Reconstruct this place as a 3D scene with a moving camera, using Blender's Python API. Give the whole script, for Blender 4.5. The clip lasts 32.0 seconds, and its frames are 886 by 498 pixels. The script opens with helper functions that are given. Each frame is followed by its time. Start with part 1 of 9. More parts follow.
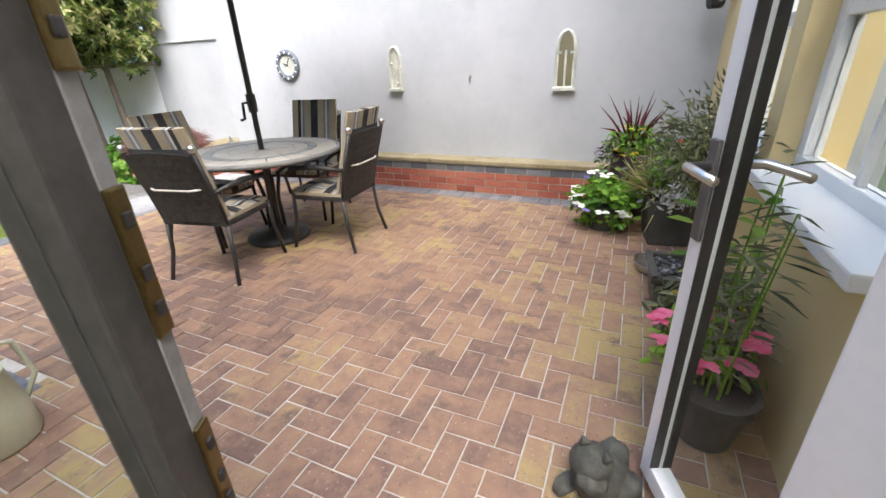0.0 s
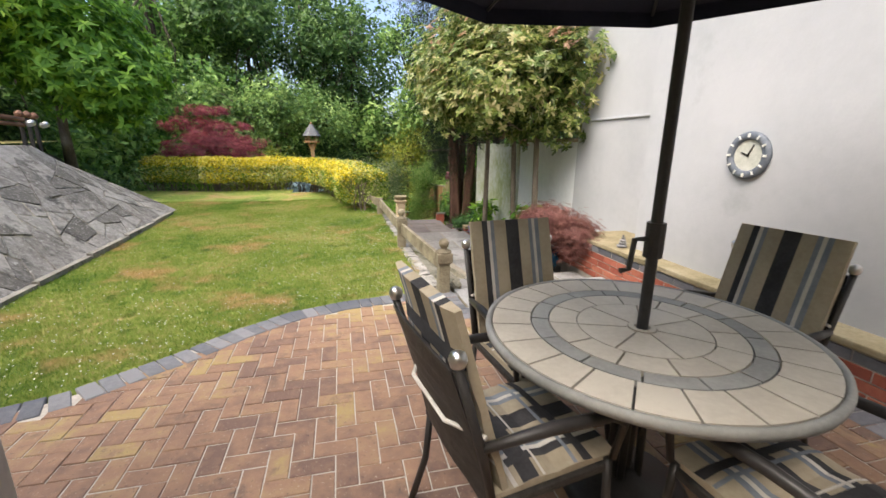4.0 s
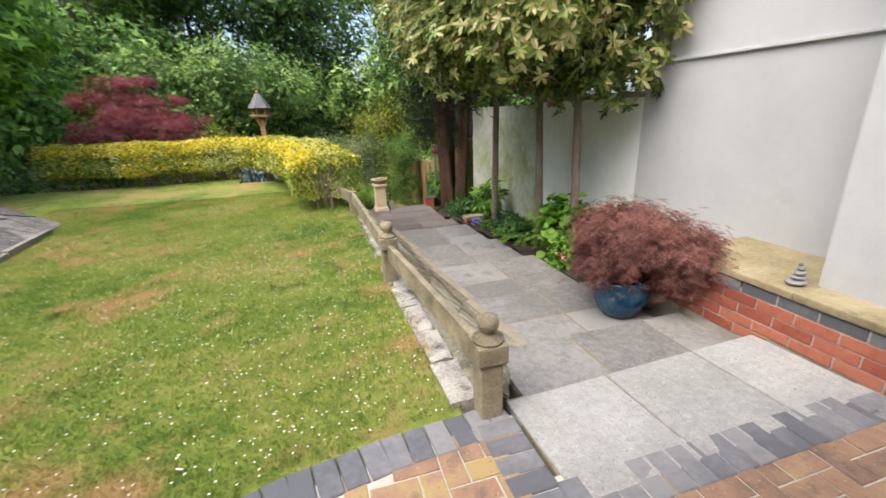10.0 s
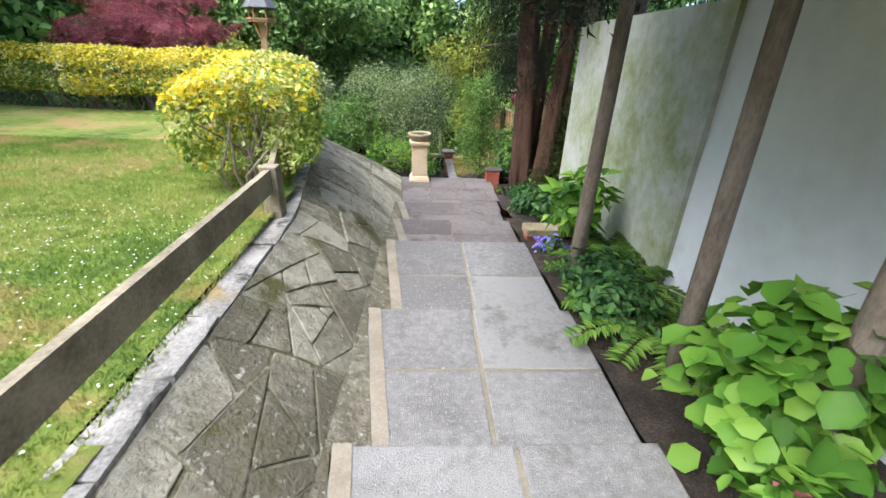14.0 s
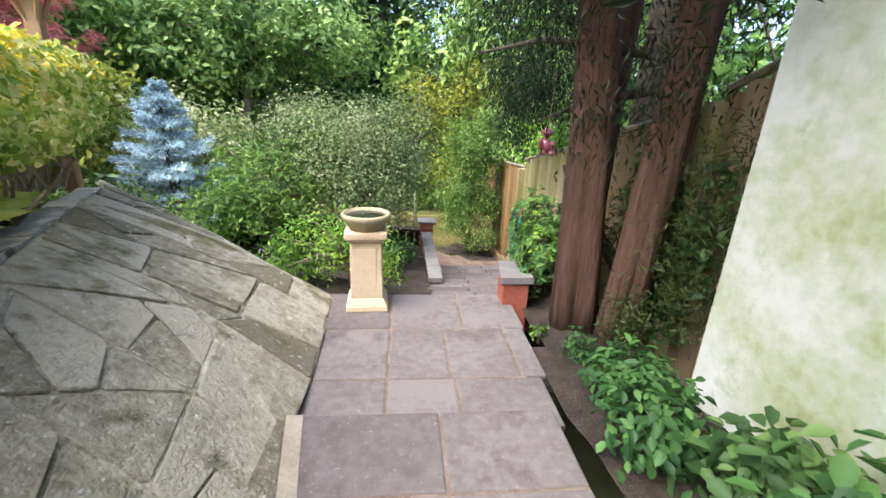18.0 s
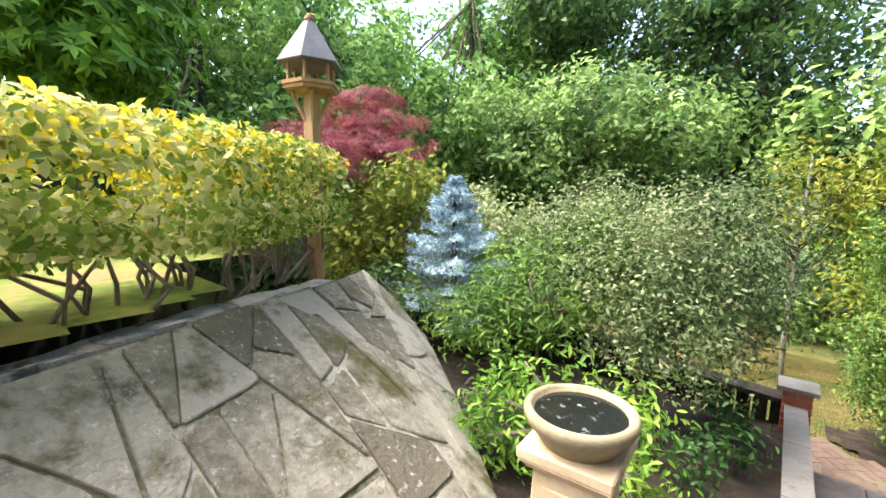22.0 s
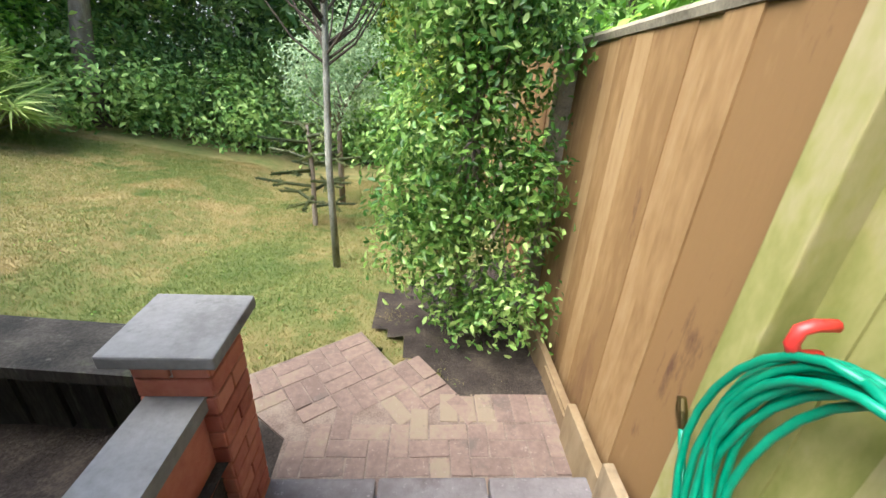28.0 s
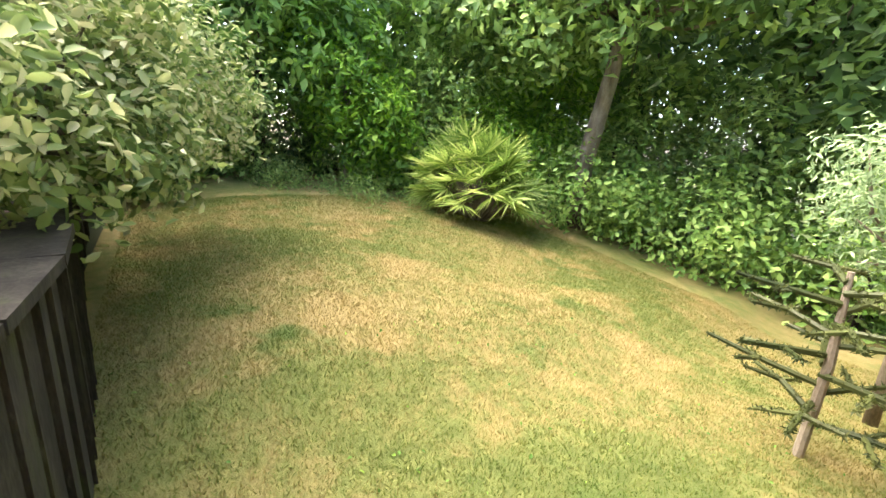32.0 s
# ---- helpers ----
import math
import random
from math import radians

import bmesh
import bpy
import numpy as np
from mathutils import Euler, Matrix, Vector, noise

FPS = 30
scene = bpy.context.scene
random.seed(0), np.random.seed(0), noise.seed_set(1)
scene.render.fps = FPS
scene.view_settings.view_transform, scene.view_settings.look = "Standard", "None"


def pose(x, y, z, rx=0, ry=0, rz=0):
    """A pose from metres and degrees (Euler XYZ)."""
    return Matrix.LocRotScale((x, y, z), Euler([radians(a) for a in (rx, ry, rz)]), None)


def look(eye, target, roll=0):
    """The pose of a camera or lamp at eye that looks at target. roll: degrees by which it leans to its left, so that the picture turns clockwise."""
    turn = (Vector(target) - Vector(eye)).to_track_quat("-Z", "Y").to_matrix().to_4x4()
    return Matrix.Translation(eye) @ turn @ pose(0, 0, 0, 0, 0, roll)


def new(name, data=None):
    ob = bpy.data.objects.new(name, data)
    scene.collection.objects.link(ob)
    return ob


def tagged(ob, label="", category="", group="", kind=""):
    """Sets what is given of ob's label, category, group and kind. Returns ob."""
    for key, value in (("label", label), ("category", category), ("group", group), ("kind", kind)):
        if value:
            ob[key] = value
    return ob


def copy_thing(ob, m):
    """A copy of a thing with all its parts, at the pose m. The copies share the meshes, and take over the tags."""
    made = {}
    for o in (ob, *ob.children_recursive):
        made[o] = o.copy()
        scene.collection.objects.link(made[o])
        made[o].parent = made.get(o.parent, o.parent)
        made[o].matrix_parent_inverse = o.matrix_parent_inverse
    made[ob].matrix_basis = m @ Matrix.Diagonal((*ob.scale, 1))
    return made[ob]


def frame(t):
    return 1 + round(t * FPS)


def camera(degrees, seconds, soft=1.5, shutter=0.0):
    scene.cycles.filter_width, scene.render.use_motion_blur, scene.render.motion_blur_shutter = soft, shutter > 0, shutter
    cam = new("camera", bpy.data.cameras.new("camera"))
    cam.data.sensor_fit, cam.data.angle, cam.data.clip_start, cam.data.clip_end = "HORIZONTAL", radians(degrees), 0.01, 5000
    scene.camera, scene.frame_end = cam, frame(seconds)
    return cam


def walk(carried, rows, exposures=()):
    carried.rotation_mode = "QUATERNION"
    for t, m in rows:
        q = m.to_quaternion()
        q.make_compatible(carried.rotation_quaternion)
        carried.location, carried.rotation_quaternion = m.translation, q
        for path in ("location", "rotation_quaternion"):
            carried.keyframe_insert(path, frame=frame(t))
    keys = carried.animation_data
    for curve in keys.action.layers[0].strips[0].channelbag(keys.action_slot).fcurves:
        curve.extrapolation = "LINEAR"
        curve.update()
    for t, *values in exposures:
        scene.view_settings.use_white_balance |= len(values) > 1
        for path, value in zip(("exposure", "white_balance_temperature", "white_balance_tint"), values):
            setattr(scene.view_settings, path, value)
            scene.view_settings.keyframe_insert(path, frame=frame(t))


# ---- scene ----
cam = camera(93.79, 32.0, shutter=0.15)
PATH = [
    (0, (0.235, -0.112, 1.291), (1.899, 0.646, 0.480), -2.46),
    (0.5, (0.359, -0.050, 1.294), (2.085, 0.598, 0.519), -1.76),
    (1, (0.453, 0.050, 1.319), (2.193, 0.674, 0.555), -0.47),
    (1.5, (0.598, 0.140, 1.318), (2.229, 1.015, 0.560), 0.09),
    (2, (0.899, 0.229, 1.372), (2.251, 1.511, 0.646), 1.28),
    (2.5, (1.085, 0.376, 1.403), (2.189, 1.907, 0.741), 2.05),
    (4.5, (1.640, 1.608, 1.429), (1.844, 3.545, 0.975), -0.00),
    (5, (1.634, 1.888, 1.466), (1.532, 3.844, 1.060), -0.47),
    (5.5, (1.655, 2.153, 1.501), (1.238, 4.075, 1.139), -0.87),
    (6, (1.536, 2.332, 1.519), (0.802, 4.164, 1.198), -0.75),
    (6.5, (1.421, 2.462, 1.523), (0.380, 4.145, 1.236), -0.76),
    (7, (1.369, 2.612, 1.506), (0.031, 4.075, 1.244), -0.14),
    (7.5, (1.329, 2.675, 1.507), (-0.157, 3.986, 1.235), 0.33),
    (8, (1.299, 2.703, 1.504), (-0.078, 4.123, 1.209), -0.53),
    (8.5, (1.338, 2.794, 1.492), (0.285, 4.454, 1.127), -2.30),
    (9, (1.454, 2.951, 1.468), (0.899, 4.818, 1.014), -3.79),
    (9.5, (1.662, 3.207, 1.459), (1.662, 5.132, 0.914), -3.77),
    (10, (1.859, 3.500, 1.412), (2.396, 5.319, 0.778), -2.09),
    (10.5, (2.064, 3.784, 1.404), (2.909, 5.442, 0.670), -1.04),
    (11, (2.375, 4.109, 1.354), (3.251, 5.729, 0.573), 1.50),
    (11.5, (2.620, 4.498, 1.367), (3.379, 6.158, 0.549), 3.05),
    (12, (2.865, 4.875, 1.353), (3.358, 6.630, 0.530), 3.95),
    (12.5, (3.062, 5.205, 1.368), (3.320, 7.007, 0.540), 3.68),
    (13, (3.199, 5.652, 1.252), (3.368, 7.481, 0.460), 1.36),
    (13.5, (3.300, 6.166, 1.098), (3.342, 8.017, 0.342), 1.79),
    (14, (3.310, 6.629, 1.097), (3.407, 8.433, 0.239), 2.13),
    (14.5, (3.365, 7.065, 1.057), (3.493, 8.885, 0.238), 1.31),
    (15, (3.397, 7.570, 1.004), (3.544, 9.367, 0.139), 2.12),
    (15.5, (3.401, 8.003, 0.972), (3.615, 9.817, 0.157), 1.28),
    (17.5, (3.477, 9.727, 0.724), (3.688, 11.621, 0.115), 3.71),
    (18, (3.507, 10.187, 0.723), (3.703, 12.068, 0.073), 2.53),
    (18.5, (3.563, 10.637, 0.649), (3.683, 12.525, 0.002), 1.42),
    (19, (3.597, 11.027, 0.645), (3.920, 12.883, -0.027), 1.17),
    (19.5, (3.669, 11.353, 0.612), (3.829, 13.265, 0.047), -0.23),
    (20, (3.734, 11.649, 0.587), (3.532, 13.589, 0.145), 1.11),
    (20.5, (3.714, 11.857, 0.654), (3.332, 13.795, 0.342), 1.67),
    (21, (3.710, 11.937, 0.664), (2.896, 13.751, 0.447), 1.58),
    (21.5, (3.691, 11.930, 0.636), (2.532, 13.550, 0.455), 0.75),
    (22, (3.713, 11.945, 0.645), (2.441, 13.467, 0.386), 0.66),
    (22.5, (3.830, 12.048, 0.603), (2.926, 13.742, 0.042), 0.01),
    (23, (3.870, 12.332, 0.450), (3.720, 14.205, -0.235), 1.09),
    (23.5, (4.001, 12.768, 0.348), (4.167, 14.595, -0.449), -1.76),
    (24, (4.072, 13.201, 0.359), (4.327, 14.942, -0.591), -0.23),
    (24.5, (4.085, 13.565, 0.390), (4.545, 15.246, -0.591), 1.28),
    (25, (4.127, 13.908, 0.311), (4.375, 15.688, -0.565), -0.27),
    (25.5, (4.205, 14.234, 0.199), (4.506, 16.011, -0.668), 0.70),
    (27.5, (4.529, 15.675, -0.253), (4.666, 17.490, -1.083), 2.37),
    (28, (4.605, 16.041, -0.347), (4.736, 17.829, -1.234), 3.52),
    (28.5, (4.598, 16.403, -0.456), (4.498, 18.173, -1.381), 1.33),
    (29, (4.593, 16.731, -0.547), (4.146, 18.459, -1.451), 3.51),
    (29.5, (4.493, 17.053, -0.667), (3.814, 18.742, -1.494), 2.88),
    (30, (4.341, 17.299, -0.722), (3.227, 18.813, -1.406), 3.28),
    (30.5, (4.173, 17.454, -0.682), (2.725, 18.718, -1.234), 3.08),
    (31, (4.051, 17.577, -0.647), (2.497, 18.736, -1.141), 2.61),
    (31.5, (4.012, 17.705, -0.660), (2.377, 18.727, -1.190), 1.47),
    (32, (3.881, 17.796, -0.700), (2.275, 18.888, -1.176), 2.92),
]
walk(cam, [(t, look(e, g, r)) for t, e, g, r in PATH],
     [(0, 2.0, 6100, 10), (2, 1.8, 6500, 10), (2.5, 1.7, 6500, 10), (5, 1.5, 6800, 10), (7, 1.85, 6300, 11), (9, 1.75, 6300, 10), (10, 1.5, 6600, 10), (11, 1.35, 6600, 9), (12, 1.5, 6500, 9), (14, 2.0, 5900, 9),
      (15.5, 2.1, 5700, 9), (18, 2.3, 6100, 12), (21, 2.65, 6600, 13), (24, 2.5, 6500, 7), (28, 2.6, 5900, 8), (30, 2.9, 6600, 10), (32, 3.3, 7100, 10)])

# ---- world and sun: a bright, hazy day ----
world = bpy.data.worlds.new("sky")
scene.world = world
world.use_nodes = True
wn = world.node_tree.nodes
sky = wn.new("ShaderNodeTexSky")
sky.sky_type = "NISHITA"
sky.sun_disc = False
sky.sun_elevation, sky.sun_rotation = radians(59), radians(238)
sky.air_density, sky.dust_density = 0.8, 4.0
wn["Background"].inputs["Strength"].default_value = 0.15
world.node_tree.links.new(sky.outputs["Color"], wn["Background"].inputs["Color"])
sun = new("sun", bpy.data.lights.new("sun", "SUN"))
sun.data.energy, sun.data.angle, sun.data.color = 1.25, radians(60), (1.0, 0.96, 0.88)
sun.matrix_world = look((0, 0, 0), (0.52, 0.32, -1.0))


# ---- materials ----
def mat(name, stops, scale=3.0, rough=0.8, bump=0.3, bscale=40.0, metal=0.0, island=0.0, objrand=0.0,
        fine=0.35, stains=None, spec=0.35, trans=0.0, bdist=0.004, stretch=None):
    """A material of mottled colours: stops from a broad noise, a finer grain on it, then stains (colour, scale, cover)."""
    m = bpy.data.materials.new(name)
    m.use_nodes = True
    nt = m.node_tree
    n, lk = nt.nodes, nt.links
    bsdf = n["Principled BSDF"]
    co = n.new("ShaderNodeTexCoord")
    geo = n.new("ShaderNodeNewGeometry")
    src = geo.outputs["Position"]
    if stretch:
        mp = n.new("ShaderNodeMapping")
        mp.inputs["Scale"].default_value = stretch
        lk.new(src, mp.inputs["Vector"])
        src = mp.outputs["Vector"]

    def noise_node(s, detail=4.0, r=0.6):
        t = n.new("ShaderNodeTexNoise")
        t.inputs["Scale"].default_value, t.inputs["Detail"].default_value = s, detail
        t.inputs["Roughness"].default_value = r
        lk.new(src, t.inputs["Vector"])
        return t.outputs["Fac"]

    def maths(op, a, b):
        t = n.new("ShaderNodeMath")
        t.operation = op
        for k, v in ((0, a), (1, b)):
            if isinstance(v, (int, float)):
                t.inputs[k].default_value = v
            else:
                lk.new(v, t.inputs[k])
        return t.outputs[0]

    fac = noise_node(scale)
    fac = maths("ADD", maths("MULTIPLY", maths("SUBTRACT", fac, 0.5), 1.6), 0.5)
    fac = maths("ADD", fac, maths("MULTIPLY", maths("SUBTRACT", noise_node(scale * 14, 3.0), 0.5), fine * 2))
    if island:
        fac = maths("ADD", fac, maths("MULTIPLY", maths("SUBTRACT", geo.outputs["Random Per Island"], 0.5), island * 2))
    if objrand:
        oi = n.new("ShaderNodeObjectInfo")
        fac = maths("ADD", fac, maths("MULTIPLY", maths("SUBTRACT", oi.outputs["Random"], 0.5), objrand * 2))
    ramp = n.new("ShaderNodeValToRGB")
    el = ramp.color_ramp.elements
    k = len(stops)
    while len(el) < k:
        el.new(0.5)
    for i, c in enumerate(stops):
        el[i].position, el[i].color = (i + 0.5) / k, (*c, 1)
    lk.new(fac, ramp.inputs["Fac"])
    col = ramp.outputs["Color"]
    for c, s, cover in stains or ():
        mx = n.new("ShaderNodeMix")
        mx.data_type = "RGBA"
        rp = n.new("ShaderNodeValToRGB")
        rp.color_ramp.elements[0].position, rp.color_ramp.elements[1].position = 1 - cover - 0.06, 1 - cover + 0.06
        lk.new(noise_node(s, 6.0, 0.65), rp.inputs["Fac"])
        lk.new(rp.outputs["Color"], mx.inputs["Factor"])
        lk.new(col, mx.inputs["A"])
        mx.inputs["B"].default_value = (*c, 1)
        col = mx.outputs["Result"]
    lk.new(col, bsdf.inputs["Base Color"])
    bsdf.inputs["Roughness"].default_value = rough
    bsdf.inputs["Metallic"].default_value = metal
    bsdf.inputs["Specular IOR Level"].default_value = spec
    if bump:
        b = n.new("ShaderNodeBump")
        b.inputs["Strength"].default_value, b.inputs["Distance"].default_value = bump, bdist
        lk.new(noise_node(bscale, 5.0, 0.65), b.inputs["Height"])
        lk.new(b.outputs["Normal"], bsdf.inputs["Normal"])
    if trans:
        tr = n.new("ShaderNodeBsdfTranslucent")
        ms = n.new("ShaderNodeMixShader")
        ms.inputs[0].default_value = trans
        lk.new(col, tr.inputs["Color"])
        lk.new(bsdf.outputs[0], ms.inputs[1])
        lk.new(tr.outputs[0], ms.inputs[2])
        lk.new(ms.outputs[0], n["Material Output"].inputs[0])
    return m


def leaf_mat(name, dark, mid, light, extra=None, rough=0.5, trans=0.42):
    return mat(name, [dark, mid, light] + ([extra] if extra else []), scale=0.9, rough=rough, bump=0, island=0.42,
               fine=0.1, spec=0.3, trans=trans)


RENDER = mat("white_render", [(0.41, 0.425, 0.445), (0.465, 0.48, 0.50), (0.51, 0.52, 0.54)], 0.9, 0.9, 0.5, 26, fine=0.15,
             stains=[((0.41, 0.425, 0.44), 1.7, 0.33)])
# Lighter than white_render: its colour makes up for the trees' shade on the wall.
RENDER_OLD_LIFTED = mat("lifted_old_render", [(0.60, 0.625, 0.62), (0.74, 0.765, 0.775), (0.80, 0.815, 0.82)], 0.8, 0.9, 0.5, 22, fine=0.15,
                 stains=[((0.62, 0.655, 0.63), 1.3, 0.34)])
RENDER_MOSS = mat("mossy_render", [(0.20, 0.235, 0.08), (0.34, 0.375, 0.235), (0.47, 0.495, 0.44), (0.55, 0.565, 0.55)], 0.9, 0.95, 0.6, 30, fine=0.3,
                  stains=[((0.23, 0.27, 0.11), 1.9, 0.36), ((0.31, 0.35, 0.21), 7.0, 0.34)])
CREAM = mat("cream_render", [(0.66, 0.53, 0.28), (0.72, 0.58, 0.32)], 1.5, 0.9, 0.3, 60, fine=0.1)
PAVER = mat("clay_paver", [(0.165, 0.105, 0.082), (0.225, 0.14, 0.10), (0.275, 0.168, 0.113), (0.31, 0.205, 0.125), (0.345, 0.255, 0.115)], 0.7, 0.85, 0.9, 150,
            objrand=0.27, island=0.27, fine=0.55, stains=[((0.15, 0.105, 0.08), 5.0, 0.37), ((0.42, 0.34, 0.26), 60, 0.34), ((0.10, 0.075, 0.06), 45, 0.34)])
PAVER_LOW = mat("pink_paver", [(0.115, 0.080, 0.064), (0.145, 0.100, 0.079), (0.175, 0.122, 0.094), (0.185, 0.144, 0.098)], 2.0, 0.9, 0.8, 150, objrand=0.24, fine=0.5, stains=[((0.095, 0.075, 0.062), 6.0, 0.36), ((0.26, 0.205, 0.17), 50, 0.33)])
SAND = mat("joint_sand", [(0.374, 0.343, 0.296), (0.515, 0.484, 0.429)], 3, 0.95, 0.4, 200, fine=0.5)
BLUEBRICK = mat("blue_brick", [(0.10, 0.105, 0.12), (0.15, 0.155, 0.17), (0.21, 0.21, 0.22)], 2, 0.6, 0.4, 120, objrand=0.35)
REDBRICK = mat("red_brick", [(0.26, 0.07, 0.045), (0.36, 0.11, 0.07), (0.43, 0.16, 0.10)], 2, 0.8, 0.6, 120, objrand=0.35)
DARKRED = mat("dark_red_riser", [(0.13, 0.035, 0.03), (0.19, 0.055, 0.045)], 3, 0.6, 0.4, 90, objrand=0.3)
STOCK = mat("stock_brick", [(0.24, 0.17, 0.09), (0.40, 0.28, 0.14), (0.47, 0.34, 0.18)], 3, 0.85, 0.6, 110, objrand=0.4,
            stains=[((0.16, 0.12, 0.09), 9, 0.25)])
MORTAR = mat("mortar", [(0.34, 0.31, 0.27), (0.46, 0.43, 0.38)], 6, 0.95, 0.5, 150)
COPING = mat("stone_coping", [(0.19, 0.16, 0.09), (0.28, 0.235, 0.14), (0.36, 0.31, 0.21)], 2.5, 0.9, 0.6, 60, stains=[((0.13, 0.125, 0.07), 6, 0.33)])
COPING_GREY = mat("grey_coping", [(0.075, 0.075, 0.072), (0.14, 0.138, 0.132), (0.22, 0.215, 0.205)], 4, 0.9, 0.6, 60,
                  stains=[((0.34, 0.34, 0.32), 16, 0.22), ((0.09, 0.10, 0.06), 5, 0.34)])
COPING_PALE = mat("pale_coping", [(0.125, 0.12, 0.113), (0.18, 0.174, 0.165), (0.225, 0.22, 0.212)], 3, 0.9, 0.5, 70, stains=[((0.10, 0.093, 0.083), 7, 0.33)])
SLAB = mat("textured_slab", [(0.145, 0.14, 0.135), (0.20, 0.195, 0.19), (0.255, 0.25, 0.245)], 1.6, 0.9, 1.0, 130, objrand=0.42, fine=0.6, bdist=0.008,
           stains=[((0.13, 0.125, 0.115), 3, 0.38), ((0.32, 0.315, 0.31), 60, 0.38)])
SLAB_PINK = mat("pinkish_slab", [(0.088, 0.076, 0.073), (0.118, 0.103, 0.099), (0.155, 0.138, 0.134)], 1.4, 0.9, 0.9, 90, objrand=0.36, fine=0.5,
                stains=[((0.08, 0.066, 0.062), 3.5, 0.38), ((0.23, 0.205, 0.20), 50, 0.34)])
TREAD = mat("granite_tread", [(0.24, 0.25, 0.26), (0.34, 0.35, 0.36), (0.42, 0.43, 0.44)], 4, 0.8, 0.5, 120)
STONE = mat("lichen_stone", [(0.125, 0.118, 0.105), (0.20, 0.19, 0.172), (0.285, 0.272, 0.248), (0.36, 0.345, 0.315)], 1.2, 0.95, 1.0, 45, objrand=0.36, island=0.0, fine=0.6,
            stains=[((0.085, 0.082, 0.075), 4, 0.39), ((0.50, 0.49, 0.46), 24, 0.36), ((0.60, 0.59, 0.56), 70, 0.345)], bdist=0.02)
STONE_MOSS = mat("mossy_stone", [(0.17, 0.153, 0.108), (0.29, 0.268, 0.20), (0.42, 0.392, 0.31)], 1.3, 0.95, 1.0, 45, objrand=0.45, island=0.0, fine=0.6,
                 stains=[((0.12, 0.115, 0.07), 6, 0.37), ((0.55, 0.54, 0.47), 24, 0.36), ((0.105, 0.10, 0.035), 2.2, 0.395)], bdist=0.03)
PALE_JOINT = mat("pale_joint", [(0.06, 0.06, 0.025), (0.15, 0.14, 0.08), (0.38, 0.35, 0.27), (0.54, 0.51, 0.42)], 2.4, 0.95, 0.8, 60, fine=0.4, bdist=0.01)
STONE_JOINT = mat("stone_joint", [(0.06, 0.052, 0.038), (0.14, 0.125, 0.095), (0.34, 0.31, 0.24), (0.46, 0.43, 0.35)], 1.3, 0.95, 0.8, 60, fine=0.4, bdist=0.01)
SLAB_PALE = mat("pale_aggregate_slab", [(0.24, 0.24, 0.235), (0.30, 0.30, 0.295), (0.36, 0.36, 0.355)], 1.6, 0.9, 0.8, 130, objrand=0.2, fine=0.5,
                stains=[((0.17, 0.167, 0.16), 90, 0.38), ((0.44, 0.44, 0.43), 70, 0.36)])
KERB = mat("lichen_kerb", [(0.192, 0.184, 0.168), (0.336, 0.320, 0.296), (0.448, 0.432, 0.400)], 5, 0.95, 0.9, 50, fine=0.6,
           stains=[((0.320, 0.216, 0.024), 2.6, 0.37), ((0.080, 0.080, 0.072), 9, 0.39)], bdist=0.008)
KERB_PALE = mat("pale_concrete", [(0.17, 0.16, 0.135), (0.24, 0.225, 0.195), (0.31, 0.295, 0.26)], 4, 0.95, 0.7, 60, fine=0.6, stains=[((0.12, 0.11, 0.085), 9, 0.38)])
KERB_TAN = mat("tan_mortar", [(0.19, 0.165, 0.125), (0.26, 0.232, 0.18)], 5, 0.95, 0.6, 90, fine=0.5)
SANDSTONE = mat("cast_sandstone", [(0.46, 0.34, 0.21), (0.56, 0.44, 0.29), (0.62, 0.51, 0.37)], 3, 0.85, 0.5, 70, stains=[((0.30, 0.26, 0.21), 6, 0.22)])
JOINT = mat("dirty_joint_sand", [(0.09, 0.065, 0.05), (0.15, 0.11, 0.085), (0.20, 0.155, 0.12)], 8, 0.95, 0.6, 120, fine=0.5)
SOIL = mat("dark_soil", [(0.022, 0.016, 0.012), (0.04, 0.030, 0.023), (0.08, 0.062, 0.045)], 6, 1.0, 1.0, 60, fine=0.6, bdist=0.02)
GROUND = mat("rough_ground", [(0.04, 0.05, 0.02), (0.07, 0.075, 0.035)], 0.6, 1.0, 0.6, 30)
GRASS = mat("mown_grass", [(0.085, 0.15, 0.022), (0.18, 0.255, 0.040), (0.28, 0.32, 0.068), (0.42, 0.33, 0.14)], 0.75, 0.9, 0.9, 120, fine=0.5, bdist=0.03,
            stains=[((0.44, 0.29, 0.125), 1.1, 0.415), ((0.10, 0.15, 0.025), 4.5, 0.36)])
GRASS_DRY = mat("dry_grass", [(0.085, 0.115, 0.025), (0.135, 0.15, 0.04), (0.20, 0.175, 0.06), (0.27, 0.215, 0.09)], 0.5, 0.9, 0.9, 110, fine=0.4, bdist=0.02,
                stains=[((0.27, 0.21, 0.085), 0.8, 0.43), ((0.08, 0.12, 0.025), 1.4, 0.36)])
BLADE = mat("grass_blade", [(0.10, 0.195, 0.024), (0.19, 0.285, 0.045), (0.29, 0.35, 0.08), (0.44, 0.36, 0.16)], 0.75, 0.7, 0, island=0.24, fine=0.25, trans=0.5,
            stains=[((0.47, 0.325, 0.14), 1.1, 0.41), ((0.11, 0.18, 0.028), 4.5, 0.36)])
BLADE_DRY = mat("dry_blade", [(0.085, 0.135, 0.024), (0.145, 0.175, 0.04), (0.215, 0.195, 0.065), (0.30, 0.25, 0.10)], 0.5, 0.7, 0, island=0.2, fine=0.3, trans=0.4,
                stains=[((0.30, 0.235, 0.09), 0.8, 0.43), ((0.085, 0.14, 0.025), 1.4, 0.36)])
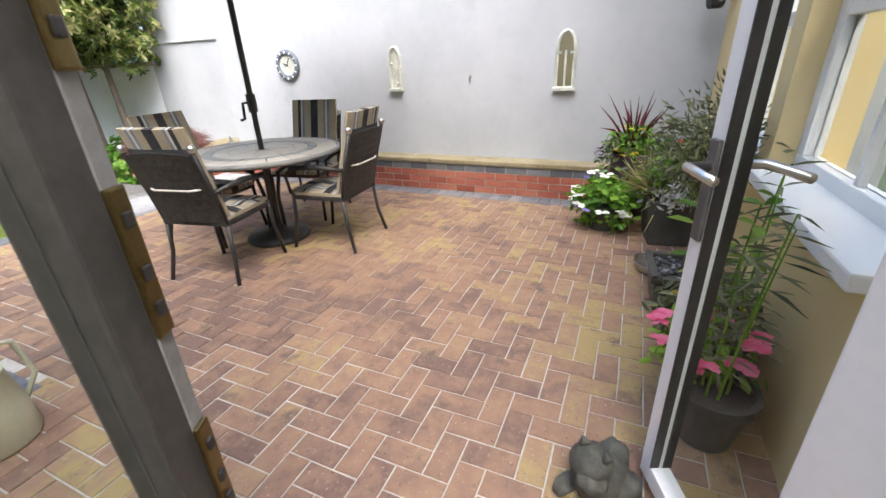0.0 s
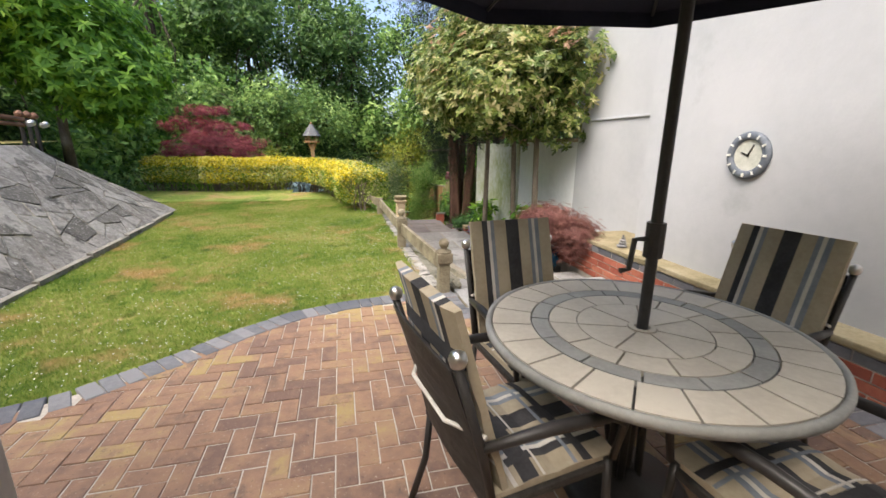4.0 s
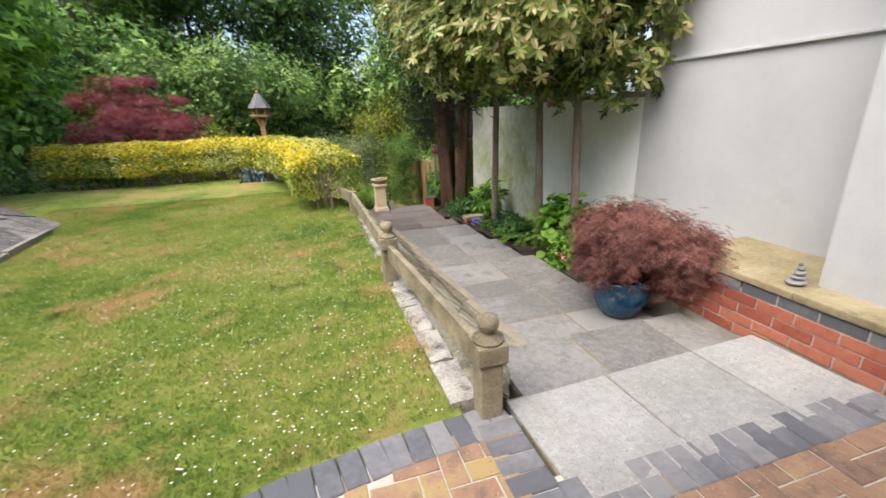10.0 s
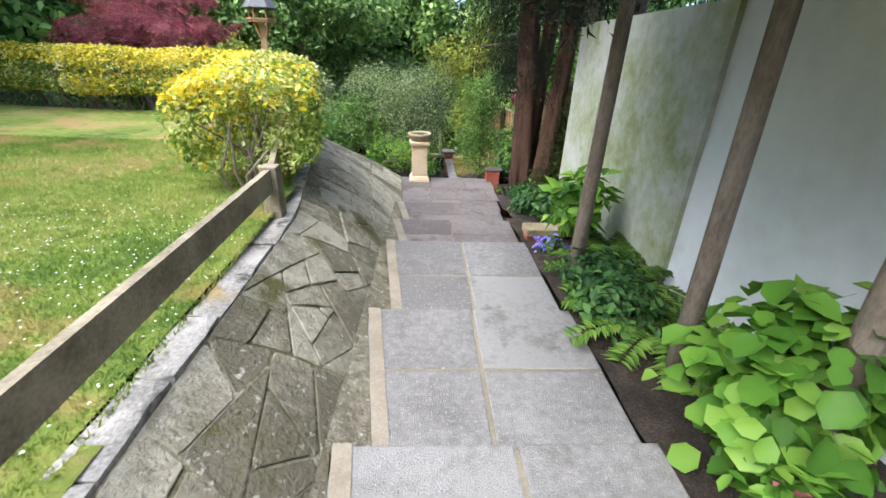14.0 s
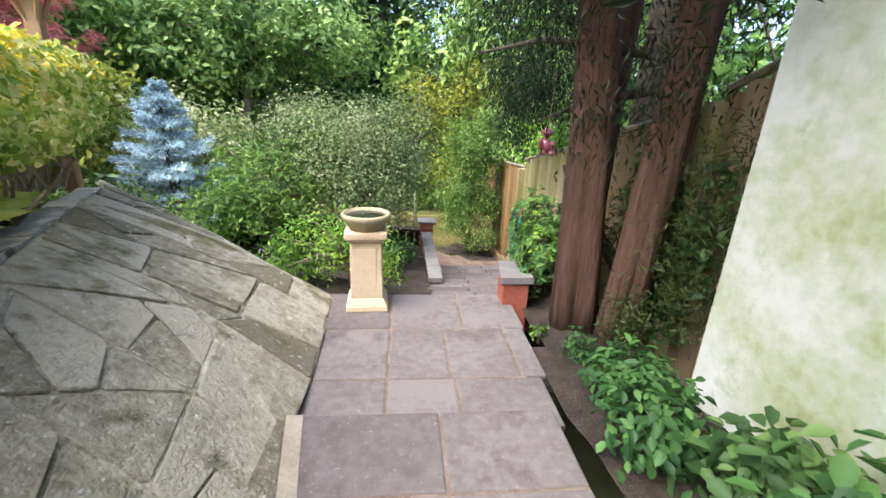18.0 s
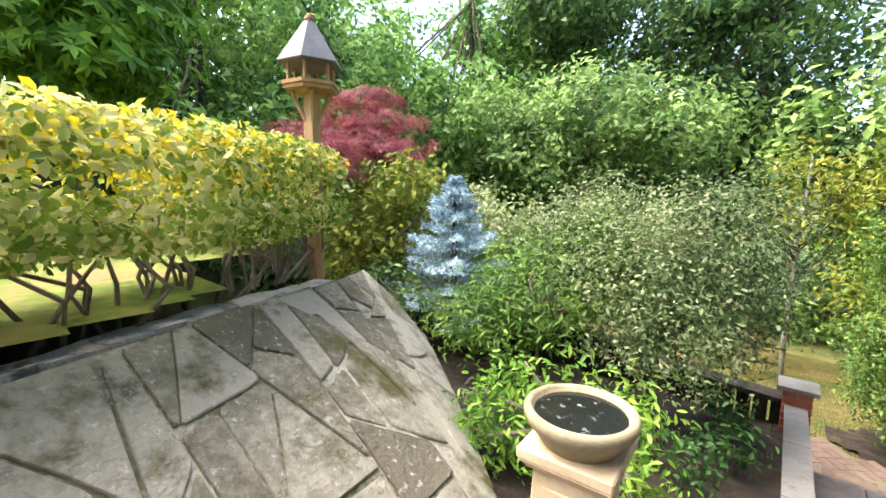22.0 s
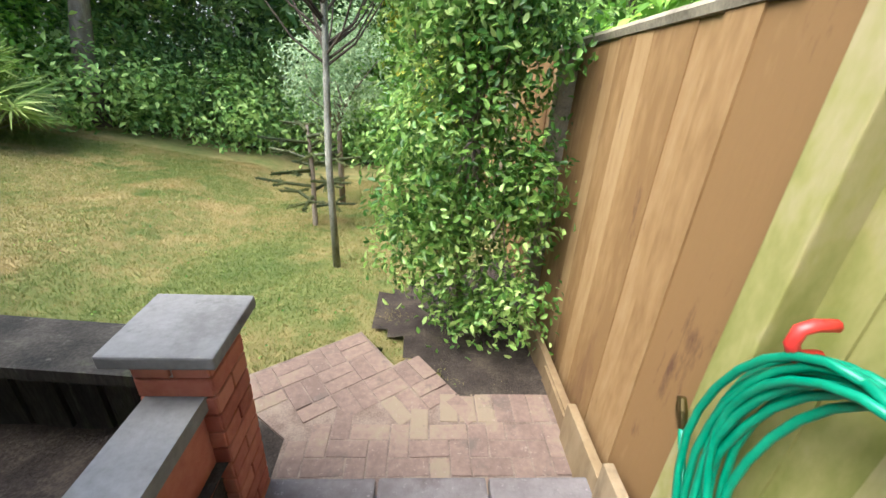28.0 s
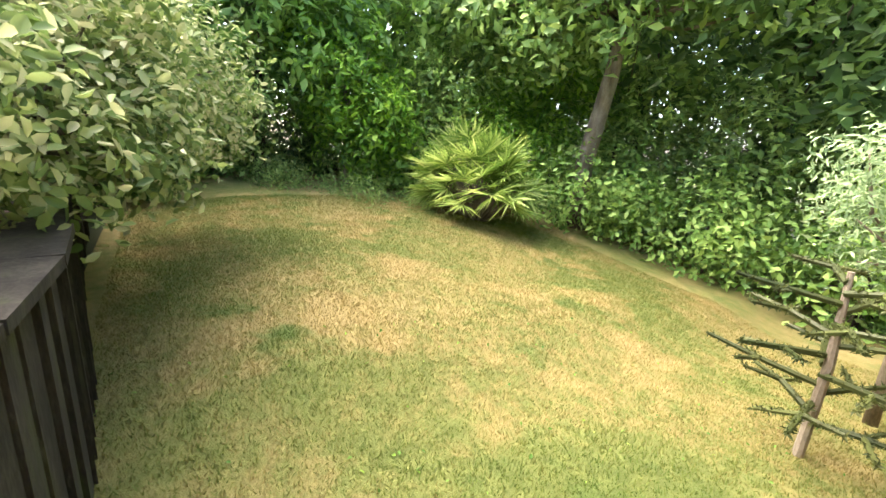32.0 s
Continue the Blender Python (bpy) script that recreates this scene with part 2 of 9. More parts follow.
PETAL = mat("white_petal", [(0.75, 0.75, 0.68), (0.85, 0.85, 0.80)], 3, 0.6, 0)
OLDWOOD = mat("weathered_timber", [(0.13, 0.11, 0.075), (0.23, 0.20, 0.14), (0.33, 0.29, 0.20)], 5, 0.9, 0.7, 40, fine=0.4, stretch=(1, 1, 1),
              stains=[((0.14, 0.16, 0.07), 3, 0.3)])
FENCE = mat("fence_board", [(0.15, 0.10, 0.05), (0.205, 0.145, 0.075), (0.26, 0.195, 0.115)], 1.2, 0.85, 0.6, 50, objrand=0.3, fine=0.45, stretch=(0.722, 0.722, 0.232), stains=[((0.09, 0.06, 0.03), 2.4, 0.36), ((0.11, 0.115, 0.035), 1.3, 0.36)])
FENCE_NEW = mat("orange_board", [(0.185, 0.105, 0.038), (0.245, 0.148, 0.060), (0.305, 0.20, 0.092)], 2.2, 0.8, 0.6, 50, objrand=0.4, fine=0.45, stretch=(0.722, 0.722, 0.199),
                stains=[((0.085, 0.040, 0.018), 11.0, 0.33), ((0.12, 0.060, 0.024), 2.6, 0.37), ((0.18, 0.10, 0.038), 1.1, 0.38)])
FENCE_GREEN = mat("algae_board", [(0.156, 0.164, 0.035), (0.250, 0.234, 0.078), (0.359, 0.296, 0.172), (0.421, 0.351, 0.242)], 1.3, 0.9, 0.5, 50, objrand=0.25, fine=0.3,
                  stretch=(0.850, 0.850, 0.390))
GREYBOARD = mat("grey_board", [(0.275, 0.256, 0.225), (0.400, 0.375, 0.331), (0.525, 0.500, 0.444)], 2, 0.9, 0.5, 40, objrand=0.3, fine=0.3, stretch=(0.850, 0.850, 0.375))
PALEWOOD = mat("pale_trellis", [(0.525, 0.512, 0.450), (0.688, 0.675, 0.613)], 4, 0.9, 0.4, 50)
SLEEPER = mat("dark_sleeper", [(0.012, 0.011, 0.009), (0.03, 0.026, 0.021), (0.058, 0.051, 0.042)], 5, 0.9, 1.0, 30, stretch=(1.4, 1.4, 0.3), fine=0.5,
              stains=[((0.035, 0.048, 0.012), 2.5, 0.38), ((0.09, 0.083, 0.07), 20, 0.33)])
RAILWOOD = mat("brown_rail", [(0.10, 0.05, 0.03), (0.17, 0.085, 0.05), (0.24, 0.13, 0.08)], 4, 0.7, 0.4, 60)
BARK = mat("grey_bark", [(0.10, 0.08, 0.06), (0.19, 0.155, 0.12), (0.28, 0.24, 0.19)], 6, 0.95, 0.9, 40, stretch=(1, 1, 0.35), bdist=0.012)
BARK_GREY = mat("young_grey_bark", [(0.11, 0.11, 0.085), (0.21, 0.21, 0.17), (0.34, 0.335, 0.28)], 14, 0.95, 0.9, 60, fine=0.5, stretch=(1, 1, 0.5), bdist=0.01, stains=[((0.07, 0.065, 0.05), 22, 0.33)])
BARK_DARK = mat("dark_bark", [(0.035, 0.028, 0.022), (0.07, 0.055, 0.04), (0.11, 0.09, 0.065)], 6, 0.95, 0.9, 40, stretch=(1, 1, 0.35), bdist=0.012)
BARK_RED = mat("yew_bark", [(0.040, 0.021, 0.014), (0.085, 0.045, 0.030), (0.14, 0.080, 0.054)], 3.5, 0.95, 1.0, 25, stretch=(0.850, 0.850, 0.165), bdist=0.02)
BLACK = mat("black_metal", [(0.018, 0.017, 0.017), (0.035, 0.033, 0.032)], 5, 0.45, 0.1, 80, spec=0.5)
RATTAN = mat("black_weave", [(0.02, 0.019, 0.018), (0.05, 0.047, 0.044)], 30, 0.6, 0.6, 160)
CHROME = mat("brushed_steel", [(0.55, 0.55, 0.55), (0.7, 0.7, 0.7)], 8, 0.3, 0.05, 90, metal=1.0)
BRASS = mat("dull_brass", [(0.180, 0.132, 0.054), (0.252, 0.192, 0.084)], 9, 0.4, 0.1, 80, metal=1.0)
CUSHION = mat("beige_cloth", [(0.36, 0.31, 0.225), (0.45, 0.395, 0.295)], 4, 0.95, 0.3, 300)
CUSH_DARK = mat("charcoal_stripe", [(0.035, 0.035, 0.038), (0.06, 0.06, 0.065)], 6, 0.95, 0.3, 300)
CUSH_BLUE = mat("slate_stripe", [(0.17, 0.20, 0.24), (0.26, 0.29, 0.33)], 6, 0.95, 0.3, 300)
CUSH_WHITE = mat("ivory_stripe", [(0.55, 0.53, 0.48), (0.66, 0.64, 0.60)], 6, 0.95, 0.3, 300)
TILE_PALE = mat("pale_table_tile", [(0.46, 0.425, 0.36), (0.57, 0.535, 0.46)], 3, 0.5, 0.2, 70, objrand=0.15)
TILE_GREY = mat("grey_table_tile", [(0.24, 0.245, 0.235), (0.33, 0.335, 0.32)], 5, 0.5, 0.2, 70, objrand=0.15)
UPVC = mat("white_frame", [(0.74, 0.75, 0.76), (0.82, 0.82, 0.83)], 2, 0.35, 0.05, 60, spec=0.5)
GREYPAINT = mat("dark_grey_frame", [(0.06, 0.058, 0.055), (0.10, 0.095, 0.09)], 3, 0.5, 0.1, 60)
LEADGREY = mat("lead_roof", [(0.10, 0.105, 0.11), (0.17, 0.175, 0.18)], 5, 0.6, 0.3, 60)
CEDAR = mat("cedar_timber", [(0.26, 0.15, 0.07), (0.37, 0.22, 0.11), (0.44, 0.29, 0.16)], 5, 0.85, 0.4, 60, stretch=(2, 2, 0.4))
HOSE = mat("green_hose", [(0.0, 0.17, 0.09), (0.01, 0.24, 0.13)], 6, 0.4, 0.05, 60, spec=0.5)
REDPLASTIC = mat("red_plastic", [(0.50, 0.02, 0.015), (0.60, 0.04, 0.03)], 5, 0.4, 0.05, 60, spec=0.5)
BLUEGLAZE = mat("blue_glaze", [(0.004, 0.03, 0.07), (0.01, 0.065, 0.13), (0.03, 0.12, 0.19)], 5, 0.18, 0.1, 60, spec=0.6)
DARKPOT = mat("grey_pot", [(0.055, 0.055, 0.05), (0.09, 0.09, 0.08)], 5, 0.6, 0.2, 80)
CREAMPAINT = mat("cream_enamel", [(0.50, 0.50, 0.36), (0.60, 0.60, 0.45)], 4, 0.4, 0.05, 60)
PALEPLASTER = mat("aged_plaster", [(0.40, 0.42, 0.36), (0.56, 0.57, 0.50), (0.66, 0.66, 0.60)], 9, 0.85, 0.5, 70)
# Pale specks in the colour stand in for reflections on the water.
WATER = mat("dark_water", [(0.006, 0.007, 0.006), (0.016, 0.017, 0.014)], 6, 0.06, 0.35, 22, spec=0.35, stains=[((0.30, 0.31, 0.30), 26, 0.335)])
NAVY = mat("navy_canvas", [(0.012, 0.014, 0.025), (0.02, 0.022, 0.04)], 4, 0.9, 0.3, 200)
STATUE = mat("dark_cast_stone", [(0.05, 0.05, 0.04), (0.10, 0.10, 0.085)], 12, 0.8, 0.6, 80)
RUBYGLASS = mat("pink_ornament", [(0.140, 0.021, 0.035), (0.252, 0.063, 0.084), (0.336, 0.140, 0.154)], 22, 0.3, 0.2, 60, spec=0.6)

ORANGEPOT = mat("terracotta", [(0.36, 0.13, 0.06), (0.46, 0.18, 0.09)], 6, 0.85, 0.3, 80)
PURPLEPOT = mat("plum_glaze", [(0.05, 0.03, 0.055), (0.09, 0.05, 0.09)], 6, 0.4, 0.1, 80)
PEBBLE = mat("dark_pebble", [(0.05, 0.05, 0.055), (0.12, 0.12, 0.13), (0.24, 0.24, 0.25)], 9, 0.6, 0.2, 60, island=0.45)
CORDY = leaf_mat("cordyline_leaf", (0.10, 0.015, 0.02), (0.19, 0.03, 0.04), (0.30, 0.07, 0.06))
SILVER = leaf_mat("silver_leaf", (0.40, 0.43, 0.42), (0.56, 0.60, 0.58), (0.70, 0.73, 0.72))
STRAW = leaf_mat("sedge_leaf", (0.22, 0.24, 0.06), (0.36, 0.36, 0.12), (0.52, 0.48, 0.22))
MIRROR = mat("mirror_glass", [(0.75, 0.78, 0.77), (0.82, 0.84, 0.83)], 2, 0.03, 0, metal=1.0)
CLOCKRIM = mat("slate_clock", [(0.10, 0.12, 0.15), (0.17, 0.19, 0.22)], 14, 0.6, 0.3, 80)

PALEMORTAR = mat("pale_mortar", [(0.17, 0.15, 0.11), (0.24, 0.215, 0.165)], 5, 0.95, 0.5, 90, fine=0.5)
GLASS = bpy.data.materials.new("pane_glass")
GLASS.use_nodes = True
gb = GLASS.node_tree.nodes["Principled BSDF"]
gb.inputs["Transmission Weight"].default_value, gb.inputs["Roughness"].default_value = 1.0, 0.0
gb.inputs["IOR"].default_value, gb.inputs["Base Color"].default_value = 1.1, (0.93, 0.96, 0.95, 1)
gb.inputs["Specular IOR Level"].default_value = 0.8

L_LIME = leaf_mat("lime_leaf", (0.15, 0.3, 0.026), (0.34, 0.54, 0.05), (0.58, 0.74, 0.105))
L_CHEST = leaf_mat("chestnut_leaf", (0.08, 0.2, 0.025), (0.165, 0.35, 0.04), (0.31, 0.53, 0.068))
L_WOOD = leaf_mat("wood_leaf", (0.075, 0.17, 0.042), (0.175, 0.335, 0.078), (0.34, 0.53, 0.14))
L_WOOD2 = leaf_mat("pale_wood_leaf", (0.11, 0.2, 0.06), (0.215, 0.36, 0.105), (0.39, 0.54, 0.17))
L_DARK = leaf_mat("dark_leaf", (0.042, 0.096, 0.03), (0.09, 0.18, 0.052), (0.19, 0.31, 0.088))
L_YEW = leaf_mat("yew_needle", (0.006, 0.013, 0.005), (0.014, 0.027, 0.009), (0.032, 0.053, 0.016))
L_CONIFER = leaf_mat("conifer_spray", (0.030, 0.054, 0.011), (0.061, 0.090, 0.019), (0.111, 0.135, 0.031))
L_MAPLE = leaf_mat("maple_leaf", (0.14, 0.028, 0.035), (0.3, 0.065, 0.08), (0.5, 0.15, 0.16))
L_MAPLE2 = leaf_mat("bronze_maple_leaf", (0.1, 0.038, 0.034), (0.205, 0.082, 0.072), (0.37, 0.18, 0.15))
L_PURPLE = leaf_mat("purple_leaf", (0.035, 0.022, 0.018), (0.078, 0.048, 0.038), (0.140, 0.094, 0.067))
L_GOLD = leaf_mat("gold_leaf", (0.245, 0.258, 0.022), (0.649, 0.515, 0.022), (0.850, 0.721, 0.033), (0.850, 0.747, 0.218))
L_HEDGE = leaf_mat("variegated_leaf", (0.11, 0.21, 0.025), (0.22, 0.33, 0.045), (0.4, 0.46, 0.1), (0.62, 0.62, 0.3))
L_PHOT = leaf_mat("photinia_leaf", (0.06, 0.1, 0.022), (0.15, 0.21, 0.042), (0.29, 0.34, 0.09), (0.52, 0.47, 0.22), rough=0.3)
L_VARI = leaf_mat("cream_edged_leaf", (0.05, 0.09, 0.03), (0.10, 0.17, 0.055), (0.20, 0.27, 0.11), (0.38, 0.41, 0.22))
L_UNDER = leaf_mat("understory_leaf", (0.12, 0.23, 0.06), (0.25, 0.42, 0.105), (0.45, 0.62, 0.19))
L_CREAM = leaf_mat("cream_blotched_leaf", (0.09, 0.15, 0.045), (0.19, 0.28, 0.085), (0.34, 0.41, 0.16), (0.56, 0.57, 0.34))
L_SHADE = leaf_mat("shade_leaf", (0.028, 0.085, 0.024), (0.062, 0.155, 0.04), (0.125, 0.26, 0.065))
L_FERN = leaf_mat("fern_leaf", (0.058, 0.143, 0.022), (0.131, 0.247, 0.039), (0.233, 0.377, 0.066))
L_BRIGHT = leaf_mat("bright_leaf", (0.075, 0.19, 0.022), (0.14, 0.31, 0.036), (0.25, 0.43, 0.065))
L_CHOIS = leaf_mat("choisya_leaf", (0.032, 0.098, 0.024), (0.062, 0.165, 0.038), (0.11, 0.24, 0.055), (0.19, 0.34, 0.07), rough=0.32)
L_TIP = leaf_mat("young_choisya_leaf", (0.1, 0.23, 0.03), (0.19, 0.37, 0.045), (0.33, 0.51, 0.075), rough=0.35)
L_LAUREL = leaf_mat("glossy_leaf", (0.045, 0.122, 0.019), (0.1, 0.21, 0.036), (0.19, 0.33, 0.066), (0.36, 0.48, 0.15), rough=0.32)
L_BLUE = leaf_mat("blue_needle", (0.26, 0.37, 0.43), (0.45, 0.6, 0.68), (0.68, 0.84, 0.88), rough=0.7, trans=0.1)
L_YELLOW = leaf_mat("yellow_green_leaf", (0.13, 0.175, 0.02), (0.25, 0.29, 0.035), (0.42, 0.42, 0.065))
L_SAGE = leaf_mat("sage_leaf", (0.176, 0.269, 0.133), (0.276, 0.403, 0.209), (0.414, 0.526, 0.295))
L_OLIVE = leaf_mat("olive_leaf", (0.075, 0.090, 0.043), (0.151, 0.168, 0.086), (0.251, 0.269, 0.152))
L_PALM = leaf_mat("palm_leaf", (0.15, 0.25, 0.05), (0.3, 0.43, 0.1), (0.55, 0.64, 0.22))
L_MONKEY = leaf_mat("monkey_needle", (0.038, 0.056, 0.019), (0.075, 0.090, 0.029), (0.126, 0.146, 0.047))
F_PINKLEAF = leaf_mat("pink_young_leaf", (0.36, 0.20, 0.13), (0.50, 0.30, 0.20), (0.62, 0.44, 0.30))
F_PINK = mat("pink_petal", [(0.80, 0.10, 0.24), (0.88, 0.26, 0.40)], 20, 0.6, 0, island=0.3, trans=0.3)
ZINC = mat("grey_edge_strip", [(0.20, 0.20, 0.20), (0.30, 0.30, 0.30)], 7, 0.5, 0.1, 80)
F_MAUVE = mat("mauve_petal", [(0.40, 0.16, 0.42), (0.58, 0.30, 0.60)], 20, 0.6, 0, island=0.3, trans=0.2)
F_BLUE = mat("blue_petal", [(0.12, 0.10, 0.45), (0.28, 0.25, 0.62)], 20, 0.6, 0, island=0.3, trans=0.2)
F_YELLOW = mat("yellow_petal", [(0.70, 0.50, 0.02), (0.80, 0.62, 0.05)], 20, 0.6, 0, island=0.3, trans=0.2)
F_RED = mat("red_petal", [(0.50, 0.03, 0.02), (0.62, 0.08, 0.05)], 20, 0.6, 0, island=0.3, trans=0.2)

# ---- mesh helpers ----
rng = np.random.default_rng(7)


def part(name, bm, material, parent=None, label="", smooth=False):
    """Link a bmesh, or a ready mesh, as one object under a thing or a part."""
    if isinstance(bm, bpy.types.Mesh):
        me = bm
    else:
        me = bpy.data.meshes.new(name)
        bmesh.ops.recalc_face_normals(bm, faces=bm.faces)
        bm.to_mesh(me)
        bm.free()
    if material is not None and not me.materials:
        me.materials.append(material)
    if smooth:
        me.polygons.foreach_set("use_smooth", [True] * len(me.polygons))
    ob = new(name, me)
    if parent is not None:
        ob.parent = parent
    if label:
        ob["label"] = label
    return ob


def thing(name, label, category, at=(0, 0, 0), rz=0.0, group="", kind=""):
    ob = new(name)
    ob.empty_display_size = 0.1
    ob.matrix_basis = pose(*at, 0, 0, rz)
    return tagged(ob, label, category, group, kind)


def raw(name, verts, faces, material, smooth=False):
    me = bpy.data.meshes.new(name)
    me.from_pydata([tuple(map(float, v)) for v in verts], [], faces)
    me.materials.append(material)
    if smooth:
        me.polygons.foreach_set("use_smooth", [True] * len(me.polygons))
    me.update()
    return me


def box(x0, y0, z0, x1, y1, z1, bevel=0.0, bm=None, m=None):
    """A box, its edges bevelled; added to bm if given."""
    own = bmesh.new()
    bmesh.ops.create_cube(own, size=1, matrix=Matrix.LocRotScale(((x0 + x1) / 2, (y0 + y1) / 2, (z0 + z1) / 2), None,
                                                                (abs(x1 - x0), abs(y1 - y0), abs(z1 - z0))))
    if bevel:
        bmesh.ops.bevel(own, geom=own.edges[:], offset=bevel, segments=2, affect="EDGES", profile=0.6)
    if m is not None:
        bmesh.ops.transform(own, matrix=m, verts=own.verts)
    if bm is None:
        return own
    me = bpy.data.meshes.new("t")
    own.to_mesh(me)
    own.free()
    bm.from_mesh(me)
    bpy.data.meshes.remove(me)
    return bm


def tube(pts, radii, seg=8, bm=None, wobble=0.0):
    """A tapered tube along points."""
    bm = bm or bmesh.new()
    pts = [Vector(p) for p in pts]
    if isinstance(radii, (int, float)):
        radii = [radii] * len(pts)
    rings = []
    side = None
    for i, p in enumerate(pts):
        d = (pts[min(i + 1, len(pts) - 1)] - pts[max(i - 1, 0)]).normalized()
        if side is None:
            side = d.orthogonal().normalized()
        side = (side - d * side.dot(d)).normalized()
        up = d.cross(side)
        ring = []
        for k in range(seg):
            a = 2 * math.pi * k / seg
            r = radii[i] * (1 + wobble * math.sin(3 * a + i * 0.7) + wobble * 0.7 * math.sin(5 * a - i * 0.4))
            ring.append(bm.verts.new(p + side * math.cos(a) * r + up * math.sin(a) * r))
        rings.append(ring)
    for a, b in zip(rings, rings[1:]):
        for k in range(seg):
            bm.faces.new((a[k], a[(k + 1) % seg], b[(k + 1) % seg], b[k]))
    bm.faces.new(rings[0][::-1])
    bm.faces.new(rings[-1])
    return bm


def lathe(profile, seg=24, bm=None, at=(0, 0, 0)):
    """A turned body from (radius, height) rows."""
    bm = bm or bmesh.new()
    rings = []
    for r, z in profile:
        rings.append([bm.verts.new((at[0] + r * math.cos(2 * math.pi * k / seg), at[1] + r * math.sin(2 * math.pi * k / seg), at[2] + z)) for k in range(seg)])
    for a, b in zip(rings, rings[1:]):
        for k in range(seg):
            bm.faces.new((a[k], a[(k + 1) % seg], b[(k + 1) % seg], b[k]))
    bm.faces.new(rings[0][::-1])
    bm.faces.new(rings[-1])
    return bm


def annulus(profile, seg=48):
    """A turned ring from a closed row of (radius, height)."""
    bm = bmesh.new()
    rings = [[bm.verts.new((r * math.cos(2 * math.pi * k / seg), r * math.sin(2 * math.pi * k / seg), z)) for k in range(seg)] for r, z in profile]
    for a, b in zip(rings, rings[1:] + rings[:1]):
        for k in range(seg):
            bm.faces.new((a[k], a[(k + 1) % seg], b[(k + 1) % seg], b[k]))
    return bm


def prism(poly, z0, z1, bm=None, shrink=0.0):
    """An upright prism on a polygon of (x, y); its top drawn in a little."""
    bm = bm or bmesh.new()
    c = np.mean(poly, axis=0)
    lo = [bm.verts.new((p[0], p[1], z0)) for p in poly]
    hi = [bm.verts.new((p[0] + (c[0] - p[0]) * shrink, p[1] + (c[1] - p[1]) * shrink, z1)) for p in poly]
    n = len(poly)
    for k in range(n):
        bm.faces.new((lo[k], lo[(k + 1) % n], hi[(k + 1) % n], hi[k]))
    bm.faces.new(hi)
    bm.faces.new(lo[::-1])
    return bm


def extrude_path(pts, w, z0, z1):
    """A wall of width w along points (x, y)."""
    bm = bmesh.new()
    pts = [Vector((*p, 0)) for p in pts]
    rows = []
    for i, p in enumerate(pts):
        d = (pts[min(i + 1, len(pts) - 1)] - pts[max(i - 1, 0)]).normalized()
        nrm = Vector((-d.y, d.x, 0)) * w / 2
        a, b = p + nrm, p - nrm
        rows.append([bm.verts.new((a.x, a.y, z0)), bm.verts.new((a.x, a.y, z1)), bm.verts.new((b.x, b.y, z1)), bm.verts.new((b.x, b.y, z0))])
    for a, b in zip(rows, rows[1:]):
        for k in range(4):
            bm.faces.new((a[k], a[(k + 1) % 4], b[(k + 1) % 4], b[k]))
    bm.faces.new(rows[0])
    bm.faces.new(rows[-1][::-1])
    return bm


# ---- leaves ----
def leaf_mesh(name, P, size, material, aspect=0.5, up=0.4, out=None, fold=0.25, jitter=1.0, along=None):
    """Many small folded leaves at P. out: a direction for each that its face turns to; along: a direction that it points to."""
    n = len(P)
    size = np.broadcast_to(np.asarray(size, float), (n,)) * rng.uniform(0.7, 1.3, n)
    nor = rng.normal(size=(n, 3)) * jitter
    nor[:, 2] += up * 2
    if out is not None:
        nor += out * 1.2
    nor /= np.linalg.norm(nor, axis=1, keepdims=True) + 1e-9
    d = rng.normal(size=(n, 3))
    if along is not None:
        d = d * 0.35 + along
    d -= nor * (d * nor).sum(1, keepdims=True)
    d /= np.linalg.norm(d, axis=1, keepdims=True) + 1e-9
    s = np.cross(nor, d)
    L, W = size[:, None], (size * aspect)[:, None] / 2
    broad = size.mean() < 0.145 and aspect >= 0.33
    if broad:
        rows = [(0.0, 0.0), (0.34, 0.80), (0.72, 0.92), (1.0, 0.0), (0.72, -0.92), (0.34, -0.80)]
    else:
        rows = [(0.0, 0.0), (0.42, 1.0), (1.0, 0.0), (0.42, -1.0)]
    m = len(rows)
    V = np.empty((n, m, 3))
    for k, (a, w) in enumerate(rows):
        V[:, k] = P + d * L * a + s * W * w + nor * W * abs(w) * fold * 2 - nor * L * 0.12 * a * a
    me = bpy.data.meshes.new(name)
    me.vertices.add(m * n)
    me.vertices.foreach_set("co", V.ravel())
    base = np.arange(n)[:, None] * m
    fan = [base + [0, k, k + 1] for k in range(1, m - 1)]
    tri = np.concatenate(fan, 1).ravel()
    q = (m - 2) * n
    me.loops.add(3 * q)
    me.loops.foreach_set("vertex_index", tri)
    me.polygons.add(q)
    me.polygons.foreach_set("loop_start", np.arange(q) * 3)
    me.update(calc_edges=True)
    me.materials.append(material)
    return me


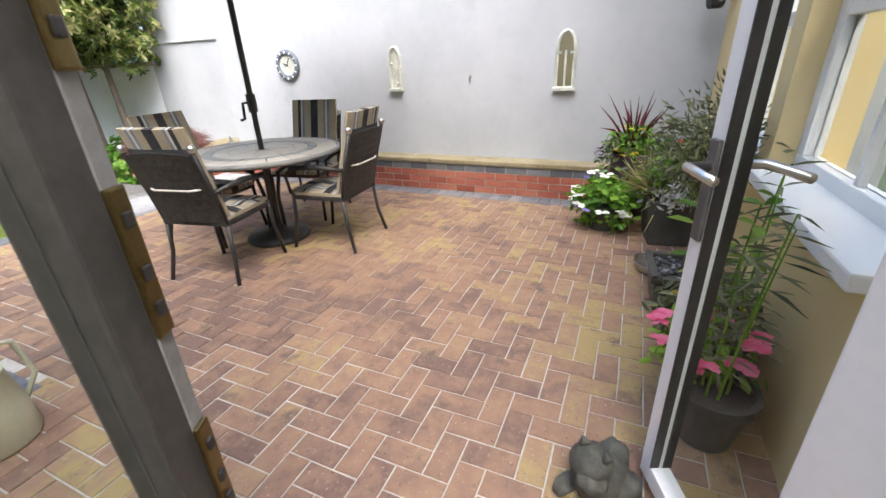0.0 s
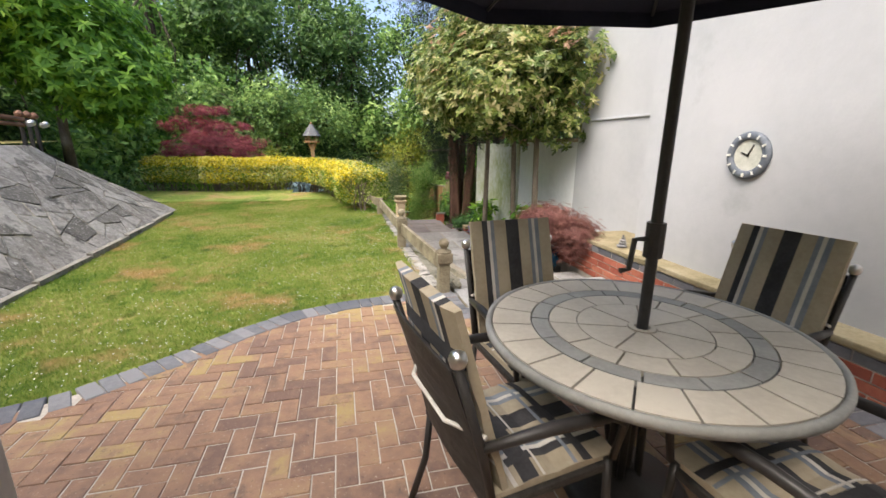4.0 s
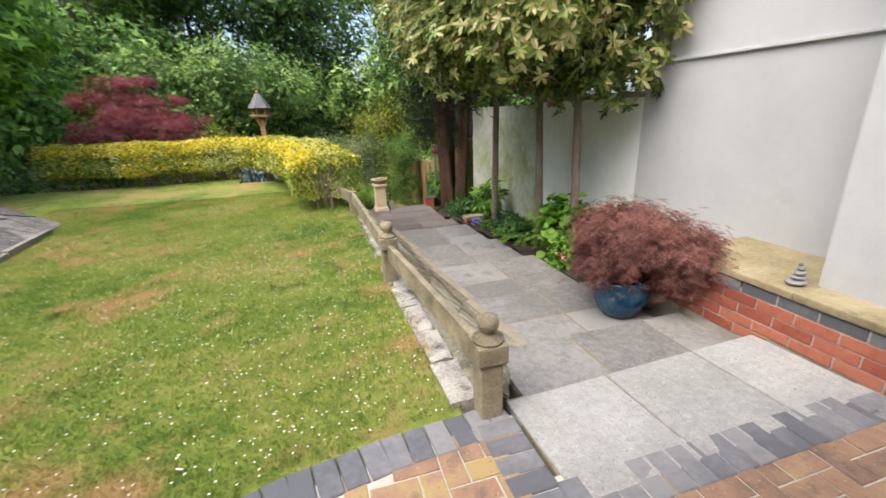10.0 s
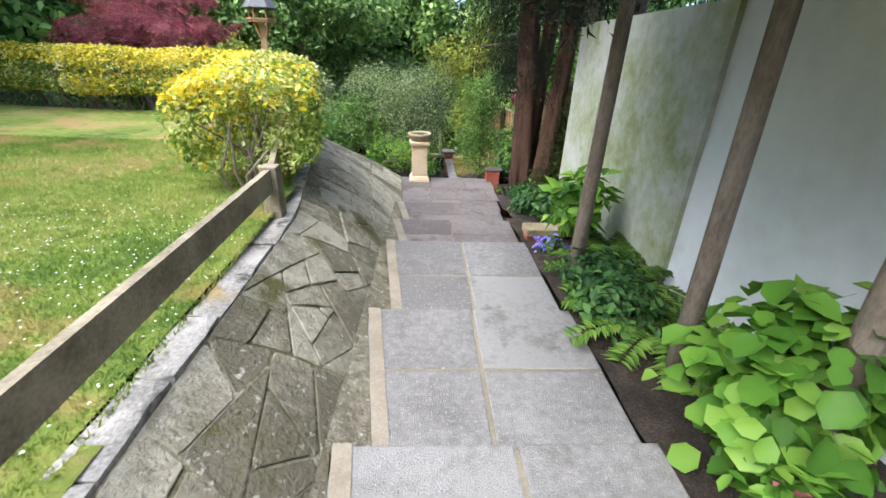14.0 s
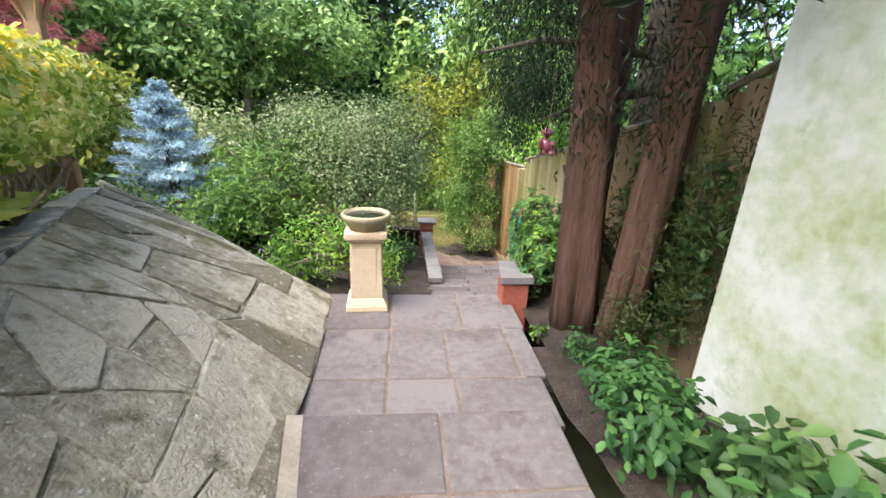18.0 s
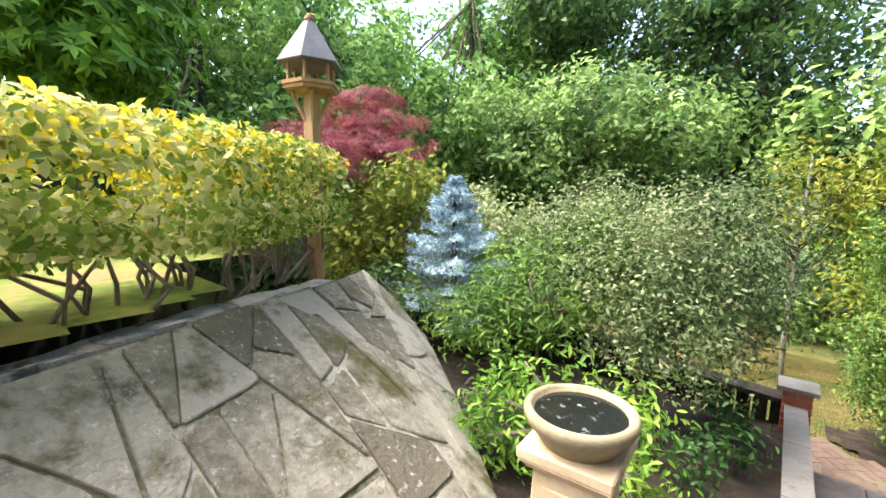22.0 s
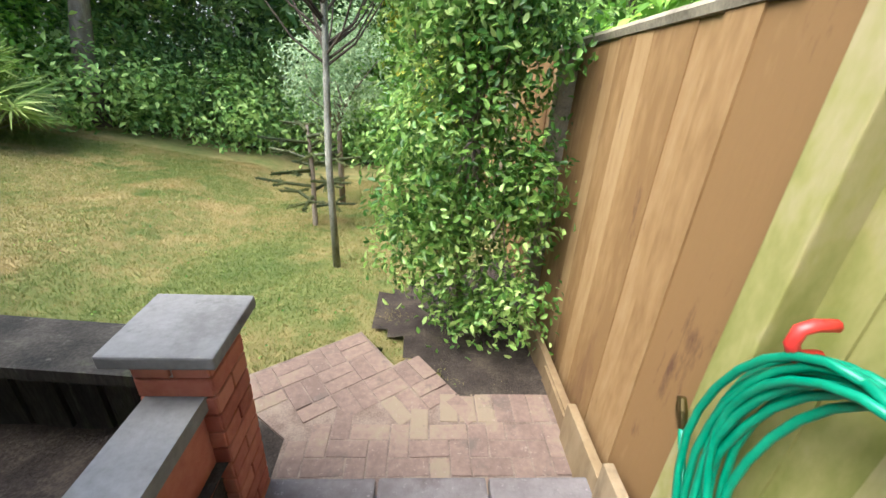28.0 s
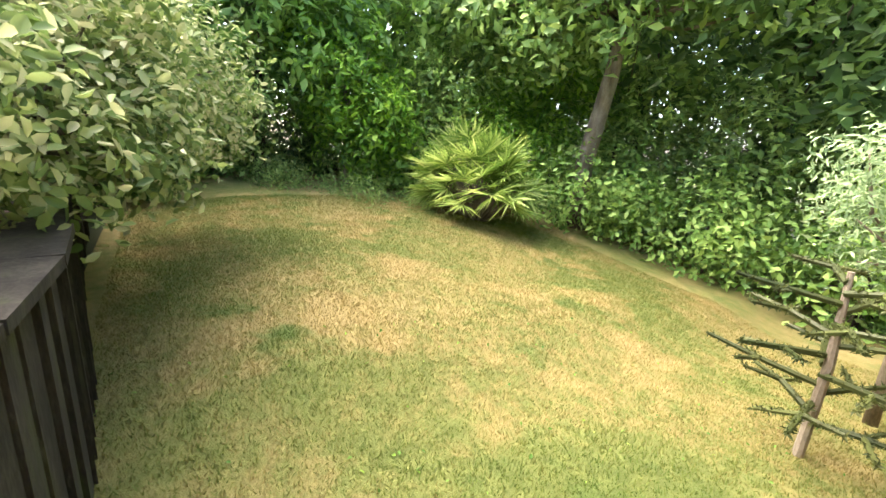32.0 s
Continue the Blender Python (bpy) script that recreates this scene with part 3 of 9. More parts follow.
def whorls(name, C, U, k, leaf, material, aspect=0.4, rise=0.7, jitter=0.35):
    """Rosettes of k leaves round each of the points C, opening the way U."""
    C, U = np.asarray(C, float), np.asarray(U, float) + rng.normal(size=(len(C), 3)) * 0.25 + [0, 0, 0.35]
    U /= np.linalg.norm(U, axis=1, keepdims=True) + 1e-9
    e1 = np.cross(U, [0.31, 0.22, 0.93])
    e1 /= np.linalg.norm(e1, axis=1, keepdims=True) + 1e-9
    e2 = np.cross(U, e1)
    a = 2 * np.pi * (np.arange(k)[None, :] + rng.random((len(C), 1))) / k
    A = e1[:, None] * np.cos(a)[..., None] * 3 + e2[:, None] * np.sin(a)[..., None] * 3 + U[:, None] * (rise + 0.9 * (np.arange(k) % 2))[None, :, None]
    return leaf_mesh(name, np.repeat(C, k, 0), leaf, material, aspect, 0.3, np.repeat(U, k, 0) * 2, along=A.reshape(-1, 3), jitter=jitter, fold=0.15)


def clumps(blobs, n, per, spread, shell=0.55):
    """Points of leaves: clumps spread through ellipsoids (x, y, z, rx, ry, rz), nearer the skin, with gaps. Gives points, ways out, clump centres."""
    vol = np.array([b[3] * b[4] * b[5] for b in blobs]) ** (2 / 3)
    pick = rng.choice(len(blobs), n, p=vol / vol.sum())
    B = np.array(blobs, float)[pick]
    u = rng.normal(size=(n, 3))
    u /= np.linalg.norm(u, axis=1, keepdims=True)
    r = (shell + (1 - shell) * rng.random(n)) * rng.uniform(0.88, 1.12, n)
    C = B[:, :3] + u * B[:, 3:] * r[:, None]
    P = np.repeat(C, per, 0) + rng.normal(size=(n * per, 3)) * spread
    return P, np.repeat(u, per, 0), C


def plant(name, label, category, at, blobs, n, per, spread, leaf, material, trunk=None, bark=None, aspect=0.5, up=0.4, shell=0.55, group="", limbs=10, limb_r=0.03,
          crown="crown", jitter=1.0, extra=(), whorl=0):
    """A tree or bush: trunk (points, radii), limbs to its clumps and a crown of leaves. Places are in the world."""
    root = thing(name, label, category, at, group=group)
    back = Matrix.Translation(-Vector(at))
    P, U, C = clumps(blobs, n, per, spread, shell)
    me = whorls(crown, P, U, whorl, leaf, material, aspect) if whorl else leaf_mesh(crown, P, leaf, material, aspect, up, U, jitter=jitter)
    me.transform(back)
    part(crown, me, material, root)
    for k, (material2, share, label2) in enumerate(extra):
        P2, U2, _ = clumps(blobs, max(3, int(n * share)), per, spread, shell + 0.15)
        me = whorls("accent_foliage", P2, U2, whorl, leaf, material2, aspect) if whorl else leaf_mesh("accent_foliage", P2, leaf, material2, aspect, up, U2, jitter=jitter)
        me.transform(back)
        part("accent_foliage", me, material2, root, label2)
    if trunk:
        bm = tube(trunk[0], trunk[1], 10, wobble=0.06)
        top = Vector(trunk[0][-1])
        bmesh.ops.transform(bm, matrix=back, verts=bm.verts)
        part("trunk", bm, bark or BARK, root, smooth=True)
        if limbs:
            bm = bmesh.new()
            start = Vector(trunk[0][-2]).lerp(top, 0.6)
            for c in C[:: max(1, len(C) // limbs)][:limbs]:
                c = Vector(c)
                m1 = start.lerp(c, 0.45) + Vector(rng.normal(size=3) * 0.08 * (c - start).length)
                tube([start, m1, c], [limb_r, limb_r * 0.6, limb_r * 0.2], 5, bm)
            bmesh.ops.transform(bm, matrix=back, verts=bm.verts)
            part("branchwork", bm, bark or BARK, root, smooth=True)
    return root
# ---- ground and lawns ----
def sheet(name, fn, x0, x1, y0, y1, step, material, inside=None):
    xs, ys = np.arange(x0, x1 + step / 2, step), np.arange(y0, y1 + step / 2, step)
    verts = [(x, y, fn(x, y)) for y in ys for x in xs]
    w = len(xs)
    faces = []
    for j in range(len(ys) - 1):
        for i in range(w - 1):
            if inside is None or inside(xs[i] + step / 2, ys[j] + step / 2):
                faces.append((j * w + i, j * w + i + 1, (j + 1) * w + i + 1, (j + 1) * w + i))
    return raw(name, verts, faces, material, True)


def smooth_step(a, b, v):
    v = min(max((v - a) / (b - a), 0), 1)
    return v * v * (3 - 2 * v)


def low_z(x, y):
    """The lower garden: it falls away from the sleepers and to the right."""
    near = -2.05 - 0.12 * max(y - 19, 0) * (0.35 + 0.65 * smooth_step(-4, 1, x)) + 0.06 * max(1.0 - x, 0) * smooth_step(14, 20, y)
    right = -2.17 - 0.125 * max(y - 17.8, 0)
    t = smooth_step(1.1, 2.3, x)
    return max(near * (1 - t) + right * t, -4.2) + 0.012 * math.sin(x * 1.9 + y * 1.1)


def ground_z(x, y):
    if y < 14.2 and x < 2.9:
        up = smooth_step(-2.5, -3.7, x) * smooth_step(11.5, 9.5, y) * smooth_step(3.3, 3.9, y) + smooth_step(-4.4, -4.8, x) * smooth_step(17, 12, y)
        z = -0.12 + 1.4 * min(up, 1)
    else:
        z = -1.0
    t = smooth_step(13.6, 17.6, y)
    z = z * (1 - t) + min(low_z(x, y) - 0.08, -2.0) * t
    if x > 2.4 and y < 14:
        z = min(z, -0.15 - 0.1 * max(0, y - 4))
    if 0.4 < x <= 2.2 and 11.4 < y < 14.4:
        z = min(z, -1.3)
    if x > 2.2 and 12.9 < y < 20.5:
        z = min(z, -2.75)
    elif x > 2.2 and 10 < y <= 12.9:
        z = min(z, -1.3)
    return z - 0.02


gx = np.concatenate([[-400, -120, -60, -35], np.arange(-26, 22.1, 0.75), [30, 60, 120, 400]])
gy = np.concatenate([[-400, -100, -40, -20], np.arange(-12, 45.1, 0.75), [60, 90, 150, 400]])
gv = [(x, y, ground_z(x, y)) for y in gy for x in gx]
gf = [(j * len(gx) + i, j * len(gx) + i + 1, (j + 1) * len(gx) + i + 1, (j + 1) * len(gx) + i) for j in range(len(gy) - 1) for i in range(len(gx) - 1)]
tagged(part("ground", raw("ground", gv, gf, GROUND, True), GROUND), "dark earth and leaf litter under the woods", "ground", kind="structure")


def lawn_edge_y(x):
    """The curved edge between patio and middle lawn."""
    pts = [(-1.3, 3.72), (-0.87, 3.66), (-0.5, 3.69), (-0.03, 3.87), (0.45, 4.26), (0.73, 4.55), (1.1, 4.83), (1.55, 4.99), (2.0, 5.07), (2.6, 5.12)]
    return float(np.interp(x, [p[0] for p in pts], [p[1] for p in pts]))


def mid_z(x, y):
    return -0.03 * smooth_step(0.03, -0.03, y - lawn_edge_y(x)) + 0.035 * smooth_step(4.5, 6, y) + 0.012 * max(y - 6, 0) + 0.012 * math.sin(x * 1.7 + y) * smooth_step(4.6, 6, y)


def kerb_x(y):
    """The inner edge of the kerb between lawn and path bank."""
    return float(np.interp(y, [5.0, 9.5, 11.5, 12.4, 13.2, 14.0], [2.37, 2.28, 1.95, 1.55, 1.2, 0.9]))


def mid_in(x, y):
    return lawn_edge_y(x) - 0.10 < y and y < 13.6 and not (y > 12.9 and x > 0.3) and x < kerb_x(y) + 0.03 and x > -1.55 - 0.06 * max(y - 5, 0) - max(y - 9.6, 0) * 1.5


lawn = part("lawn_middle", sheet("lawn_middle", mid_z, -7.0, 2.6, 3.4, 14.6, 0.1, GRASS, mid_in), GRASS)
tagged(lawn, "mown lawn with dry patches and scattered clover flowers", "lawn", kind="structure")
lawn_up = part("lawn_upper", sheet("lawn_upper", lambda x, y: 1.36 + 0.02 * math.sin(x + y), -11.55, -2.6, -1.0, 13.0, 0.15, GRASS_DRY,
                                   lambda x, y: not (x > -4.4 and y < 3.75) and x < -2.80 - 0.62 * max(0, 1 - (y - 3.84) / 0.9) - 0.03 * max(0, y - 4) - 0.3 * max(0, y - 8.9)), GRASS_DRY)
tagged(lawn_up, "upper lawn of short dry grass behind the stone bank", "lawn", kind="structure")


def low_in(x, y):
    return y > 17.1 and not (x > 3.98 and y < 17.84) and not (x > 3.66 and y < 18.38 - (0.72 * (4.25 - x) if x < 4.25 else 1.12 * (x - 4.25))) and x < 5.45 + 0.4 * max(0, y - 19)


lawn_low = part("lawn_lower", sheet("lawn_lower", low_z, -11, 9, 17.1, 31, 0.2, GRASS_DRY, low_in), GRASS_DRY)
tagged(lawn_low, "sloping lower lawn of dry yellow-green grass", "lawn", kind="structure")


def blades(name, fn, inside, x0, x1, y0, y1, n, h, material, label):
    X, Y = rng.uniform(x0, x1, n), rng.uniform(y0, y1, n)
    keep = np.array([inside(a, b) for a, b in zip(X, Y)])
    X, Y = X[keep], Y[keep]
    Z = np.array([fn(a, b) for a, b in zip(X, Y)])
    m = len(X)
    a = rng.uniform(0, 2 * np.pi, m)
    H = h * rng.uniform(0.5, 1.4, m)
    w = h * 0.16
    V = np.empty((m, 3, 3))
    base = np.stack([X, Y, Z - 0.004], 1)
    off = np.stack([np.cos(a), np.sin(a), 0 * a], 1)
    lean = rng.normal(size=(m, 3)) * 0.5
    lean[:, 2] = 1
    V[:, 0], V[:, 1] = base + off * w, base - off * w
    V[:, 2] = base + lean * H[:, None]
    me = bpy.data.meshes.new(name)
    me.vertices.add(3 * m)
    me.vertices.foreach_set("co", V.ravel())
    me.loops.add(3 * m)
    me.loops.foreach_set("vertex_index", np.arange(3 * m))
    me.polygons.add(m)
    me.polygons.foreach_set("loop_start", np.arange(m) * 3)
    me.update(calc_edges=True)
    me.materials.append(material)
    tagged(part(name, me, material), label, "grass", kind="stuff")


blades("grass_blades", mid_z, lambda x, y: mid_in(x, y) and y > lawn_edge_y(x), -2.2, 2.45, 3.6, 11.5, 230000, 0.026, BLADE, "short green and straw-coloured grass blades of the lawn")
blades("dry_grass_blades", low_z, low_in, -4.5, 5.2, 17.3, 24.5, 260000, 0.028, BLADE_DRY, "short dry grass blades of the lower lawn")

# ---- patio: herringbone clay pavers, blue-brick border ----
SB = 0.1
patio_bed = part("patio_bed", prism([(-1.6, 2.2), (-1.6, 3.72), (-0.5, 3.6), (0.0, 3.78), (0.7, 4.45), (1.3, 4.85), (2.62, 5.0), (2.62, 4.62), (4.45, 4.62), (4.45, -1.2),
                                     (-0.6, -1.2), (-1.6, -1.0)], -0.3, -0.0055), SAND)
tagged(patio_bed, "pale sand bed and joints of the paved patio", "patio", kind="structure")
BR, BR2 = [], []
paver_me = box(-0.0968, -0.0468, -0.06, 0.0968, 0.0468, 0.0)
bmesh.ops.bevel(paver_me, geom=[e for e in paver_me.edges if all(v.co.z > -0.01 for v in e.verts)], offset=0.003, segments=1, affect="EDGES")
pm = bpy.data.meshes.new("paver")
paver_me.to_mesh(pm)
pm.materials.append(PAVER)


def on_patio(x, y):
    if x < -1.45 or x > 4.25 or y < -1.02:
        return False
    if x > 2.50 and y > 4.44:
        return False
    if x < -0.9 and y < 2.35:
        return False
    if 0.64 < x < 0.86 and 2.24 < y < 2.64:
        return False
    return y < lawn_edge_y(x - 0.02) - 0.165


seen = {}
for i in range(-20, 50):
    for j in range(-15, 60):
        if (i - j) % 4 == 0:
            cx, cy, turn = (i + 1) * SB, (j + 0.5) * SB, 0
        elif (i - j) % 4 == 3:
            cx, cy, turn = (i + 0.5) * SB, (j + 1) * SB, 90
        else:
            continue
        if on_patio(cx, cy):
            seen[(cx, cy)] = turn
for (cx, cy), turn in seen.items():
    (BR if 0.9 < cx < 2.9 and 0.1 < cy < 4.6 else BR2).append((cx, cy, turn))
BR2 += BR[300:]
BR = BR[:300]
bedded = bmesh.new()
for cx, cy, turn in BR2:
    bedded.from_mesh(pm)
    bedded.verts.ensure_lookup_table()
    mm = pose(cx, cy, rng.uniform(-0.0025, 0.0025), rng.normal() * 0.35, rng.normal() * 0.35, turn + rng.normal() * 0.5)
    bmesh.ops.transform(bedded, matrix=mm, verts=bedded.verts[-len(pm.vertices):])
part("far_pavers", bedded, PAVER, patio_bed)["kind"] = "stuff"

bluebed = bmesh.new()
blue_me = box(-0.0485, -0.0985, -0.06, 0.0485, 0.0985, 0.004)
bmesh.ops.bevel(blue_me, geom=[e for e in blue_me.edges if all(v.co.z > -0.01 for v in e.verts)], offset=0.005, segments=1, affect="EDGES")
bl = bpy.data.meshes.new("border_brick")
blue_me.to_mesh(bl)
blue_me.free()
bl.materials.append(BLUEBRICK)
BLUES = []
cx = -1.25
while cx < 2.62:
    sl = (lawn_edge_y(cx + 0.05) - lawn_edge_y(cx - 0.05)) / 0.1
    ang = math.atan(sl)
    BLUES.append((cx + math.sin(ang) * 0.11, lawn_edge_y(cx) - math.cos(ang) * 0.12, math.degrees(ang)))
    cx += 0.103 * math.cos(ang)
for k in range(6):
    BLUES.append((2.52, 4.93 - 0.103 * k, 90))
for k in range(17):
    BLUES.append((2.66 + 0.103 * k, 4.49, 0))
for k in range(50):
    BLUES.append((4.29, 4.5 - 0.103 * k, 90))
for k in range(12):
    BLUES.append((-1.42 + 0.0 * k, 2.55 + 0.103 * k, 90))
for k in range(4):
    BLUES.append((0.75, 2.29 + 0.103 * k, 90))

# ---- slabs and steps down the path ----
def slab(parent, x0, y0, x1, y1, z, material, th=0.05, name="slab"):
    g = 0.010 if material is SLAB else 0.006
    bm = box(x0 + g, y0 + g, z - th, x1 - g, y1 - g, z, 0.013 if material is SLAB_PINK else 0.008)
    ob = part(name, bm, material, parent)
    ob.matrix_basis = pose(0, 0, rng.uniform(-0.002, 0.002), 0, 0, 0)
    return ob


path = thing("path", "stepped garden path of grey textured slabs", "path", kind="structure")
LX, RX = 2.97, 4.28
EDGES = [5.12, 5.68, 6.63, 7.76, 8.86, 10.15, 10.95, 11.83, 13.42]
for k, (a, b) in enumerate(zip([4.6] + EDGES, EDGES)):
    z = -0.1 * k
    lx = 2.63 if k == 0 else LX - (0.18 if k == 1 else 0)
    rx = 4.36 if k < 2 else RX
    material = SLAB if k < 6 else SLAB_PINK
    part("step_body", box(lx + 0.01, a + 0.0, z - 0.35, rx - 0.01, b - 0.012, z - 0.006), PALEMORTAR if k < 6 else JOINT, path)
    if k == 8:
        continue
    if k == 0:
        for x0, x1 in ((2.64, 3.25), (3.25, 3.87), (3.87, 4.38)):
            ob = slab(path, x0, 4.50, x1, 5.13, 0.004, SLAB_PALE)
            ob.matrix_basis = Matrix.Translation((3.6, 4.8, 0)) @ pose(0, 0, 0, 0, 0, 2.2) @ Matrix.Translation((-3.6, -4.8, 0))
        continue
    cols = [lx, lx + 0.605, lx + 1.21, rx] if k < 2 else [lx, lx + 0.075, lx + (0.69, 0.72, 0.66, 0.70, 0.64, 0.73, 0.68)[k - 2], rx]
    rows = [a, b] if b - a < 0.75 else [a, a + (b - a) * 0.5, b]
    if k > 1:
        cols = cols[1:]
        cols[0] = lx
        toe = bmesh.new()
        v = [toe.verts.new(p) for p in ((lx - 0.03, a, z + 0.10), (lx + 0.15, a, z + 0.004), (lx - 0.005, b - 0.02, z + 0.004), (lx - 0.03, b - 0.02, z + 0.02),
                                        (lx - 0.03, a, z - 0.2), (lx + 0.15, a, z - 0.2), (lx - 0.005, b - 0.02, z - 0.2), (lx - 0.03, b - 0.02, z - 0.2))]
        for q in ((0, 1, 2, 3), (0, 4, 5, 1), (1, 5, 6, 2), (2, 6, 7, 3), (3, 7, 4, 0)):
            toe.faces.new([v[i] for i in q])
        part("bank_toe", toe, STONE_MOSS, path)
        part("mortar_strip", prism([(lx + 0.15, a), (lx + 0.225, a), (lx + 0.075, b + 0.018), (lx - 0.002, b + 0.018)], z - 0.05, z + 0.005), KERB_TAN, path)
    for x0, x1 in zip(cols, cols[1:]):
        for y0, y1 in zip(rows, rows[1:]):
            slab(path, x0, y0, x1, y1 + (0.022 if y1 == b else 0), z, KERB_TAN if x1 - x0 < 0.2 else material)
landing = thing("landing", "landing of pinkish-brown paving slabs", "landing", kind="structure")
Z8 = -0.8
for x0, x1, y0, y1 in ((2.98, 3.43, 11.83, 12.25), (3.43, 3.83, 11.83, 12.25), (3.83, 4.36, 11.83, 12.25), (2.98, 3.43, 12.25, 12.83), (3.43, 3.81, 12.25, 12.83),
                       (3.81, 4.24, 12.25, 12.83), (4.24, 4.40, 12.25, 12.83), (2.85, 3.43, 12.83, 13.42), (3.43, 3.96, 12.83, 13.42), (3.96, 4.42, 12.83, 13.42)):
    slab(landing, x0, y0, x1, y1, Z8, SLAB_PINK)

lower = thing("lower_stair", "lower garden stair of pinkish slab treads", "stair", kind="structure")
EY = [13.42, 13.90, 14.37, 14.83, 15.28, 15.72, 16.18, 16.68, 17.18]
EZ = [-0.80, -1.00, -1.17, -1.33, -1.47, -1.60, -1.74, -1.88, -2.01, -2.145]


def right_x(y):
    return float(np.interp(y, [13.2, 14.93, 14.96, 18.5], [4.36, 4.73, 5.36, 5.42]))


for k in range(1, 9):
    a, b, z = EY[k - 1], EY[k], EZ[k]
    lx = 3.79 if k < 4 else 3.98
    rx = right_x(b if b < 14.9 else (a + b) / 2) + 0.02
    part("step_body", box(lx + 0.01, a - 0.03, z - 0.4, rx - 0.01, b - 0.03, z - 0.052), SLAB_PINK, lower)
    mid = 4.21 + 0.015 * k if k < 4 else 4.36 + 0.022 * (k - 3)
    for x0, x1 in [(lx, mid), (mid, rx)] if rx < 4.95 else [(lx, mid), (mid, mid + 0.47), (mid + 0.47, rx)]:
        slab(lower, x0, a - 0.02, x1, b + 0.02, z, SLAB_PINK)

low_pave = thing("lower_paving", "small landing of pink clay block pavers", "paving", kind="structure")
part("bed", prism([(3.98, 17.15), (5.5, 17.15), (5.5, 17.8), (4.76, 17.8), (4.57, 18.1), (4.49, 18.03), (4.25, 18.36), (3.62, 17.92), (3.78, 17.66), (3.98, 17.5)], -2.3, -2.150), JOINT, low_pave)
LOWP = []
for i in range(7):
    LOWP.append((4.81 + 0.1005 * i, 17.70, 90))
for i in range(15):
    for j in range(5):
        if (i - j) % 4 == 0:
            cx, cy, turn = 4.0 + (i + 1) * SB, 17.19 + (j + 0.5) * SB, 0
        elif (i - j) % 4 == 3:
            cx, cy, turn = 4.0 + (i + 0.5) * SB, 17.19 + (j + 1) * SB, 90
        else:
            continue
        if 4.02 < cx < 5.46 and 17.2 < cy < 17.62:
            LOWP.append((cx, cy, turn))
# a turned rectangle of pavers that leads to the lawn
turn_a = 35
ca, sa = math.cos(radians(turn_a)), math.sin(radians(turn_a))
for i in range(9):
    for j in range(-2, 8):
        u, v = 0.05 + 0.1 * i, 0.05 + 0.1 * j
        cell = (i // 2 + j // 2) % 2
        if j < 0 and i < 4 or i % 2 and cell or j % 2 and not cell:
            continue
        du, dv = (0.05, 0.0) if cell else (0.0, 0.05)
        px, py = 4.25 + sa * (u + du) - ca * (v + dv), 18.34 - ca * (u + du) - sa * (v + dv)
        if py > 17.68 and px > 3.6:
            LOWP.append((px, py, turn_a - 90 if cell else turn_a))

# ---- crazy-paved banks ----
def crazed(w, h, area, seed):
    """A rectangle broken into irregular stones by random straight cuts, until each is small enough."""
    r = np.random.default_rng(seed)
    todo = [[np.array(q, float) for q in ((0, 0), (w, 0), (w, h), (0, h))]]
    done = []
    while todo:
        poly = todo.pop()
        x, y = np.array([p[0] for p in poly]), np.array([p[1] for p in poly])
        size = 0.5 * abs(np.dot(x, np.roll(y, -1)) - np.dot(y, np.roll(x, -1)))
        if size < area * r.uniform(0.55, 2.1):
            done.append(poly)
            continue
        P = np.array(poly)
        c = P.mean(0)
        ev, axes = np.linalg.eigh(np.cov((P - c).T))
        turn = r.normal() * 0.38
        long_axis = axes[:, 1]
        d = np.array([long_axis[0] * math.cos(turn) - long_axis[1] * math.sin(turn), long_axis[0] * math.sin(turn) + long_axis[1] * math.cos(turn)])
        m = c + d * r.normal() * 0.16 * math.sqrt(size)
        a_side, b_side = [], []
        for a, b in zip(poly, poly[1:] + poly[:1]):
            fa, fb = (a - m) @ d, (b - m) @ d
            (a_side if fa <= 0 else b_side).append(a)
            if (fa < 0) != (fb < 0) and fa != fb:
                q = a + (b - a) * (fa / (fa - fb))
                a_side.append(q)
                b_side.append(q)
        if len(a_side) < 3 or len(b_side) < 3:
            done.append(poly)
            continue
        todo += [a_side, b_side]
    return done


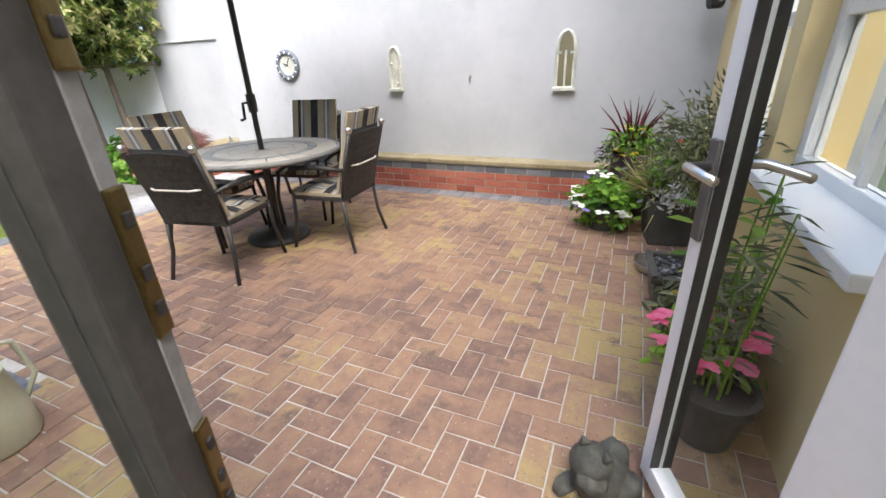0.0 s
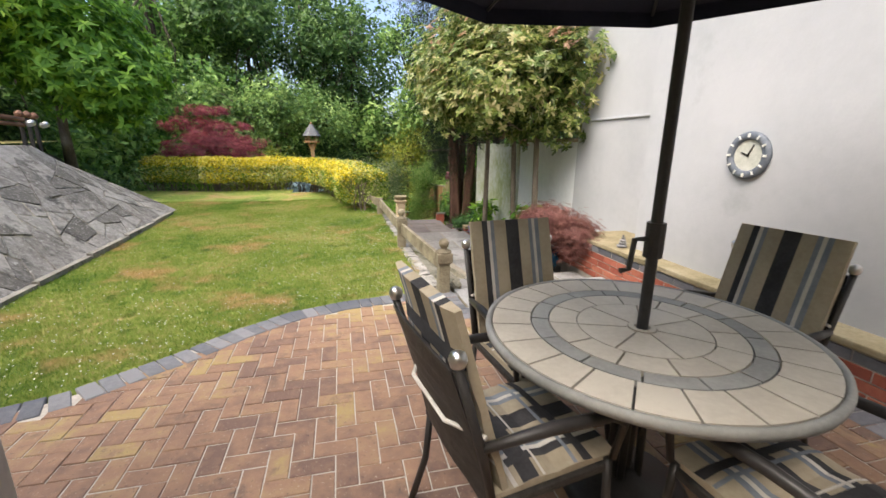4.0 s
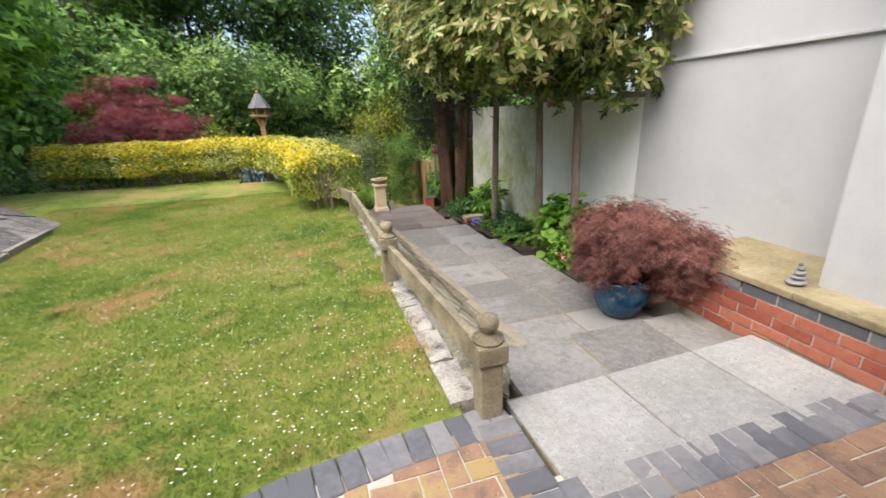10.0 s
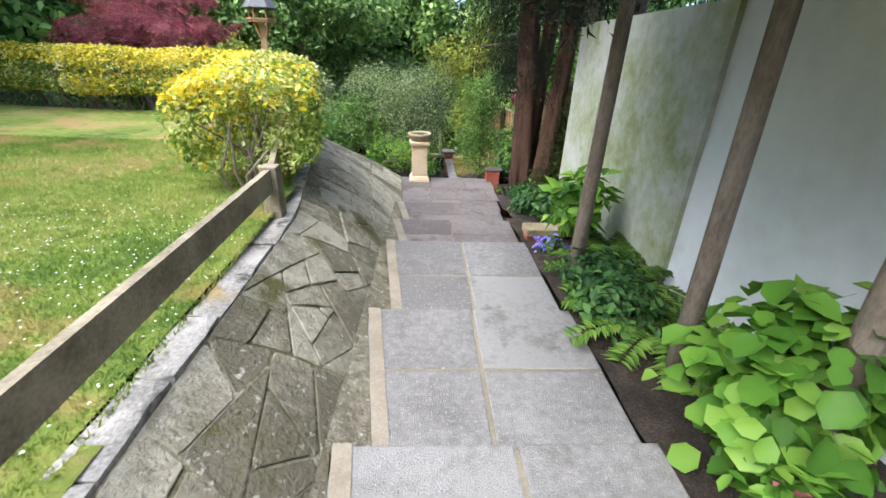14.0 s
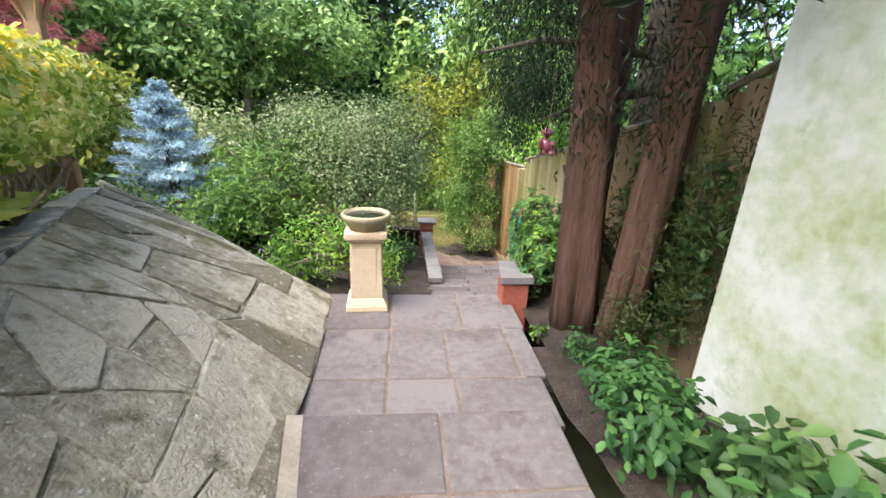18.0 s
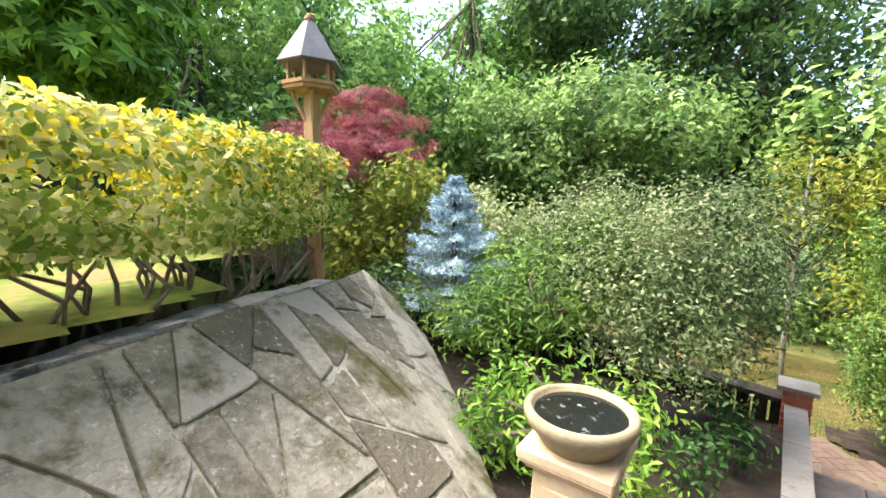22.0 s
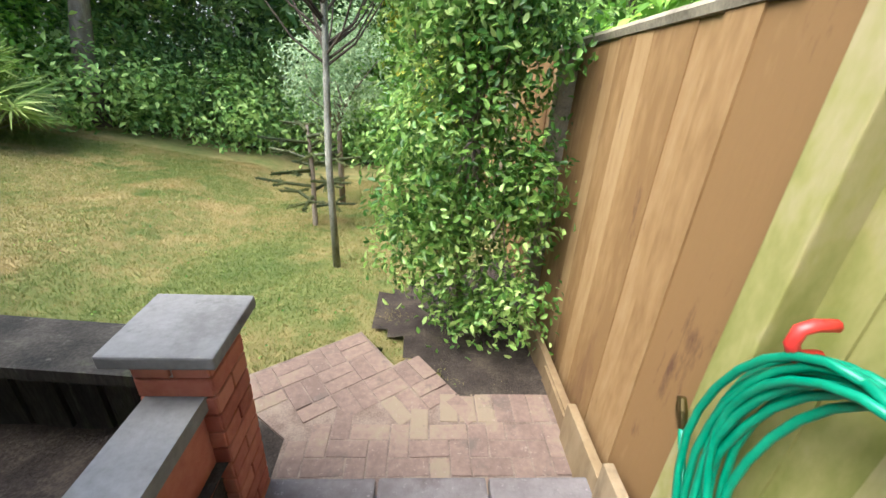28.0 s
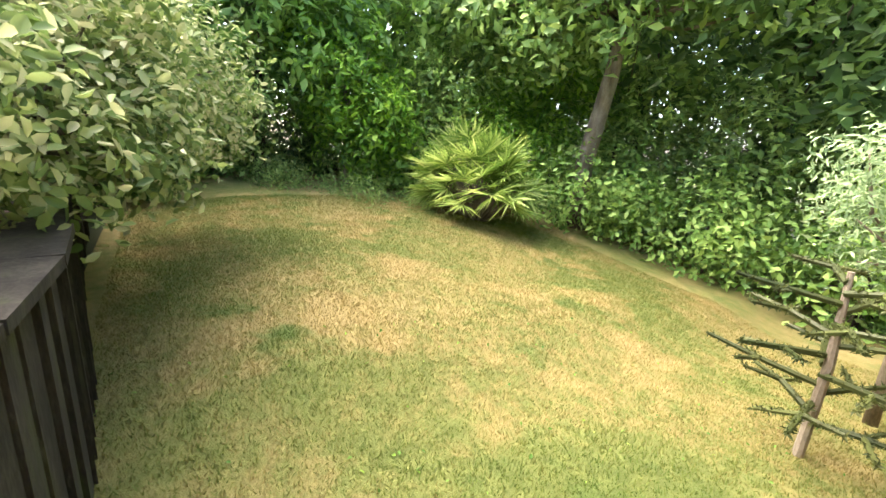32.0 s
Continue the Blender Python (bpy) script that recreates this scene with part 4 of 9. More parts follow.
def bank(name, label, fn, length, height, n, seed, material, joint, gaps):
    """A battered bank of irregular stones. fn(u, v) gives the surface, u along and v up, in metres."""
    root = thing(name, label, "stone bank", kind="structure")
    us, vs = np.linspace(0, length, max(8, int(length * 3))), np.linspace(0, height, 9)
    V = [fn(u, v) for u in us for v in vs]
    F = [(i * 9 + j, i * 9 + j + 1, (i + 1) * 9 + j + 1, (i + 1) * 9 + j) for i in range(len(us) - 1) for j in range(8)]
    k = len(V)
    for v in vs:
        p = fn(0, v)
        V.append((p[0], p[1] - 0.02, p[2] - 0.7))
    F += [(j, j + 1, k + j + 1, k + j) for j in range(8)]
    bed = raw("mortar_bed", V, F, joint, True)
    part("mortar_bed", bed, joint, root)
    r = np.random.default_rng(seed + 1)
    for poly in crazed(length, height, length * height / n, seed):
        c = np.mean(poly, axis=0)
        size = np.mean([np.linalg.norm(p - c) for p in poly])
        gap = r.uniform(*gaps)
        k = max(0.6, 1 - gap / size)
        inner = []
        for a, b in zip(poly, poly[1:] + poly[:1]):
            for s in (0.05, 0.35, 0.65, 0.95):
                q = a + (b - a) * s
                inner.append(c + (q - c) * (k + r.uniform(-0.02, 0.004)))
        P0 = Vector(fn(*c))
        du, dv = Vector(fn(c[0] + 0.02, c[1])) - P0, Vector(fn(c[0], min(c[1] + 0.02, height))) - Vector(fn(c[0], min(c[1] + 0.02, height) - 0.02))
        nor = du.cross(dv).normalized()
        th = r.uniform(0.003, 0.016)
        tilt = r.normal(size=2) * 0.012
        bm = bmesh.new()
        lo, hi, top = [], [], []
        for q in inner:
            b = Vector(fn(min(max(q[0], 0), length), min(max(q[1], 0), height)))
            lift = th + (q - c) @ tilt
            q2 = c + (q - c) * (1 - 0.006 / size)
            b2 = Vector(fn(min(max(q2[0], 0), length), min(max(q2[1], 0), height)))
            lo.append(bm.verts.new(b - nor * 0.03))
            hi.append(bm.verts.new(b + nor * (lift - 0.004)))
            top.append(bm.verts.new(b2 + nor * (lift + 0.002)))
        m = len(inner)
        for a in range(m):
            b = (a + 1) % m
            bm.faces.new((lo[a], lo[b], hi[b], hi[a]))
            bm.faces.new((hi[a], hi[b], top[b], top[a]))
        bm.faces.new(top)
        ob = part("stone", bm, material, root)
    return root


def left_bank(u, v):
    """Bottom along the lawn, top along the upper lawn, its far end turned away."""
    s = v / 1.95
    y = 3.84 + u
    bx, tx = -1.26 - 0.035 * u, -2.68 - 0.03 * u
    bz, tz = 0.0 + 0.02 * u, 1.405 - 0.01 * u
    tx -= 0.62 * max(0, 1 - u / 0.9)
    turn = max(0, u - 4.6)
    bx, tx = bx - 0.02 * turn ** 2, tx - 0.28 * turn ** 1.5
    y = y - 0.0 * s
    if u > 5.2:
        y = y - (u - 5.2) * 0.35 * s
    return (bx + (tx - bx) * s, y, bz - 0.03 + (tz - bz) * s)


bank("stone_bank_left", "sloping bank of grey crazy-paving stones with white lichen", left_bank, 6.5, 1.95, 120, 5, STONE, STONE_JOINT, (0.005, 0.018))
bank_kerb = thing("bank_kerb", "pale concrete strip along the foot of the stone bank", "kerb", kind="structure")
for k in range(6):
    q0, q1 = Vector(left_bank(0.05 + k, 0.0)), Vector(left_bank(1.03 + k, 0.0))
    part("kerb_strip", prism([(q0.x - 0.02, q0.y), (q1.x - 0.02, q1.y), (q1.x + 0.045, q1.y), (q0.x + 0.045, q0.y)], -0.1, 0.045 + 0.02 * k, shrink=0.0), KERB_PALE, bank_kerb)



def bank_top(u):
    P = [(0, 2.50, 5.12, 0.02), (4.3, 2.42, 9.4, 0.02), (6.3, 2.06, 11.4, 0.02), (7.3, 1.66, 12.4, 0.02), (8.3, 1.30, 13.2, 0.0), (9.2, 1.0, 13.9, -0.04), (10.0, 0.55, 14.5, -0.1)]
    return tuple(float(np.interp(u, [p[0] for p in P], [p[i] for p in P])) for i in (1, 2, 3))


def bank_bot(u):
    P = [(0, 2.66, 5.12, -0.02), (0.7, 2.97, 5.75, -0.2), (4.3, 2.98, 9.4, -0.52), (6.3, 2.99, 11.3, -0.70), (7.3, 3.0, 12.3, -0.79), (8.3, 2.95, 13.35, -0.80), (9.2, 2.2, 13.95, -0.72),
         (10.0, 1.2, 14.7, -0.66)]
    return tuple(float(np.interp(u, [p[0] for p in P], [p[i] for p in P])) for i in (1, 2, 3))


def right_bank(u, v):
    s = v / 1.0
    a, b = Vector(bank_bot(u)), Vector(bank_top(u))
    p = a.lerp(b, s)
    p.z += 0.05 * math.sin(math.pi * s)
    return tuple(p)


bank("stone_bank_path", "mossy crazy-paved bank beside the stepped path", right_bank, 10.0, 1.0, 118, 11, STONE_MOSS, PALE_JOINT, (0.004, 0.018))
kerb = thing("kerb", "rough lichen-covered concrete kerb along the lawn", "kerb", kind="structure")
for k in range(24):
    u0, u1 = k * 0.38, k * 0.38 + 0.375
    a, b = Vector(bank_top(u0)), Vector(bank_top(u1))
    d = (b - a).normalized()
    nrm = Vector((-d.y, d.x, 0))
    q = [a, b, b + nrm * 0.15, a + nrm * 0.15]
    bm = prism([(p.x, p.y) for p in q], -0.25, 0.035 + 0.01 * rng.random() - 0.05 * max(0, u0 - 7.5), shrink=0.02)
    bmesh.ops.subdivide_edges(bm, edges=bm.edges[:], cuts=2)
    for v in bm.verts:
        v.co += Vector(rng.normal(size=3)) * 0.005
    part("kerb_stone", bm, KERB, kerb, smooth=False)

# ---- white walls on the right ----
def wall(name, label, bm, material):
    return tagged(part(name, bm, material), label, "wall", kind="structure")


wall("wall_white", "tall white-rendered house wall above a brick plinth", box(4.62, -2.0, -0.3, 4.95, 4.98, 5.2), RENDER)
wall("wall_garden", "white-rendered garden wall behind the trees", box(5.16, 7.2, -1.2, 5.4, 9.35, 1.47), RENDER_OLD_LIFTED)
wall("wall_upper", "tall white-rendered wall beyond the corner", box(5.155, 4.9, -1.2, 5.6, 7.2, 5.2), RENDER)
wall("wall_mossy", "end of the garden wall stained green with algae", box(5.12, 9.33, -1.4, 5.38, 12.0, 1.44), RENDER_MOSS)
wall("wall_cap", "weathered stone capping on the garden wall", box(5.10, 7.205, 1.47, 5.46, 9.35, 1.53, 0.01), COPING)
wall("wall_ledge", "thin drip ledge across the tall white wall", box(5.128, 4.99, 1.765, 5.157, 7.16, 1.792, 0.006), RENDER)
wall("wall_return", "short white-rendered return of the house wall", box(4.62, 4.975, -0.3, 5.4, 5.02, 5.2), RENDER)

PX = 4.40
plinth = thing("brick_plinth", "low red brick plinth with a blue-brick band and stone coping", "brick plinth", kind="structure")
part("core", box(PX + 0.006, -1.1, -0.3, 4.62, 5.2, 0.30), MORTAR, plinth)
part("core_far", box(PX + 0.006, 5.2, -0.5, 5.16, 6.1, 0.25), MORTAR, plinth)
part("coping", box(PX - 0.015, -1.1, 0.302, 4.66, 5.0, 0.350, 0.012), COPING, plinth)
part("coping", box(PX - 0.012, 5.0, 0.30, 5.18, 5.9, 0.348, 0.012), COPING, plinth)
PLB = []
for c in range(4):
    z = 0.037 + 0.0745 * c
    for k in range(33):
        y0 = -1.1 + 0.225 * k + (0.1125 if c % 2 else 0)
        if y0 < 6.0:
            PLB.append((PX + 0.045, y0 + 0.1075, z, c == 3))
    if c < 1:
        for k in range(8):
            PLB.append((PX + 0.045, 5.2 + 0.225 * k, z - 0.0745, False))

# ---- house ----
house = thing("house", "cream-rendered house with white window and door frames", "house")
HY = -0.70
for x0, x1, z0, z1 in ((0.95, 1.4, -0.2, 5.0), (1.4, 3.47, -0.2, 0.80), (1.4, 3.47, 2.15, 5.0), (2.53, 2.72, 0.80, 2.15), (3.47, 4.62, -0.2, 5.0)):
    part("wall_cream", box(x0, HY - 0.28, z0, x1, HY, z1), CREAM, house, "pale yellow render")
part("wall_cream", prism([(0.55, -0.73), (0.68, -0.71), (0.95, HY), (0.95, -1.33), (0.55, -1.33)], -0.2, 5.0), CREAM, house, "pale yellow render")
for xa, xb in ((1.4, 2.53), (2.72, 3.47)):
    w = part("window", box(xa, HY - 0.16, 0.80, xb, HY - 0.09, 0.88, 0.006), UPVC, house, "white-framed window")
    for m in ((xa, 2.07, xb, 2.15), (xa, 0.88, xa + 0.08, 2.07), (xb - 0.08, 0.88, xb, 2.07)):
        part("window_frame", box(m[0], HY - 0.16, m[1], m[2], HY - 0.09, m[3], 0.006), UPVC, w)
    part("transom", box(xa + 0.08, HY - 0.155, 1.40, xb - 0.08, HY - 0.095, 1.47, 0.005), UPVC, w)
    part("glazing_bar", box((xa + xb) / 2 - 0.012, HY - 0.13, 0.88, (xa + xb) / 2 + 0.012, HY - 0.10, 1.40, 0.003), UPVC, w)
    part("pane", box(xa + 0.08, HY - 0.135, 0.88, xb - 0.08, HY - 0.125, 1.40), GLASS, w)
    # a top-hung light, standing open
    lw, lh = xb - xa - 0.16, 0.59
    tilt = pose((xa + xb) / 2, HY - 0.10, 2.06, 34, 0, 0)
    for b in ((-lw / 2, -lh, lw / 2, -lh + 0.055), (-lw / 2, -0.055, lw / 2, 0.0), (-lw / 2, -lh + 0.055, -lw / 2 + 0.055, -0.055), (lw / 2 - 0.055, -lh + 0.055, lw / 2, -0.055), (-0.011, -lh + 0.055, 0.011, -0.055)):
        part("light_frame", box(b[0], -0.022, b[1], b[2], 0.022, b[3], 0.005, m=tilt), UPVC, w, "open top-hung light")
    part("light_pane", box(-lw / 2 + 0.055, -0.004, -lh + 0.055, lw / 2 - 0.055, 0.004, -0.055, m=tilt), GLASS, w)
    part("window_sill", box(xa - 0.04, HY - 0.10, 0.775, xb + 0.04, HY + 0.09, 0.825, 0.008), UPVC, w)
part("tap", tube([(4.02, HY + 0.01, 0.66), (4.02, HY + 0.10, 0.68), (4.02, HY + 0.13, 0.64), (4.02, HY + 0.13, 0.58)], 0.014, 8), BRASS, house, "brass garden tap")
part("waste_pipe", tube([(3.17, HY + 0.06, 0.06), (3.17, HY + 0.06, 0.55), (3.17, HY + 0.05, 0.62), (3.17, HY - 0.05, 0.66)], 0.03, 12), UPVC, house, "white waste pipe", True)
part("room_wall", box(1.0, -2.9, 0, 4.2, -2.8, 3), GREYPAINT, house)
part("wall_side", prism([(-0.35, 0.02), (-0.45, -0.2), (-1.5, 2.38), (-1.4, 2.4)], -0.2, 5.0), CREAM, house)
part("wall_stair", box(-7.5, 2.15, -0.2, -1.42, 2.4, 3.2), CREAM, house)
part("wall_plinth", box(-7.5, 2.4, -0.2, -1.44, 2.44, 0.95), COPING_GREY, house)
part("eave", box(-7.5, 2.1, 2.35, -1.9, 2.62, 2.62, 0.01), OLDWOOD, house, "brown timber eave")
part("roof", prism([(-7.5, -2), (-1.85, -2), (-1.85, 2.66), (-7.5, 2.66)], 2.62, 2.72), LEADGREY, house)
part("gutter", tube([(-7.5, 2.7, 2.55), (-1.85, 2.7, 2.5)], 0.055, 10), BLACK, house, "black plastic gutter")
part("downpipe", tube([(-2.2, 2.7, 2.5), (-2.2, 2.62, 2.3), (-2.2, 2.5, 2.2), (-2.2, 2.5, 1.25)], 0.034, 10), BLACK, house)
part("back_wall", box(-6, -3.4, -0.2, 4.9, -3.2, 5.0), CREAM, house)
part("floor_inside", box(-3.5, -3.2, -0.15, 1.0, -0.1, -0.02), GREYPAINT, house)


def door_leaf(name, label, hinge, free, material, hardware, sw=0.085, hw=0.085):
    """A glazed door leaf from its hinge to its free edge."""
    h, q = Vector((*hinge, 0)), Vector((*free, 0))
    w = (q - h).length
    root = thing(name, label, "door", (h.x, h.y, 0), math.degrees(math.atan2((q - h).y, (q - h).x)))
    t = 0.032
    for m in ((0, 0.05, hw, 2.08), (w - sw, 0.05, w, 2.08), (hw, 0.05, w - sw, 0.12), (hw, 1.99, w - sw, 2.08)):
        part("stile", box(m[0], -t, m[1], m[2], t, m[3], 0.006), material, root)
    gp = part("pane", box(hw, -0.006, 0.12, w - sw, 0.006, 1.99), GLASS, root)
    gp.visible_shadow = False
    hardware(root, w, t)
    return root


def hooks(root, w, t):
    part("edge_seal", box(w, -0.012, 0.06, w + 0.004, 0.012, 2.06), BLACK, root)
    for s in (-1, 1):
        part("edge_strip", box(w - 0.026, s * (t - 0.004), 0.06, w + 0.002, s * (t + 0.003), 2.06, 0.002), ZINC, root, "grey weathered edge strip")
        for z in (0.32, 0.62, 0.98, 1.30, 1.66):
            pl = part("lock_plate", box(w - 0.030, s * (t + 0.002), z, w + 0.001, s * (t + 0.011), z + 0.2, 0.004), BRASS, root, "worn brass lock keep")
            for dz in (0.03, 0.08, 0.15):
                part("screw", box(w - 0.022, s * (t + 0.009), z + dz, w - 0.008, s * (t + 0.016), z + dz + 0.02, 0.003), BLACK, pl)


def handle(root, w, t):
    for s in (-1, 1):
        part("handle_plate", box(w - 0.052, s * t, 0.88, w - 0.018, s * (t + 0.012), 1.12, 0.005), GREYPAINT, root)
        part("lever", tube([(w - 0.035, s * (t + 0.005), 1.06), (w - 0.035, s * (t + 0.06), 1.06), (w - 0.15, s * (t + 0.065), 1.055)], 0.011, 10), CHROME, root, "steel lever handle", True)
    part("edge_seal", box(w, -0.014, 0.06, w + 0.005, 0.014, 2.06), BLACK, root)
    for s in (-1, 1):
        part("gasket", box(w - 0.0605, s * 0.008, 0.12, w - 0.056, s * (t + 0.002), 1.99), BLACK, root)


door_leaf("glazed_door", "open dark-framed glazed door with brass lock keeps on its edge", (-0.34, 0.06), (0.50, 0.46), GREYPAINT, hooks)
door_leaf("glazed_door", "open white-framed glazed garden door with a steel handle", (0.83, -0.533), (1.37, -0.31), UPVC, handle, 0.058, 0.14)
part('door_post', prism([(0.70, -0.66), (0.66, -0.56), (0.82, -0.50), (0.85, -0.60)], -0.05, 2.3), GREYPAINT, house, 'dark grey door post')
# ---- stair up to the upper lawn ----
stair = thing("upper_stair", "garden stair with grey granite treads and dark red brick risers", "stair", kind="structure")
RI, GO = 0.148, 0.31
for k in range(10):
    x, z = -1.45 - GO * k, RI * (k + 1)
    part("riser", box(x - GO - 0.02, 2.7, z - RI - 0.02, x, 3.6, z - 0.042), DARKRED, stair)
    for y0, y1 in ((2.68, 3.14), (3.15, 3.61)):
        part("tread", box(x - GO - 0.03, y0, z - 0.04, x + 0.025, y1, z, 0.006), TREAD, stair)


def raked(name, x0, z0, x1, z1, y0, y1, th, material, parent, below=None):
    """A sloping slab from (x0, z0) to (x1, z1); with a depth below it is the wall under it."""
    d = below or th
    bm = bmesh.new()
    v = [bm.verts.new(p) for p in ((x0, y0, z0 - d), (x1, y0, z1 - d), (x1, y0, z1), (x0, y0, z0), (x0, y1, z0 - d), (x1, y1, z1 - d), (x1, y1, z1), (x0, y1, z0))]
    for q in ((0, 1, 2, 3), (7, 6, 5, 4), (0, 4, 5, 1), (3, 2, 6, 7), (1, 5, 6, 2), (0, 3, 7, 4)):
        bm.faces.new([v[i] for i in q])
    return part(name, bm, material, parent)


side = thing("stair_wall", "yellow stock brick stair wall with weathered raked coping", "stair wall", kind="structure")
raked("wall_core", -1.42, 0.34, -3.35, 1.30, 3.62, 3.80, 0, STOCK, side, 0.9)
for k in range(4):
    xa, xb = -1.42 - 0.482 * k, -1.42 - 0.482 * (k + 1) + 0.012
    za, zb = 0.40 + 0.246 * k, 0.40 + 0.246 * (k + 1) - 0.006
    raked("coping_stone", xa, za, xb, zb, 3.56, 3.87, 0.055, COPING_GREY, side)
side2 = thing("stair_wall", "stair wall with pale stone coping beside the house", "stair wall", kind="structure")
raked("wall_core", -1.42, 0.30, -4.3, 1.62, 2.47, 2.66, 0, STOCK, side2, 0.9)
for k in range(6):
    xa, xb = -1.36 - 0.49 * k, -1.36 - 0.49 * (k + 1) + 0.012
    za, zb = 0.36 + 0.226 * k, 0.36 + 0.226 * (k + 1) - 0.006
    raked("coping_stone", xa, za, xb, zb, 2.43, 2.70, 0.06, COPING_PALE, side2)

PIERS = []


def pier(name, label, x0, y0, x1, y1, z0, z1, cap, over, cap_mat, brick_mat, low_red=0):
    root = thing(name, label, "brick pier", kind="structure")
    part("core", box(x0 + 0.012, y0 + 0.012, z0 - 0.2, x1 - 0.012, y1 - 0.012, z1), MORTAR, root)
    n = max(1, round((z1 - z0) / 0.075))
    PIERS.append((root, x0, y0, x1, y1, z0, (z1 - z0) / n, n, brick_mat, low_red))
    part("cap", box(x0 - over, y0 - over, z1, x1 + over, y1 + over, z1 + cap, 0.008), cap_mat, root)
    return root


pier("gate_pier", "low yellow stock brick pier with a grey stone cap at the stair foot", -1.42, 3.59, -1.10, 3.88, 0.0, 0.44, 0.055, 0.045, COPING_GREY, STOCK, 2)
pier("top_pier", "yellow stock brick pier with stone cap at the stair head", -4.45, 3.60, -3.30, 4.05, 0.95, 1.56, 0.06, 0.05, COPING_GREY, STOCK)
pier("foot_pier", "small brick pier at the foot of the house-side stair wall", -1.40, 2.46, -1.16, 2.68, 0.0, 0.30, 0.06, 0.02, COPING_PALE, STOCK, 2)
pier("top_pier", "brick pier beside the house at the stair head", -4.7, 2.42, -4.3, 2.80, 1.0, 1.85, 0.06, 0.04, COPING_PALE, STOCK)
pier("stair_pier", "red brick pier with a grey slab cap at the lower stair foot", 3.81, 16.97, 4.03, 17.19, -2.2, -1.175, 0.045, 0.045, COPING_PALE, REDBRICK)

# raked copings beside the lower stair
low_wall = thing("low_wall_left", "red brick stair wall with pale coping slabs beside the soil bed", "stair wall", kind="structure")


def raked_y(name, y0, z0, y1, z1, x0, x1, xb0, xb1, th, material, parent):
    bm = bmesh.new()
    v = [bm.verts.new(p) for p in ((x0, y0, z0 - th), (xb0, y1, z1 - th), (xb0, y1, z1), (x0, y0, z0), (x1, y0, z0 - th), (xb1, y1, z1 - th), (xb1, y1, z1), (x1, y0, z0))]
    for q in ((0, 1, 2, 3), (7, 6, 5, 4), (0, 4, 5, 1), (3, 2, 6, 7), (1, 5, 6, 2), (0, 3, 7, 4)):
        bm.faces.new([v[i] for i in q])
    return part(name, bm, material, parent)


raked_y("brick_core", 14.83, -1.30, 16.97, -1.36, 3.85, 3.98, 3.85, 3.98, 0.9, REDBRICK, low_wall)
raked_y("coping", 14.80, -1.245, 15.25, -1.26, 3.83, 4.0, 3.83, 4.0, 0.055, COPING_PALE, low_wall)
raked_y("coping", 15.26, -1.26, 16.1, -1.285, 3.83, 4.0, 3.83, 4.0, 0.055, COPING_PALE, low_wall)
raked_y("coping", 16.11, -1.285, 16.98, -1.315, 3.83, 4.0, 3.83, 4.0, 0.055, COPING_PALE, low_wall)
right_wall = thing("low_wall_right", "red brick planter wall with pale coping along the lower stair", "planter wall", kind="structure")
raked_y("brick_core", 13.24, -0.62, 14.93, -1.13, 4.34, 4.52, 4.74, 4.92, 0.9, REDBRICK, right_wall)
raked_y("coping", 13.19, -0.555, 14.95, -1.07, 4.30, 4.57, 4.70, 4.98, 0.055, COPING_PALE, right_wall)
part("end_block", box(4.33, 13.21, -1.1, 4.54, 13.4, -0.615), REDBRICK, right_wall)
part("return_core", box(4.76, 14.80, -2.0, 5.2, 14.92, -1.12), REDBRICK, right_wall)
part("coping", box(4.985, 14.77, -1.125, 5.18, 14.95, -1.07, 0.006), COPING_PALE, right_wall)
pier("planter_pier", "brick pier with a pale slab cap in the fence-side bed", 5.18, 14.60, 5.40, 14.86, -1.7, -0.97, 0.05, 0.06, COPING_PALE, REDBRICK)

sleepers = thing("sleeper_wall", "low retaining wall of dark weathered sleepers", "retaining wall", kind="structure")
pts = [(3.85, 17.10), (3.0, 17.14), (2.45, 17.26), (1.9, 17.30), (1.2, 17.24), (0.2, 17.1), (-1.0, 16.95), (-3.0, 16.8)]
sleeper_top = lambda x: float(np.interp(x, [1.5, 2.3, 3.2], [-1.19, -1.20, -1.35]))
for (xa, ya), (xb, yb) in zip(pts, pts[1:]):
    n = max(2, round(abs(xb - xa) / 0.14))
    for k in range(n):
        t0, t1 = k / n, (k + 1) / n - 0.02
        q = [(xa + (xb - xa) * t, ya + (yb - ya) * t) for t in (t0, t1)]
        part("post", prism([(q[0][0], q[0][1]), (q[0][0], q[0][1] + 0.14 + rng.uniform(0, 0.02)), (q[1][0], q[1][1] + 0.14), (q[1][0], q[1][1])], -2.7, sleeper_top(q[0][0]) - 0.01 + rng.uniform(-0.02, 0.0), shrink=0.04), SLEEPER, sleepers)
    za, zb = sleeper_top(xa), sleeper_top(xb)
    cap = extrude_path([(xa, ya + 0.05), (xb, yb + 0.05)], 0.24, 0.0, 0.045)
    for v in cap.verts:
        v.co.z += za + (zb - za) * min(max((v.co.x - xa) / (xb - xa), 0), 1)
    part("rail_cap", cap, SLEEPER, sleepers)

